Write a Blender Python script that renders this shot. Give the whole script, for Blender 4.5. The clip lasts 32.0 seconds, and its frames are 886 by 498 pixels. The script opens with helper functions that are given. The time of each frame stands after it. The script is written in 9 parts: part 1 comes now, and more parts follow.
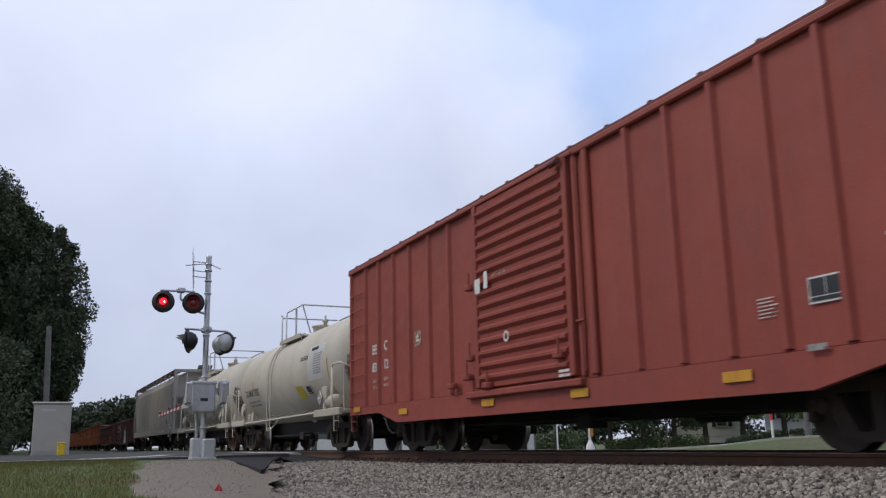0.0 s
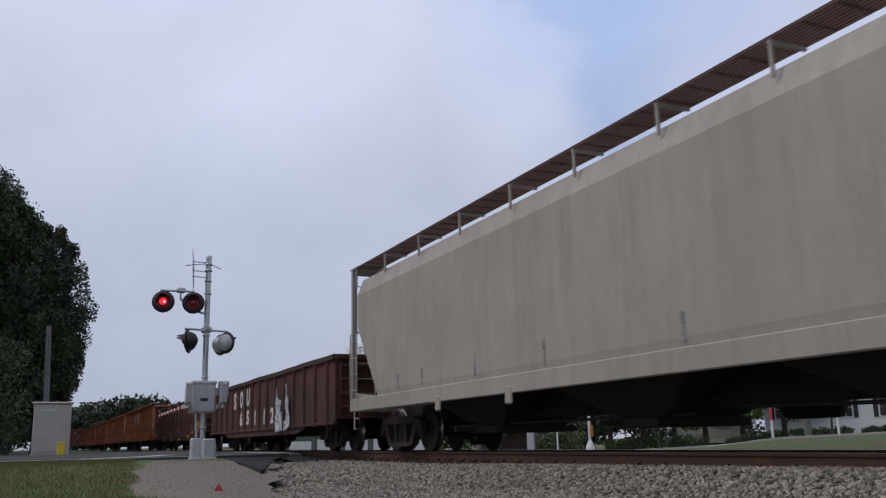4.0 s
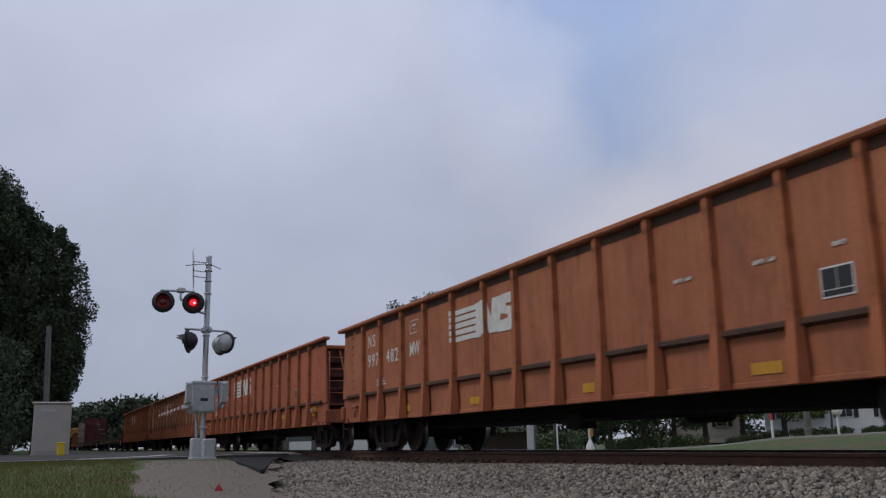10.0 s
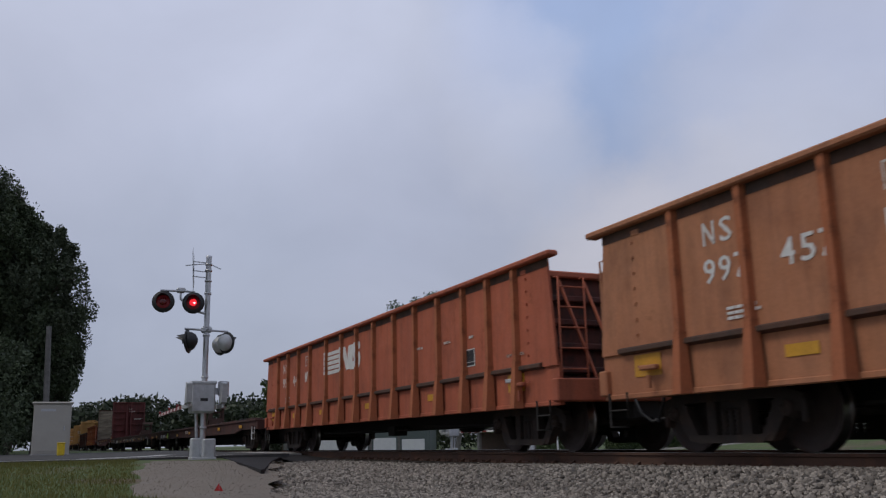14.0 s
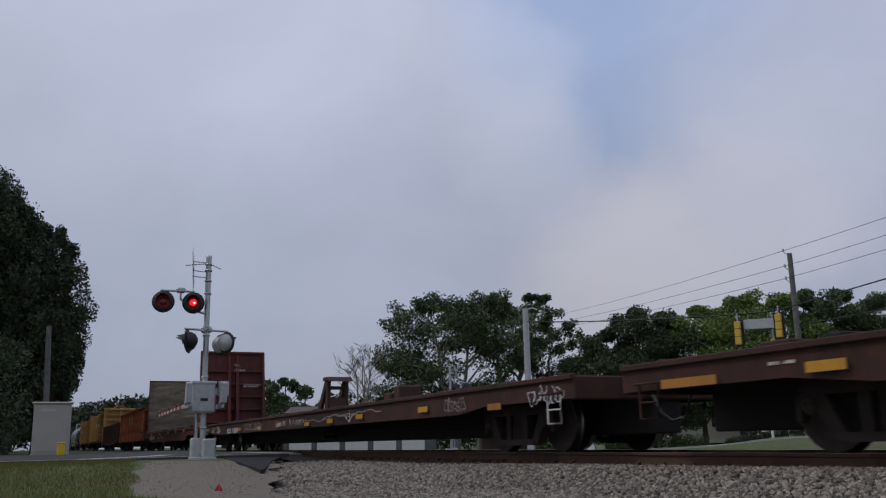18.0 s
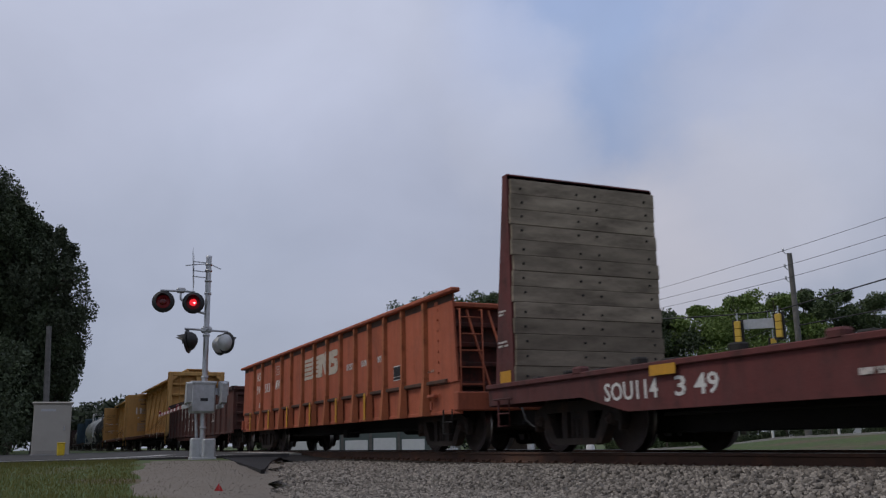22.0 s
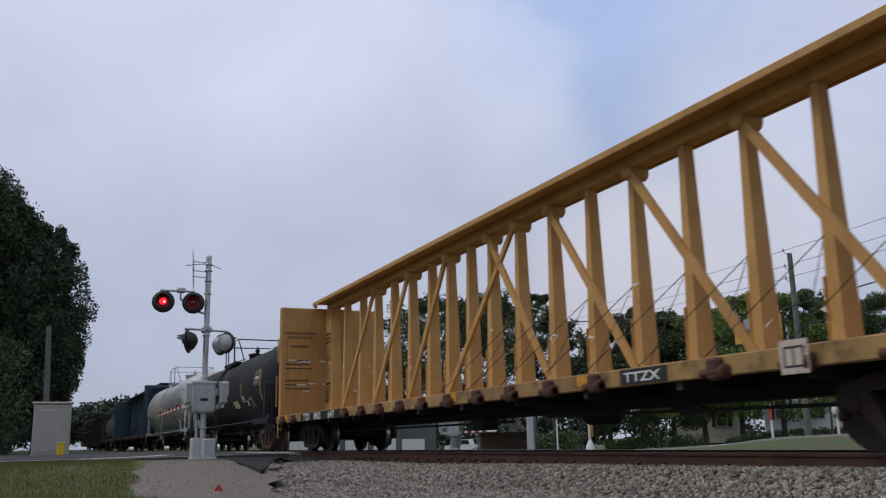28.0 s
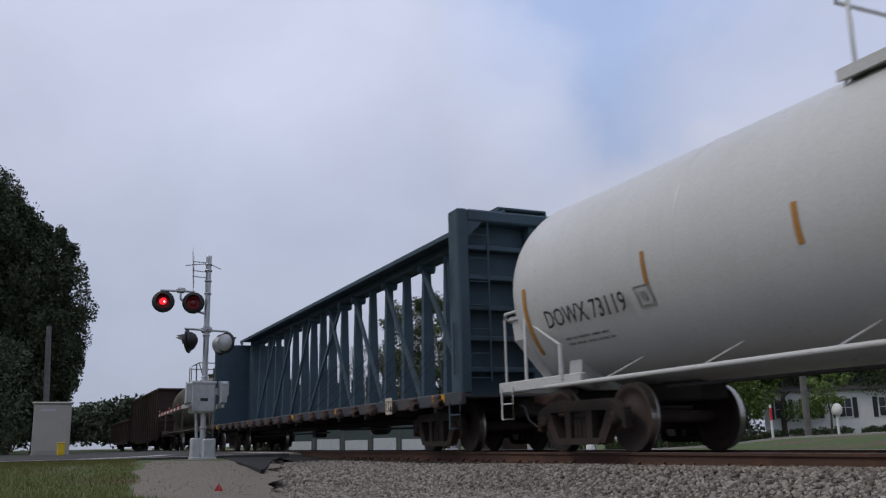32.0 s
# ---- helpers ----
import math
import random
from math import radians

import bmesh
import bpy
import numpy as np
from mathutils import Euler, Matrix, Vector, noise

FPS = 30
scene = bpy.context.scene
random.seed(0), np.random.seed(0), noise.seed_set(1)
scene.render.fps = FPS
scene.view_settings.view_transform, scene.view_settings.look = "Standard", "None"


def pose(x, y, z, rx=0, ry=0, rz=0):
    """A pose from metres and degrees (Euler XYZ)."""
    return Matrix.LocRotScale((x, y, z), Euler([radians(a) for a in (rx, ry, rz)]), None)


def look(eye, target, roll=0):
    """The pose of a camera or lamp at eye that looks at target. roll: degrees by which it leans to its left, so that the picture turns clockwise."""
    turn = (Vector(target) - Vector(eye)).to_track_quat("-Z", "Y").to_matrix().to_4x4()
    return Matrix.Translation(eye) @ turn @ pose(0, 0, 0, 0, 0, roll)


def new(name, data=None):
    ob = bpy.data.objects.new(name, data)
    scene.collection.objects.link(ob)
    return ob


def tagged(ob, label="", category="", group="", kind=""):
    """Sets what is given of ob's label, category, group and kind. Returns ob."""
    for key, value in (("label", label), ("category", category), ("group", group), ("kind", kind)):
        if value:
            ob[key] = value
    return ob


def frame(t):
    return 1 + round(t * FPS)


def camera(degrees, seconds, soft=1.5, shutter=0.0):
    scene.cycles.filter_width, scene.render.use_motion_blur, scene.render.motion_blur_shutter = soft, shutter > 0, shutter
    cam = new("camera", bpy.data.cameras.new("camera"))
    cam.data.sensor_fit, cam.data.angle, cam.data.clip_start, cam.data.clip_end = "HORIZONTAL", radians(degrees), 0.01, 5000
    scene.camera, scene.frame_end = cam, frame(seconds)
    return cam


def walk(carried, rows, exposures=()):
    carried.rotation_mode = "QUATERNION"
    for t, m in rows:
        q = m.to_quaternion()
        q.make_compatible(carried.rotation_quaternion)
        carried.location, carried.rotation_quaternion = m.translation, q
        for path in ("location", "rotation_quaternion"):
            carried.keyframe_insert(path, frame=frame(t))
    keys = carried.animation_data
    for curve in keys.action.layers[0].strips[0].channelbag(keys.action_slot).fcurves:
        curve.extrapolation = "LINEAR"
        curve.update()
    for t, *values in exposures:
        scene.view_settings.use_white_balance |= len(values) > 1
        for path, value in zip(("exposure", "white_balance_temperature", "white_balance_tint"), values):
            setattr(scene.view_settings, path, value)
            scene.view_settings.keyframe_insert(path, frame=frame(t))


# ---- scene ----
# The track runs along x; the train moves towards +x. Rail tops lie at z = 0, the camera at x = y = 0.
TRACK_Y = 8.05
EYE = Vector((0.0, 0.0, 0.192))
cam = camera(53.17, 32.0, soft=1.25, shutter=0.13)
AIM = Matrix.Rotation(radians(65.315), 4, "Z") @ Matrix.Rotation(radians(90 + 12.27), 4, "X") @ Matrix.Rotation(radians(-1.22), 4, "Z")
VIEW = Matrix.Translation(EYE) @ AIM
EXPO = [(0.0, 0.62), (1.0, 0.38), (2.0, 0.12), (3.0, 0.12), (3.5, 0.32), (4.5, 0.24), (5.6, 0.07), (13.0, 0.05), (18.0, -0.05), (20.0, -0.05), (25.0, 0.12), (28.0, 0.28), (32.0, 0.24)]
walk(cam, [(0.0, VIEW), (32.0, VIEW)], EXPO)


def along(s, t):
    """Where along the track a car stands at t seconds that stands at s at 16 s."""
    return s + 11.9026 * (t - 16) + 0.00276 * (t - 16) ** 2


# ---- light: overcast, soft sun high behind the camera ----
SUN_EL, SUN_AZ = radians(48), radians(200)
world = bpy.data.worlds.new("overcast_sky")
scene.world = world
world.use_nodes = True
wt = world.node_tree
wt.nodes.clear()


def wn(kind, **kw):
    n = wt.nodes.new(kind)
    for key, value in kw.items():
        n.inputs[key].default_value = value
    return n


w_out, w_bg = wn("ShaderNodeOutputWorld"), wn("ShaderNodeBackground")
w_sky = wn("ShaderNodeTexSky")
w_sky.sky_type, w_sky.sun_disc, w_sky.sun_elevation, w_sky.sun_rotation = "NISHITA", False, SUN_EL, SUN_AZ
w_gain = wn("ShaderNodeVectorMath")
w_gain.operation = "SCALE"
w_gain.inputs["Scale"].default_value = 0.055
w_co = wn("ShaderNodeTexCoord")
w_map = wn("ShaderNodeMapping")
w_map.inputs["Scale"].default_value = (1.0, 1.0, 1.6)
w_noise = wn("ShaderNodeTexNoise", Scale=1.5, Detail=6.0, Roughness=0.52, Distortion=0.5)
w_ramp = wn("ShaderNodeValToRGB")
w_ramp.color_ramp.elements[0].position, w_ramp.color_ramp.elements[0].color = 0.36, (0.395, 0.442, 0.585, 1)
w_ramp.color_ramp.elements[1].position, w_ramp.color_ramp.elements[1].color = 0.64, (0.53, 0.563, 0.685, 1)
w_mix = wn("ShaderNodeMix")
w_mix.data_type = "RGBA"
w_mix.inputs["Factor"].default_value = 0.86
wt.links.new(w_co.outputs["Generated"], w_map.inputs["Vector"])
wt.links.new(w_map.outputs["Vector"], w_noise.inputs["Vector"])
wt.links.new(w_noise.outputs["Fac"], w_ramp.inputs["Fac"])
wt.links.new(w_sky.outputs["Color"], w_gain.inputs[0])
wt.links.new(w_gain.outputs["Vector"], w_mix.inputs[6])
wt.links.new(w_ramp.outputs["Color"], w_mix.inputs[7])
# an overcast dome: dimmer towards the horizon, with a thin bluish gap and a warmer bank of cloud
w_sep = wn("ShaderNodeSeparateXYZ")
wt.links.new(w_co.outputs["Generated"], w_sep.inputs["Vector"])
w_dim = wn("ShaderNodeMapRange")
w_dim.inputs["From Min"].default_value, w_dim.inputs["From Max"].default_value = 0.0, 0.6
w_dim.inputs["To Min"].default_value, w_dim.inputs["To Max"].default_value = 0.76, 1.10
wt.links.new(w_sep.outputs["Z"], w_dim.inputs["Value"])


w_last = w_mix.outputs[2]
SKY_BANKS = (
    ((-0.858, 0.301, 0.417), 12, (0.545, 0.578, 0.715), 0.6), ((-0.943, 0.191, 0.273), 14, (0.500, 0.540, 0.675), 0.4),
    ((-0.925, 0.007, 0.381), 20, (0.544, 0.581, 0.735), 0.6), ((-0.886, 0.170, 0.431), 13, (0.535, 0.576, 0.735), 0.45),
    ((-0.906, 0.358, 0.226), 12, (0.477, 0.522, 0.683), 0.5), ((-0.982, 0.126, 0.138), 13, (0.420, 0.483, 0.630), 0.35),
    ((-0.747, 0.522, 0.412), 11, (0.296, 0.394, 0.640), 0.75), ((-0.693, 0.586, 0.420), 9, (0.315, 0.414, 0.651), 0.6), ((-0.765, 0.530, 0.345), 9, (0.353, 0.443, 0.651), 0.45),
    ((-0.800, 0.445, 0.402), 6, (0.573, 0.601, 0.745), 0.42), ((-0.821, 0.470, 0.320), 6, (0.563, 0.591, 0.714), 0.5),
    ((-0.604, 0.723, 0.336), 12, (0.477, 0.517, 0.672), 0.55), ((-0.614, 0.680, 0.401), 9, (0.458, 0.507, 0.693), 0.5), ((-0.675, 0.673, 0.304), 10, (0.477, 0.522, 0.672), 0.5),
    ((-0.800, 0.572, 0.190), 8, (0.602, 0.596, 0.677), 0.75), ((-0.720, 0.665, 0.215), 8, (0.573, 0.576, 0.667), 0.6), ((-0.640, 0.735, 0.270), 8, (0.525, 0.552, 0.662), 0.45))
# ragged edges: the banks are placed in a direction that small eddies bend
w_eddy = wn("ShaderNodeTexNoise", Scale=4.6, Detail=7.0, Roughness=0.6)
w_off = wn("ShaderNodeVectorMath")
w_off.operation = "SUBTRACT"
w_off.inputs[1].default_value = (0.5, 0.5, 0.5)
w_less = wn("ShaderNodeVectorMath")
w_less.operation = "SCALE"
w_less.inputs["Scale"].default_value = 0.17
w_bent = wn("ShaderNodeVectorMath")
w_bent.operation = "ADD"
w_unit = wn("ShaderNodeVectorMath")
w_unit.operation = "NORMALIZE"
wt.links.new(w_co.outputs["Generated"], w_eddy.inputs["Vector"])
wt.links.new(w_eddy.outputs["Color"], w_off.inputs[0])
wt.links.new(w_off.outputs["Vector"], w_less.inputs[0])
wt.links.new(w_co.outputs["Generated"], w_bent.inputs[0])
wt.links.new(w_less.outputs["Vector"], w_bent.inputs[1])
wt.links.new(w_bent.outputs["Vector"], w_unit.inputs[0])


def cloud_lobe(direction, width, colour, amount, last):
    """A soft patch of cloud of its own tone round one direction of the sky."""
    dot = wn("ShaderNodeVectorMath")
    dot.operation = "DOT_PRODUCT"
    dot.inputs[1].default_value = Vector(direction).normalized()
    wt.links.new(w_unit.outputs["Vector"], dot.inputs[0])
    rng = wn("ShaderNodeMapRange")
    rng.interpolation_type = "SMOOTHSTEP"
    rng.inputs["From Min"].default_value, rng.inputs["From Max"].default_value = math.cos(radians(width)), 1.0
    rng.inputs["To Min"].default_value, rng.inputs["To Max"].default_value = 0.0, amount
    wt.links.new(dot.outputs["Value"], rng.inputs["Value"])
    mx = wn("ShaderNodeMix")
    mx.data_type = "RGBA"
    mx.inputs[7].default_value = (*colour, 1)
    wt.links.new(rng.outputs["Result"], mx.inputs["Factor"])
    wt.links.new(last, mx.inputs[6])
    return mx.outputs[2]


for way, wide, tone, amount in SKY_BANKS:
    w_last = cloud_lobe(way, wide, tone, amount, w_last)
# wisps over the banks
w_map2 = wn("ShaderNodeMapping")
w_map2.inputs["Scale"].default_value, w_map2.inputs["Rotation"].default_value = (1.0, 1.0, 1.5), (0.5, 0.35, 0.2)
w_wisp = wn("ShaderNodeTexNoise", Scale=3.6, Detail=6.0, Roughness=0.5, Distortion=0.35)
w_amt = wn("ShaderNodeMapRange")
w_amt.inputs["From Min"].default_value, w_amt.inputs["From Max"].default_value = 0.35, 0.68
w_amt.inputs["To Min"].default_value, w_amt.inputs["To Max"].default_value = 0.94, 1.06
wt.links.new(w_co.outputs["Generated"], w_map2.inputs["Vector"])
wt.links.new(w_map2.outputs["Vector"], w_wisp.inputs["Vector"])
wt.links.new(w_wisp.outputs["Fac"], w_amt.inputs["Value"])
w_soft = wn("ShaderNodeVectorMath")
w_soft.operation = "SCALE"
wt.links.new(w_last, w_soft.inputs[0])
wt.links.new(w_amt.outputs["Result"], w_soft.inputs["Scale"])
w_last = w_soft.outputs["Vector"]
w_mul = wn("ShaderNodeVectorMath")
w_mul.operation = "SCALE"
wt.links.new(w_last, w_mul.inputs[0])
wt.links.new(w_dim.outputs["Result"], w_mul.inputs["Scale"])
wt.links.new(w_mul.outputs["Vector"], w_bg.inputs["Color"])
w_bg.inputs["Strength"].default_value = 1.0
wt.links.new(w_bg.outputs["Background"], w_out.inputs["Surface"])

sun_data = bpy.data.lights.new("sun", "SUN")
sun_data.energy, sun_data.angle, sun_data.color = 0.85, radians(14), (1.0, 0.91, 0.78)
sun = new("sun", sun_data)
sun.matrix_world = look((-math.sin(SUN_AZ) * -40, -40, 60), (0, 8, 0))

# ---- materials ----
def nodes_of(name):
    m = bpy.data.materials.new(name)
    m.use_nodes = True
    nt = m.node_tree
    return m, nt, nt.nodes["Principled BSDF"]


def add(nt, kind, **inputs):
    n = nt.nodes.new(kind)
    for key, value in inputs.items():
        n.inputs[key.replace("_", " ")].default_value = value
    return n


def mix(nt, fac, a, b, blend="MIX"):
    n = nt.nodes.new("ShaderNodeMix")
    n.data_type, n.blend_type = "RGBA", blend
    for slot, v in ((0, fac), (6, a), (7, b)):
        if isinstance(v, bpy.types.NodeSocket):
            nt.links.new(v, n.inputs[slot])
        elif slot == 0:
            n.inputs[0].default_value = v
        else:
            n.inputs[slot].default_value = (*v, 1)
    return n.outputs[2]


def noise_of(nt, scale, detail=4.0, stretch=None, rough=0.55, space="Object"):
    co = nt.nodes.new("ShaderNodeTexCoord")
    n = add(nt, "ShaderNodeTexNoise", Scale=scale, Detail=detail, Roughness=rough)
    if stretch:
        mp = nt.nodes.new("ShaderNodeMapping")
        mp.inputs["Scale"].default_value = stretch
        nt.links.new(co.outputs[space], mp.inputs["Vector"])
        nt.links.new(mp.outputs["Vector"], n.inputs["Vector"])
    else:
        nt.links.new(co.outputs[space], n.inputs["Vector"])
    return n.outputs["Fac"]


def ramp(nt, fac, lo, hi, a=0.0, b=1.0):
    n = nt.nodes.new("ShaderNodeMapRange")
    n.inputs["From Min"].default_value, n.inputs["From Max"].default_value = lo, hi
    n.inputs["To Min"].default_value, n.inputs["To Max"].default_value = a, b
    nt.links.new(fac, n.inputs["Value"])
    return n.outputs["Result"]


def bump(nt, bsdf, height, strength, distance=0.02):
    b = add(nt, "ShaderNodeBump", Strength=strength, Distance=distance)
    nt.links.new(height, b.inputs["Height"])
    nt.links.new(b.outputs["Normal"], bsdf.inputs["Normal"])


def paint(name, base, second=None, wear=(0.52, 0.72), rust=(0.075, 0.032, 0.02), rough=0.55, metal=0.0, streak=0.35, grime=(0.05, 0.04, 0.035), bumpy=0.15, dirt=0.15):
    """Weathered paint: two tones in patches, rust spots, vertical streaks of grime, fine relief."""
    m, nt, bs = nodes_of(name)
    second = second or tuple(c * 0.72 for c in base)
    big = noise_of(nt, 0.55, 5.0)
    tone = mix(nt, ramp(nt, big, 0.35, 0.68), base, second)
    spots = noise_of(nt, 2.6, 9.0, rough=0.7)
    tone = mix(nt, ramp(nt, spots, *wear), tone, rust)
    drip = noise_of(nt, 1.0, 6.0, stretch=(5.5, 5.5, 0.45), rough=0.65)
    tone = mix(nt, ramp(nt, drip, 0.46, 0.78, 0.0, streak), tone, grime)
    smear = noise_of(nt, 0.85, 9.0, stretch=(1.6, 1.6, 0.8), rough=0.72)
    tone = mix(nt, ramp(nt, smear, 0.50, 0.66, 0.0, dirt), tone, grime)
    fine = noise_of(nt, 38.0, 3.0)
    tone = mix(nt, ramp(nt, fine, 0.3, 0.7, 0.0, 0.16), tone, (0.0, 0.0, 0.0))
    nt.links.new(tone, bs.inputs["Base Color"])
    bs.inputs["Metallic"].default_value = metal
    nt.links.new(ramp(nt, spots, 0.3, 0.75, rough, min(1.0, rough + 0.3)), bs.inputs["Roughness"])
    bump(nt, bs, fine, bumpy, 0.01)
    return m


def plain(name, col, rough=0.6, metal=0.0, vary=0.25, scale=9.0, bumpy=0.1):
    m, nt, bs = nodes_of(name)
    n = noise_of(nt, scale, 6.0, rough=0.65)
    nt.links.new(mix(nt, ramp(nt, n, 0.3, 0.72), col, tuple(c * (1 - vary) for c in col)), bs.inputs["Base Color"])
    bs.inputs["Roughness"].default_value, bs.inputs["Metallic"].default_value = rough, metal
    bump(nt, bs, n, bumpy, 0.01)
    return m


def worn_letters(name, col, hole=(0.45, 0.6)):
    """Stencilled paint that has flaked off in spots."""
    m, nt, bs = nodes_of(name)
    n = noise_of(nt, 9.0, 8.0, rough=0.75)
    nt.links.new(mix(nt, ramp(nt, n, 0.35, 0.7), col, tuple(c * 0.7 for c in col)), bs.inputs["Base Color"])
    bs.inputs["Roughness"].default_value = 0.7
    nt.links.new(ramp(nt, n, hole[0], hole[1], 1.0, 0.0), bs.inputs["Alpha"])
    return m


M_BOX = paint("red_boxcar_paint", (0.30, 0.060, 0.040), (0.25, 0.048, 0.034), wear=(0.66, 0.86), streak=0.22, bumpy=0.05)
M_BOXROOF = paint("dark_red_roof_paint", (0.16, 0.035, 0.028), wear=(0.6, 0.8))
M_TANKA = paint("stained_cream_tank_paint", (0.55, 0.51, 0.43), (0.46, 0.42, 0.335), wear=(0.70, 0.92), rust=(0.24, 0.18, 0.11), streak=0.14, grime=(0.20, 0.17, 0.12), rough=0.5, bumpy=0.03)
M_TANKW = paint("clean_white_tank_paint", (0.60, 0.60, 0.59), (0.55, 0.55, 0.53), wear=(0.8, 1.0), rust=(0.45, 0.43, 0.38), streak=0.12, grime=(0.4, 0.38, 0.33), rough=0.24, bumpy=0.0, dirt=0.1)
M_TANKB = paint("black_tank_paint", (0.023, 0.023, 0.027), (0.032, 0.032, 0.036), wear=(0.7, 0.95), rust=(0.05, 0.04, 0.035), streak=0.3, grime=(0.035, 0.033, 0.031), rough=0.58, bumpy=0.03)
M_TANKB.node_tree.nodes["Principled BSDF"].inputs["Specular IOR Level"].default_value = 0.22
M_TANKO = paint("drab_olive_tank_paint", (0.17, 0.155, 0.115), (0.10, 0.085, 0.06), wear=(0.55, 0.75))
M_HOP = paint("grey_hopper_paint", (0.41, 0.372, 0.330), (0.35, 0.318, 0.280), wear=(0.76, 0.95), rust=(0.17, 0.14, 0.11), streak=0.3, grime=(0.13, 0.12, 0.105), bumpy=0.04)
M_SOU = paint("rusted_brown_gondola_paint", (0.112, 0.036, 0.025), (0.048, 0.022, 0.019), wear=(0.54, 0.72), rust=(0.16, 0.055, 0.030), streak=0.75, grime=(0.022, 0.017, 0.016), rough=0.75, dirt=0.8)
M_SOU2 = paint("oxide_red_gondola_paint", (0.155, 0.036, 0.023), (0.066, 0.024, 0.019), wear=(0.46, 0.62), rust=(0.055, 0.028, 0.022), streak=0.65, grime=(0.03, 0.02, 0.018), rough=0.75, dirt=0.65)
M_DARK = paint("dark_brown_car_paint", (0.052, 0.027, 0.024), (0.036, 0.022, 0.02), streak=0.4, rough=0.8)
M_MW = [paint("faded_orange_gondola_paint" if i == 0 else "orange_gondola_paint_" + "abcde"[i], a, b, wear=(0.60, 0.8), rust=(0.13, 0.05, 0.025), streak=0.42, grime=(0.085, 0.036, 0.022), rough=0.65, dirt=0.38)
        for i, (a, b) in enumerate((((0.45, 0.165, 0.080), (0.36, 0.120, 0.057)), ((0.46, 0.165, 0.077), (0.36, 0.115, 0.052)), ((0.47, 0.138, 0.062), (0.37, 0.100, 0.046)),
                                    ((0.48, 0.205, 0.100), (0.39, 0.150, 0.070)), ((0.47, 0.122, 0.058), (0.38, 0.095, 0.047))))]
M_MWPOST = paint("rusty_orange_post_paint", (0.47, 0.150, 0.058), (0.34, 0.105, 0.044), wear=(0.54, 0.74), rust=(0.12, 0.045, 0.022), streak=0.45, grime=(0.07, 0.03, 0.02), rough=0.7, dirt=0.35)
# dark tone for grime together with the shade at ledge and rim
M_MWRIMSHADE = paint("grimy_shaded_rim_paint", (0.115, 0.052, 0.030), (0.07, 0.036, 0.024), wear=(0.5, 0.66), rust=(0.05, 0.03, 0.022), streak=0.7, rough=0.75, dirt=0.6)
M_FLAT = paint("worn_maroon_flatcar_paint", (0.078, 0.024, 0.019), (0.040, 0.018, 0.015), wear=(0.5, 0.66), rust=(0.090, 0.036, 0.022), streak=0.6, grime=(0.020, 0.014, 0.012), rough=0.8, dirt=0.75)
M_BULK = paint("maroon_bulkhead_paint", (0.155, 0.036, 0.033), (0.10, 0.03, 0.028), wear=(0.56, 0.78), rust=(0.06, 0.03, 0.025), streak=0.45, rough=0.7, grime=(0.03, 0.02, 0.018), dirt=0.6)
M_YEL = paint("faded_yellow_centerbeam_paint", (0.57, 0.325, 0.105), (0.47, 0.245, 0.074), wear=(0.64, 0.84), rust=(0.17, 0.085, 0.035), streak=0.32, grime=(0.15, 0.09, 0.04), rough=0.6, dirt=0.3)
M_YELD = paint("grimy_yellow_sill_paint", (0.46, 0.29, 0.10), (0.27, 0.16, 0.06), wear=(0.5, 0.7), rust=(0.09, 0.045, 0.025), streak=0.5, rough=0.7)
M_BLU = paint("dull_blue_centerbeam_paint", (0.048, 0.088, 0.120), (0.034, 0.062, 0.084), wear=(0.60, 0.8), rust=(0.10, 0.055, 0.04), streak=0.3, grime=(0.05, 0.06, 0.07), rough=0.6)
M_TRUCK = paint("dusty_rusted_truck_steel", (0.032, 0.022, 0.017), (0.020, 0.016, 0.014), wear=(0.5, 0.75), rust=(0.085, 0.045, 0.03), streak=0.2, rough=0.85)
M_TRUCKR = paint("fresh_rust_truck_steel", (0.070, 0.036, 0.027), (0.045, 0.027, 0.022), wear=(0.5, 0.75), rust=(0.095, 0.042, 0.028), streak=0.2, rough=0.85)
M_WHEEL = paint("brown_wheel_steel", (0.060, 0.038, 0.03), (0.042, 0.03, 0.026), wear=(0.55, 0.8), streak=0.1, rough=0.7)
M_TREAD = plain("bright_worn_tread", (0.42, 0.40, 0.38), 0.3, 1.0)
M_UNDER = plain("black_underframe_grime", (0.025, 0.022, 0.02), 0.9)
M_LOAD = plain("dark_scrap_load", (0.05, 0.035, 0.03), 0.9, vary=0.6, scale=3.0)
M_WHITE = worn_letters("white_stencil", (0.72, 0.71, 0.68), (0.62, 0.72))
M_WHITE2 = worn_letters("flaked_white_stencil", (0.62, 0.57, 0.52), (0.52, 0.62))
M_CREAM = worn_letters("faded_cream_stencil", (0.56, 0.49, 0.40), (0.58, 0.70))
M_WASH = worn_letters("washed_out_white_stencil", (0.42, 0.26, 0.20), (0.46, 0.58))
M_BLACKT = worn_letters("black_stencil", (0.03, 0.03, 0.035), (0.66, 0.76))
M_GREYT = worn_letters("faint_grey_stencil", (0.30, 0.29, 0.27), (0.52, 0.62))
M_GREYT2 = worn_letters("dark_grey_chalk_marks", (0.13, 0.07, 0.05), (0.56, 0.68))
M_GRAF = worn_letters("black_spray_paint", (0.05, 0.045, 0.04), (0.62, 0.72))
M_GRAFW = worn_letters("chalk_white_spray_paint", (0.60, 0.62, 0.64), (0.5, 0.62))
M_GRAFB = worn_letters("pale_blue_spray_paint", (0.36, 0.47, 0.56), (0.58, 0.72))
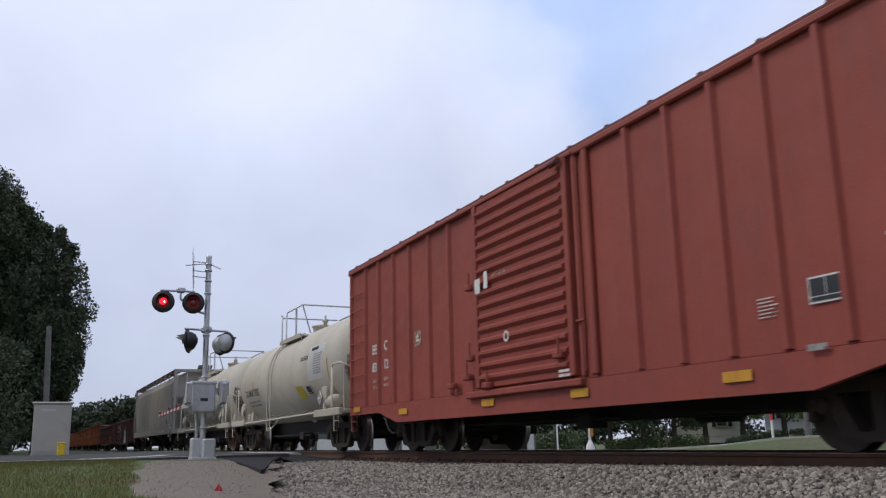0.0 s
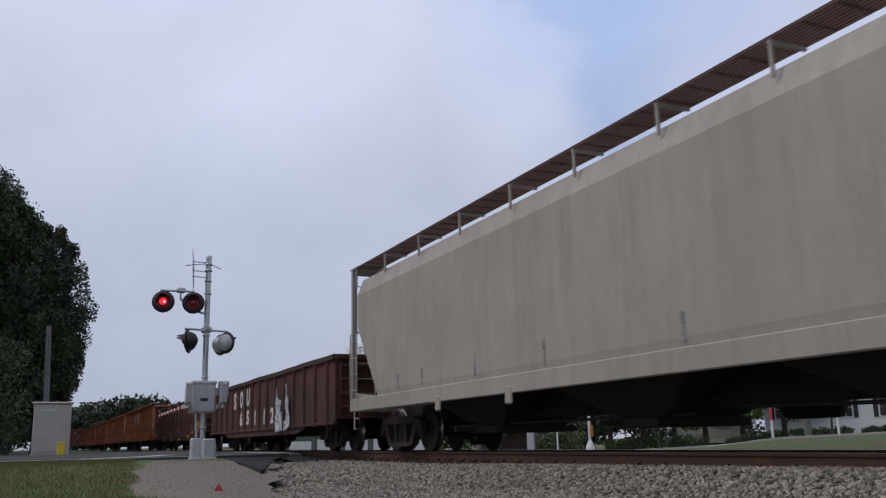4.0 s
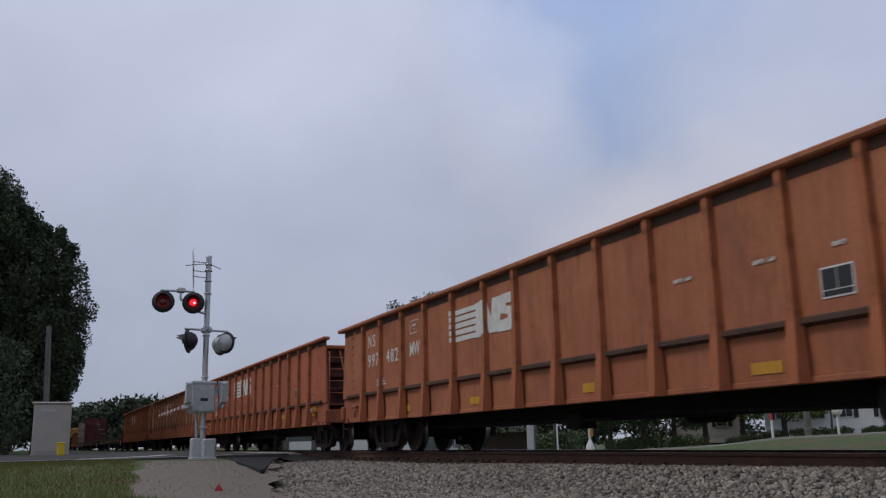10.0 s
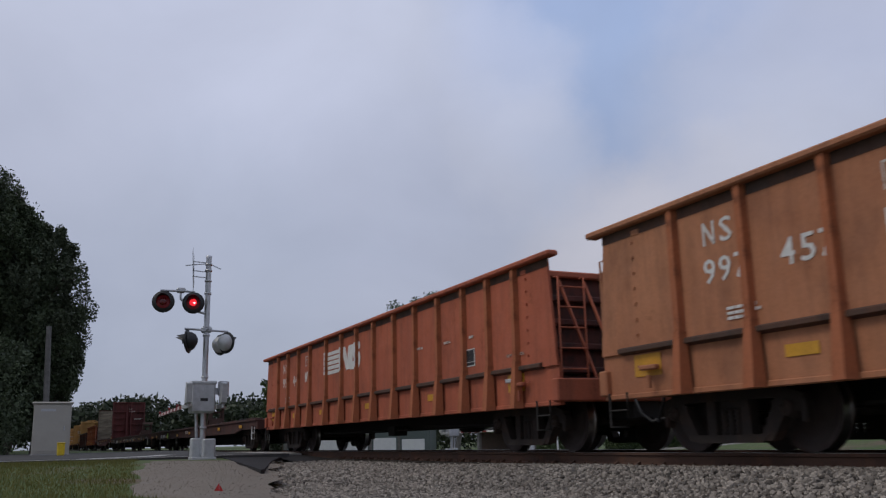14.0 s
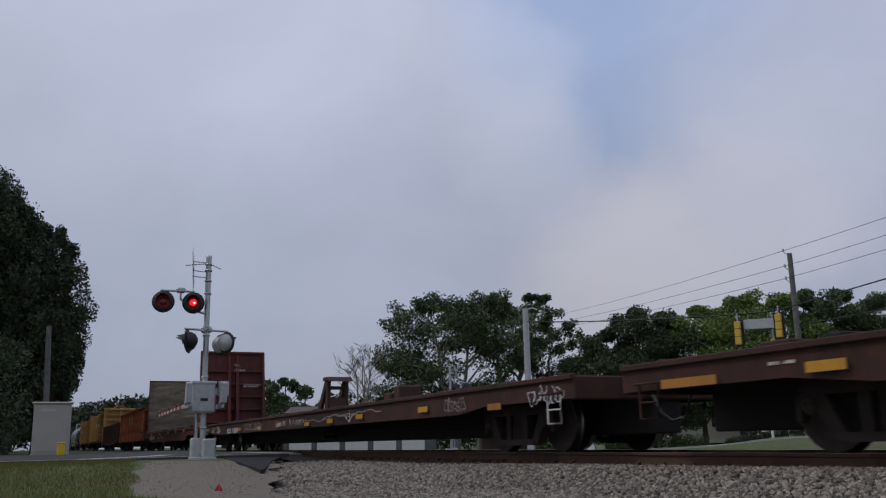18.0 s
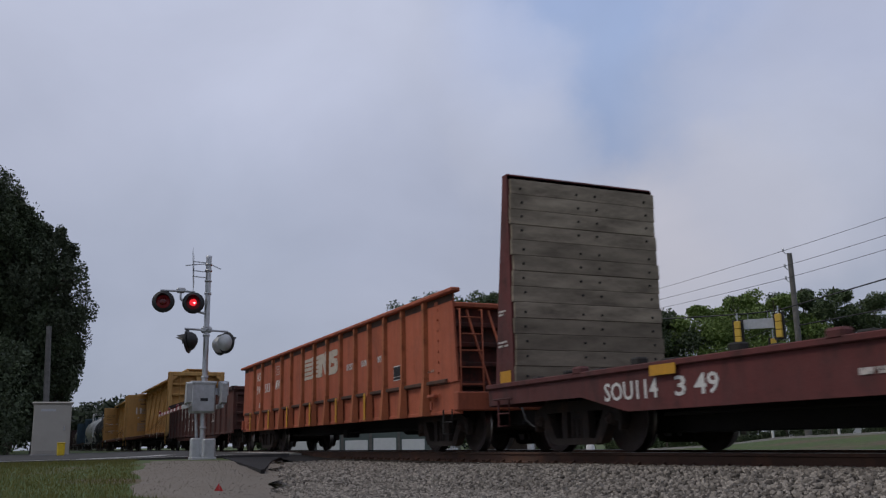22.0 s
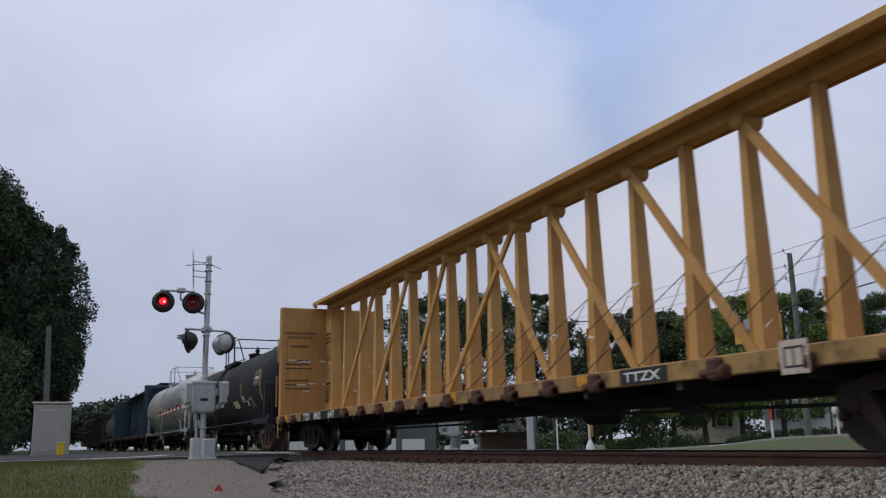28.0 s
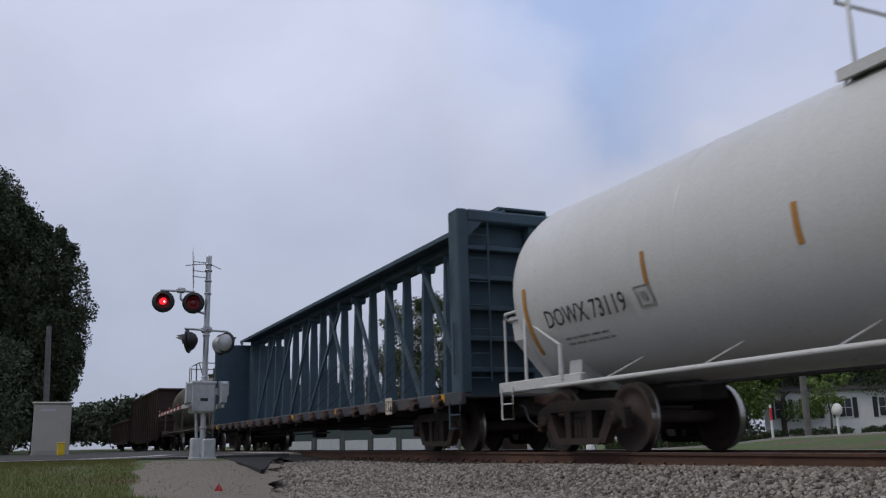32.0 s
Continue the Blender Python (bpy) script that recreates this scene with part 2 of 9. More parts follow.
M_CHALK = worn_letters("patchy_chalk_fill", (0.66, 0.66, 0.65), (0.50, 0.60))
M_REFL = paint("yellow_reflector_tape", (0.66, 0.34, 0.02), (0.58, 0.28, 0.02), wear=(0.7, 0.9), streak=0.3, rough=0.4)
M_AMBER = paint("amber_reflector_tape", (0.50, 0.22, 0.03), wear=(0.68, 0.88), streak=0.3, rough=0.4)
M_YSIGN = plain("yellow_panel_paint", (0.66, 0.52, 0.03), 0.5)
M_LIME = plain("lime_green_card", (0.42, 0.85, 0.06), 0.6)
M_PLATE = plain("black_consolidated_plate", (0.02, 0.02, 0.022), 0.5)
M_RED = plain("red_sign_paint", (0.55, 0.03, 0.03), 0.5)
M_STEEL = plain("galvanised_steel", (0.52, 0.53, 0.55), 0.42, 0.75, vary=0.3, scale=14.0)
M_ALU = plain("silver_painted_metal", (0.50, 0.51, 0.52), 0.5, 0.25, vary=0.25, scale=8.0)
M_BLACK = plain("matt_black_metal", (0.016, 0.016, 0.018), 0.55)
M_CONC = plain("grey_concrete", (0.42, 0.41, 0.39), 0.9, vary=0.35, scale=6.0, bumpy=0.4)
M_WOODP = plain("grey_pole_wood", (0.17, 0.162, 0.152), 0.9, vary=0.45, scale=5.0, bumpy=0.4)


def wood_planks():
    m, nt, bs = nodes_of("weathered_grey_planks")
    oi = nt.nodes.new("ShaderNodeObjectInfo")
    n = noise_of(nt, 1.2, 8.0, stretch=(1.0, 1.0, 3.5), rough=0.62)
    grain = n.node
    grain.noise_dimensions = "4D"
    far = add(nt, "ShaderNodeMath")
    far.operation = "MULTIPLY"
    far.inputs[1].default_value = 37.0
    nt.links.new(oi.outputs["Random"], far.inputs[0])
    nt.links.new(far.outputs[0], grain.inputs["W"])
    a = mix(nt, ramp(nt, n, 0.3, 0.7), (0.40, 0.335, 0.25), (0.085, 0.066, 0.048))
    nt.links.new(mix(nt, ramp(nt, oi.outputs["Random"], 0.1, 0.9, 0.0, 0.6), a, (0.10, 0.08, 0.058), "MIX"), bs.inputs["Base Color"])
    bs.inputs["Roughness"].default_value = 0.9
    bump(nt, bs, n, 0.5, 0.01)
    return m


M_PLANK = wood_planks()


# ---- mesh building ----
class Geo:
    """Gathers boxes, prisms, tubes and turned shapes into one mesh."""

    def __init__(self):
        self.v, self.f, self.s = [], [], []

    def put(self, verts, faces, smooth=False):
        k = len(self.v)
        self.v.extend(verts)
        self.f.extend(tuple(i + k for i in q) for q in faces)
        self.s.extend([smooth] * len(faces))
        return self

    def box(self, x0, x1, y0, y1, z0, z1, c=0.0):
        """A box; c: the width of its chamfered edges."""
        if c <= 0:
            v = [(x, y, z) for x in (x0, x1) for y in (y0, y1) for z in (z0, z1)]
            return self.put(v, [(0, 1, 3, 2), (4, 6, 7, 5), (0, 4, 5, 1), (2, 3, 7, 6), (0, 2, 6, 4), (1, 5, 7, 3)])
        c = min(c, 0.45 * min(abs(x1 - x0), abs(y1 - y0), abs(z1 - z0)))
        b = bmesh.new()
        bmesh.ops.create_cube(b, size=1.0, matrix=Matrix.Translation(((x0 + x1) / 2, (y0 + y1) / 2, (z0 + z1) / 2)) @ Matrix.Diagonal((abs(x1 - x0), abs(y1 - y0), abs(z1 - z0), 1)))
        bmesh.ops.bevel(b, geom=b.edges[:], offset=c, segments=1, affect="EDGES", profile=0.5)
        b.verts.index_update()
        self.put([tuple(v.co) for v in b.verts], [tuple(v.index for v in q.verts) for q in b.faces])
        b.free()
        return self

    def prism(self, outline, axis, a, b):
        """A polygon drawn out along an axis: outline in the two other axes, in order (x, y, z)."""
        n = len(outline)

        def at(p, d):
            q = list(p)
            q.insert("xyz".index(axis), d)
            return tuple(q)
        v = [at(p, a) for p in outline] + [at(p, b) for p in outline]
        area = sum(outline[i][0] * outline[(i + 1) % n][1] - outline[(i + 1) % n][0] * outline[i][1] for i in range(n))
        flip = (area > 0) == (axis != "y") == (b > a)
        lo, hi = list(range(n)), list(range(n, 2 * n))
        sides = [(i, (i + 1) % n, n + (i + 1) % n, n + i) for i in range(n)]
        fs = [tuple(lo[::-1]), tuple(hi)] + sides
        if not flip:
            fs = [q[::-1] for q in fs]
        return self.put(v, fs)

    def tube(self, path, r, n=8, r2=None, caps=True):
        """A round bar along a path of points."""
        pts = [Vector(p) for p in path]
        up = Vector((0, 0, 1))
        rings = []
        for i, p in enumerate(pts):
            d = (pts[min(i + 1, len(pts) - 1)] - pts[max(i - 1, 0)]).normalized()
            u = d.cross(up if abs(d.z) < 0.95 else Vector((1, 0, 0))).normalized()
            w = d.cross(u)
            rr = r if r2 is None else r + (r2 - r) * i / (len(pts) - 1)
            rings.append([tuple(p + (u * math.cos(a) + w * math.sin(a)) * rr) for a in (2 * math.pi * k / n for k in range(n))])
        v = [q for ring in rings for q in ring]
        f = [(i * n + k, (i + 1) * n + k, (i + 1) * n + (k + 1) % n, i * n + (k + 1) % n) for i in range(len(pts) - 1) for k in range(n)]
        self.put(v, f, n > 5)
        if caps:
            self.put(rings[0], [tuple(range(n))])
            self.put(rings[-1], [tuple(range(n))[::-1]])
        return self

    def turn(self, profile, axis, n=32, centre=(0, 0, 0), smooth=True, arc=1.0):
        """A profile of (place along the axis, radius) turned round it."""
        cx, cy, cz = centre
        v = []
        for d, r in profile:
            for k in range(n + (arc < 1.0)):
                a = 2 * math.pi * arc * k / n
                c, s = r * math.cos(a), r * math.sin(a)
                v.append({"x": (cx + d, cy + c, cz + s), "y": (cx + c, cy + d, cz + s), "z": (cx + c, cy + s, cz + d)}[axis])
        m = n + (arc < 1.0)
        f = [(i * m + k, i * m + (k + 1) % m, (i + 1) * m + (k + 1) % m, (i + 1) * m + k) for i in range(len(profile) - 1) for k in range(n)]
        if axis == "y":
            f = [q[::-1] for q in f]
        return self.put(v, f, smooth)

    def mesh(self, name, material):
        me = bpy.data.meshes.new(name)
        me.from_pydata(self.v, [], self.f)
        me.materials.append(material)
        me.polygons.foreach_set("use_smooth", self.s)
        me.update()
        return me


def part(name, geo, material, parent=None, label="", at=None):
    """One mesh object under a thing or a part; geo: a Geo, or a mesh to share."""
    me = geo.mesh(name, material) if isinstance(geo, Geo) else geo
    ob = new(name, me)
    if parent:
        ob.parent = parent
    if at is not None:
        ob.matrix_basis = at if isinstance(at, Matrix) else Matrix.Translation(at)
    return tagged(ob, label)


def thing(name, label, category, m=None, group="", kind=""):
    ob = new(name)
    ob.empty_display_size = 0.2
    if m is not None:
        ob.matrix_basis = m
    return tagged(ob, label, category, group, kind)


FONT_CACHE = {}


def letters(text, size, bold=0.012):
    """Flat lettering as a mesh in the plane x, z, facing -y, its lower left corner at the origin."""
    key = (text, size, bold)
    if key not in FONT_CACHE:
        cu = bpy.data.curves.new("lettering", "FONT")
        cu.body, cu.size, cu.offset, cu.resolution_u, cu.extrude = text, size, bold * size, 2, 0.0015
        ob = bpy.data.objects.new("lettering", cu)
        scene.collection.objects.link(ob)
        dg = bpy.context.evaluated_depsgraph_get()
        me = bpy.data.meshes.new_from_object(ob.evaluated_get(dg))
        bpy.data.objects.remove(ob)
        bpy.data.curves.remove(cu)
        me.transform(Matrix.Rotation(radians(90), 4, "X"))
        FONT_CACHE[key] = me
    return FONT_CACHE[key]


def write(parent, name, text, material, x, y, z, size, width=None, tilt=0.0, bold=0.012, label="", turn_z=0.0):
    """Lettering on the side that faces -y, at most so wide."""
    me = letters(text, size, bold).copy()
    me.materials.clear()
    me.materials.append(material)
    if width:
        w = max(v.co.x for v in me.vertices) - min(v.co.x for v in me.vertices)
        me.transform(Matrix.Diagonal((width / w, 1, 1, 1)))
    m = Matrix.Translation((x, y, z)) @ Matrix.Rotation(radians(turn_z), 4, "Z") @ Matrix.Rotation(radians(tilt), 4, "X")
    return part(name, me, material, parent, label, m)


def bars(rows, w, h, line=0.6, seed=0, thick=0.003):
    """Lines of unreadable small print as plain bars in a block w x h, facing -y."""
    rnd, g = random.Random(seed), Geo()
    step = h / rows
    for i in range(rows):
        x = 0.0
        end = w * rnd.uniform(0.72, 1.0)
        while x < end - 0.02:
            d = min(end - x, rnd.uniform(0.08, 0.24) * w + 0.02)
            g.box(x, x + d * 0.86, -thick, 0, h - (i + 1) * step + step * (1 - line) / 2, h - i * step - step * (1 - line) / 2)
            x += d
    return g

# ---- ground, road and track ----
FAR = ((-3.6, -0.0060), (-2.9, -0.0085), (-2.0, -0.0120), (-1.74, -0.0160), (-1.45, -0.0160), (-1.11, -0.0110), (-1.02, -0.0050), (-0.82, -0.0015), (0.0, 0.0010), (3.0, 0.0010))


def lerp_table(table, u):
    for (a, fa), (b, fb) in zip(table, table[1:]):
        if u <= b:
            k = max(0.0, (u - a) / (b - a))
            return fa + (fb - fa) * k
    return table[-1][1]


def smooth(a, b, v):
    k = max(0.0, min(1.0, (v - a) / (b - a)))
    return k * k * (3 - 2 * k)


def bed(x, y):
    """The height of the ballast bed: low by the crossing, fuller and steeper further on."""
    d = abs(y - TRACK_Y)
    top = -0.235 + 0.05 * smooth(-16.0, -10.0, x) + 0.045 * smooth(-10.0, -4.0, x)
    slope = 0.03 + 0.25 * smooth(-16.0, -8.0, x)
    return top if d < 1.75 else max(-0.435, top - (d - 1.75) * slope)


def ground_z(x, y):
    if y > TRACK_Y + 2.0:
        d = min(130.0, math.hypot(x, y))
        far = 0.192 + d * lerp_table(FAR, x / y)
        return -0.30 + (far + 0.30) * smooth(10.2, 17.0, y)
    near = -0.09 - 0.30 * smooth(-21.0, -8.0, x) - 0.15 * smooth(-8.0, 4.0, x)
    far_left = 0.10 * smooth(-22.0, -36.0, x)
    z = near + far_left
    if x > -22:
        a = min(5.0, -0.21 * x)
        return z + (-0.52 - z) * smooth(a, a + 0.5, y)
    return z - 0.35 * smooth(5.4, 6.4, y)


def spread(a, b, step, far, n):
    mid = [a + step * i for i in range(int((b - a) / step) + 1)]
    out = [far * (i / n) ** 2.5 for i in range(1, n + 1)]
    return [a - o for o in reversed(out)] + mid + [mid[-1] + o for o in out]


def sheet(xs, ys, height, lift=0.0):
    g = Geo()
    g.put([(x, y, height(x, y) + lift) for x in xs for y in ys], [(i * len(ys) + j, (i + 1) * len(ys) + j, (i + 1) * len(ys) + j + 1, i * len(ys) + j + 1) for i in range(len(xs) - 1) for j in range(len(ys) - 1)], True)
    return g


def grass_ground():
    m, nt, bs = nodes_of("patchy_grass_ground")
    a = noise_of(nt, 0.45, 6.0, space="Object")
    b = noise_of(nt, 5.0, 8.0, rough=0.7)
    base = mix(nt, ramp(nt, b, 0.3, 0.7), (0.075, 0.115, 0.022), (0.040, 0.062, 0.016))
    soil = mix(nt, ramp(nt, b, 0.3, 0.7), (0.125, 0.088, 0.05), (0.08, 0.062, 0.04))
    nt.links.new(mix(nt, ramp(nt, a, 0.54, 0.66), base, soil), bs.inputs["Base Color"])
    bs.inputs["Roughness"].default_value = 0.95
    bump(nt, bs, b, 0.5, 0.05)
    return m


def gravel_mat(name, a, b, scale):
    m, nt, bs = nodes_of(name)
    vor = add(nt, "ShaderNodeTexVoronoi", Scale=scale)
    co = nt.nodes.new("ShaderNodeTexCoord")
    nt.links.new(co.outputs["Object"], vor.inputs["Vector"])
    n = noise_of(nt, 1.6, 6.0)
    nt.links.new(mix(nt, ramp(nt, n, 0.3, 0.7, 0.0, 0.5), mix(nt, ramp(nt, vor.outputs["Color"], 0.1, 0.9), a, b), (0.175, 0.157, 0.132)), bs.inputs["Base Color"])
    bs.inputs["Roughness"].default_value = 0.95
    bump(nt, bs, vor.outputs["Distance"], 0.3 if scale > 40 else 0.7, 0.02)
    return m


def island_mat(name, a, b, rough=0.9):
    m, nt, bs = nodes_of(name)
    gi = nt.nodes.new("ShaderNodeNewGeometry")
    n = noise_of(nt, 30.0, 4.0)
    c = mix(nt, gi.outputs["Random Per Island"], a, b)
    nt.links.new(mix(nt, ramp(nt, n, 0.3, 0.7, 0.0, 0.35), c, tuple(0.5 * q for q in a)), bs.inputs["Base Color"])
    bs.inputs["Roughness"].default_value = rough
    return m


M_GRASS = grass_ground()
M_GRAVEL = gravel_mat("fine_grey_gravel", (0.185, 0.154, 0.122), (0.132, 0.110, 0.088), 60.0)
# bed tone is darkened to stand for shade in the gaps between stones
M_BED = gravel_mat("ballast_bed", (0.13, 0.12, 0.11), (0.055, 0.05, 0.046), 22.0)
M_STONE = island_mat("grey_granite_ballast", (0.080, 0.068, 0.056), (0.41, 0.365, 0.31))
M_PEBBLE = island_mat("small_grey_gravel", (0.18, 0.155, 0.127), (0.26, 0.226, 0.184))
M_BLADE = island_mat("green_grass_blades", (0.100, 0.113, 0.019), (0.188, 0.162, 0.044))
M_ASPH = plain("weathered_asphalt", (0.085, 0.083, 0.082), 0.9, vary=0.4, scale=3.0, bumpy=0.4)
M_ASPHD = plain("dark_patched_asphalt", (0.038, 0.037, 0.038), 0.9, vary=0.3, scale=4.0, bumpy=0.4)
for m_ in (M_ASPH, M_ASPHD):
    m_.node_tree.nodes["Principled BSDF"].inputs["Specular IOR Level"].default_value = 0.12
M_LINE = worn_letters("worn_white_road_paint", (0.68, 0.67, 0.64), (0.58, 0.7))
M_RAILSIDE = paint("rusted_rail_steel", (0.098, 0.050, 0.032), (0.070, 0.037, 0.025), wear=(0.5, 0.7), rust=(0.15, 0.070, 0.040), streak=0.1, rough=0.85)
M_RAILTOP = plain("polished_rail_head", (0.45, 0.44, 0.43), 0.28, 1.0)
M_TIE = plain("creosoted_tie_wood", (0.055, 0.042, 0.033), 0.95, vary=0.5, scale=4.0, bumpy=0.5)

tagged(part("ground", sheet(spread(-70.0, 12.0, 1.0, 1900, 22), spread(-14.0, 60.0, 1.0, 1900, 22), ground_z), M_GRASS), "patchy green verge with bare soil beside the railway", "ground", kind="structure")


GRAVEL = ((-24.0, -0.16), (-22.0, -0.12), (-20.0, -0.095), (-18.0, -0.105), (-16.0, -0.15), (-13.0, -0.245), (-10.0, -0.335), (-7.0, -0.43), (-4.0, -0.52))


def gravel_side(x, side):
    """The edges of the gravel drive, which runs from the signal past the verge."""
    wave = 0.10 * math.sin(x * 1.7) + 0.06 * math.sin(x * 4.1)
    creep = 0.55 * smooth(-11.3, -9.5, x)
    return (-0.101 * x + creep if side < 0 else -0.250 * x) + wave * (0.5 if side < 0 else 1.0)


def gravel_z(x, y):
    v = (y - gravel_side(x, -1)) / (gravel_side(x, 1) - gravel_side(x, -1))
    return lerp_table(GRAVEL, x) - 0.07 * smooth(0.55, 1.0, v) - 0.06 * smooth(0.12, -0.05, v) + 0.012 * math.sin(x * 2.1) * math.sin(y * 3.0)


g = Geo()
xs_, nv = [-22.6 + 0.25 * i for i in range(75)], 13
g.put([(x, gravel_side(x, -1) + (gravel_side(x, 1) - gravel_side(x, -1)) * j / (nv - 1), gravel_z(x, gravel_side(x, -1) + (gravel_side(x, 1) - gravel_side(x, -1)) * j / (nv - 1))) for x in xs_ for j in range(nv)],
      [(i * nv + j, (i + 1) * nv + j, (i + 1) * nv + j + 1, i * nv + j + 1) for i in range(len(xs_) - 1) for j in range(nv - 1)], True)
tagged(part("gravel_apron", g, M_GRAVEL), "fine grey gravel drive heaped round the signal foot", "gravel", kind="structure")


def bed_z(x, y):
    return bed(x, y) + 0.012 * math.sin(x * 3.1) * math.sin(y * 4.0)


tagged(part("ballast_bed", sheet([-420, -200, -100] + [-60 + 0.5 * i for i in range(145)] + [40, 120], [1.0 + 0.3 * i for i in range(36)], bed_z), M_BED), "grey ballast bed under the track, darkened for shaded gaps between stones", "ballast", kind="structure")


# stones: a few shapes, strewn over the shoulder
def strewn(name, count, area, height, size, material, seed, label, keep=None):
    rnd = np.random.RandomState(seed)
    b = bmesh.new()
    bmesh.ops.create_icosphere(b, subdivisions=1, radius=1.0)
    base = np.array([v.co[:] for v in b.verts])
    tri = np.array([[v.index for v in f.verts] for f in b.faces])
    b.free()
    pts = []
    while len(pts) < count:
        x, y = rnd.uniform(area[0], area[1]), rnd.uniform(area[2], area[3])
        if keep is None or keep(x, y, rnd.uniform()):
            pts.append((x, y, height(x, y)))
    pts = np.array(pts)
    n = len(pts)
    shape = base[None] * (1 + rnd.uniform(-0.32, 0.32, (n, len(base), 1)))
    shape *= rnd.uniform(0.6, 1.25, (n, 1, 3))
    ang = rnd.uniform(0, 2 * np.pi, (n, 3))
    for ax in range(3):
        c, s = np.cos(ang[:, ax])[:, None], np.sin(ang[:, ax])[:, None]
        i, j = (ax + 1) % 3, (ax + 2) % 3
        u, w = shape[:, :, i].copy(), shape[:, :, j].copy()
        shape[:, :, i], shape[:, :, j] = c * u - s * w, s * u + c * w
    r = rnd.uniform(size[0], size[1], (n, 1, 1))
    co = shape * r + pts[:, None, :] + np.array([0, 0, 0.35])[None, None] * r
    faces = (tri[None] + (np.arange(n) * len(base))[:, None, None]).reshape(-1, 3)
    me = bpy.data.meshes.new(name)
    me.from_pydata(co.reshape(-1, 3), [], faces)
    me.materials.append(material)
    return tagged(new(name, me), label, "gravel", kind="stuff")


def off_rail(x, y, k):
    return not (abs(abs(y - TRACK_Y) - 0.75) < 0.11)


def shoulder(x, y, k):
    return off_rail(x, y, k) and y > -0.250 * x - 0.12 + 0.35 * k


def any_floor(x, y):
    return max(bed(x, y), ground_z(x, y))


strewn("ballast_stones", 26000, (-13.5, 0.0, 4.7, 7.22), bed, (0.013, 0.031), M_STONE, 11, "loose grey granite ballast along the rail", shoulder)
strewn("ballast_stones", 11000, (-21.5, -13.0, 3.2, 7.22), bed, (0.016, 0.036), M_STONE, 12, "loose grey granite ballast along the rail", shoulder)
strewn("ballast_stones", 15000, (-13.0, -4.5, 1.5, 5.0), any_floor, (0.012, 0.030), M_STONE, 13, "loose grey ballast spilled down the shoulder", shoulder)
strewn("ballast_stones", 3800, (-21.0, 1.0, 7.4, 8.7), bed, (0.02, 0.045), M_STONE, 14, "grey ballast between the rails")
strewn("loose_gravel", 2600, (-21.5, -6.5, 0.8, 5.2), gravel_z, (0.003, 0.009), M_PEBBLE, 15, "small loose gravel on the drive", lambda x, y, k: gravel_side(x, -1) + 0.1 * k < y < gravel_side(x, 1) + 0.25 * k)


def blades(count, area, seed, keep):
    rnd = random.Random(seed)
    v, f = [], []
    while len(f) < count:
        x, y = rnd.uniform(area[0], area[1]), rnd.uniform(area[2], area[3])
        if not keep(x, y, rnd.random()):
            continue
        z = ground_z(x, y) - 0.01
        h, a = rnd.uniform(0.025, 0.085), rnd.uniform(0, 6.28)
        w = 0.006
        lx, ly = rnd.uniform(-0.03, 0.03), rnd.uniform(-0.03, 0.03)
        k = len(v)
        v += [(x - w * math.cos(a), y - w * math.sin(a), z), (x + w * math.cos(a), y + w * math.sin(a), z), (x + lx, y + ly, z + h)]
        f.append((k, k + 1, k + 2))
    g = Geo().put(v, f)
    return tagged(part("grass", g, M_BLADE), "short green verge grass with thin spots", "grass", kind="stuff")


def grass_here(x, y, k):
    thin = noise.noise((x * 0.35, y * 0.6, 0.0))
    edge = gravel_side(x, -1) + 0.25 * (k - 0.6)
    return y < edge and k < 0.8 - 0.9 * max(0.0, thin)


blades(30000, (-22.2, -6.5, -2.2, 2.6), 21, grass_here)


# crossing road
def road_z(x, y):
    return -0.045 + 0.03 * smooth(2.0, 6.5, y) - 0.02 * smooth(10.0, 16.0, y) + 0.06 * smooth(-26.0, -36.0, x) - 0.35 * smooth(14.0, 24.0, y)


def strip(name, label, left, right, z_of, material, lift=0.0, n=24, cat="road", thick=0.1):
    """A road surface between two edge lines, given as (x, y) from end to end."""
    def at(line, k):
        q = k * (len(line) - 1)
        i = min(int(q), len(line) - 2)
        a, b = line[i], line[i + 1]
        return a[0] + (b[0] - a[0]) * (q - i), a[1] + (b[1] - a[1]) * (q - i)
    v = []
    for i in range(n + 1):
        a, b = at(left, i / n), at(right, i / n)
        for j in range(7):
            x, y = a[0] + (b[0] - a[0]) * j / 6, a[1] + (b[1] - a[1]) * j / 6
            v.append((x, y, z_of(x, y) + lift))
    f = [(7 * i + j, 7 * i + 7 + j, 7 * i + 8 + j, 7 * i + 1 + j) for i in range(n) for j in range(6)]
    m = len(v)
    rim = [7 * i for i in range(n + 1)] + [7 * n + j for j in range(1, 7)] + [7 * i + 6 for i in range(n - 1, -1, -1)] + list(range(5, 0, -1))
    v += [(v[i][0], v[i][1], v[i][2] - thick) for i in rim]
    f += [(rim[i], rim[(i + 1) % len(rim)], m + (i + 1) % len(rim), m + i) for i in range(len(rim))]
    return tagged(part(name, Geo().put(v, f), material), label, cat, kind="structure")


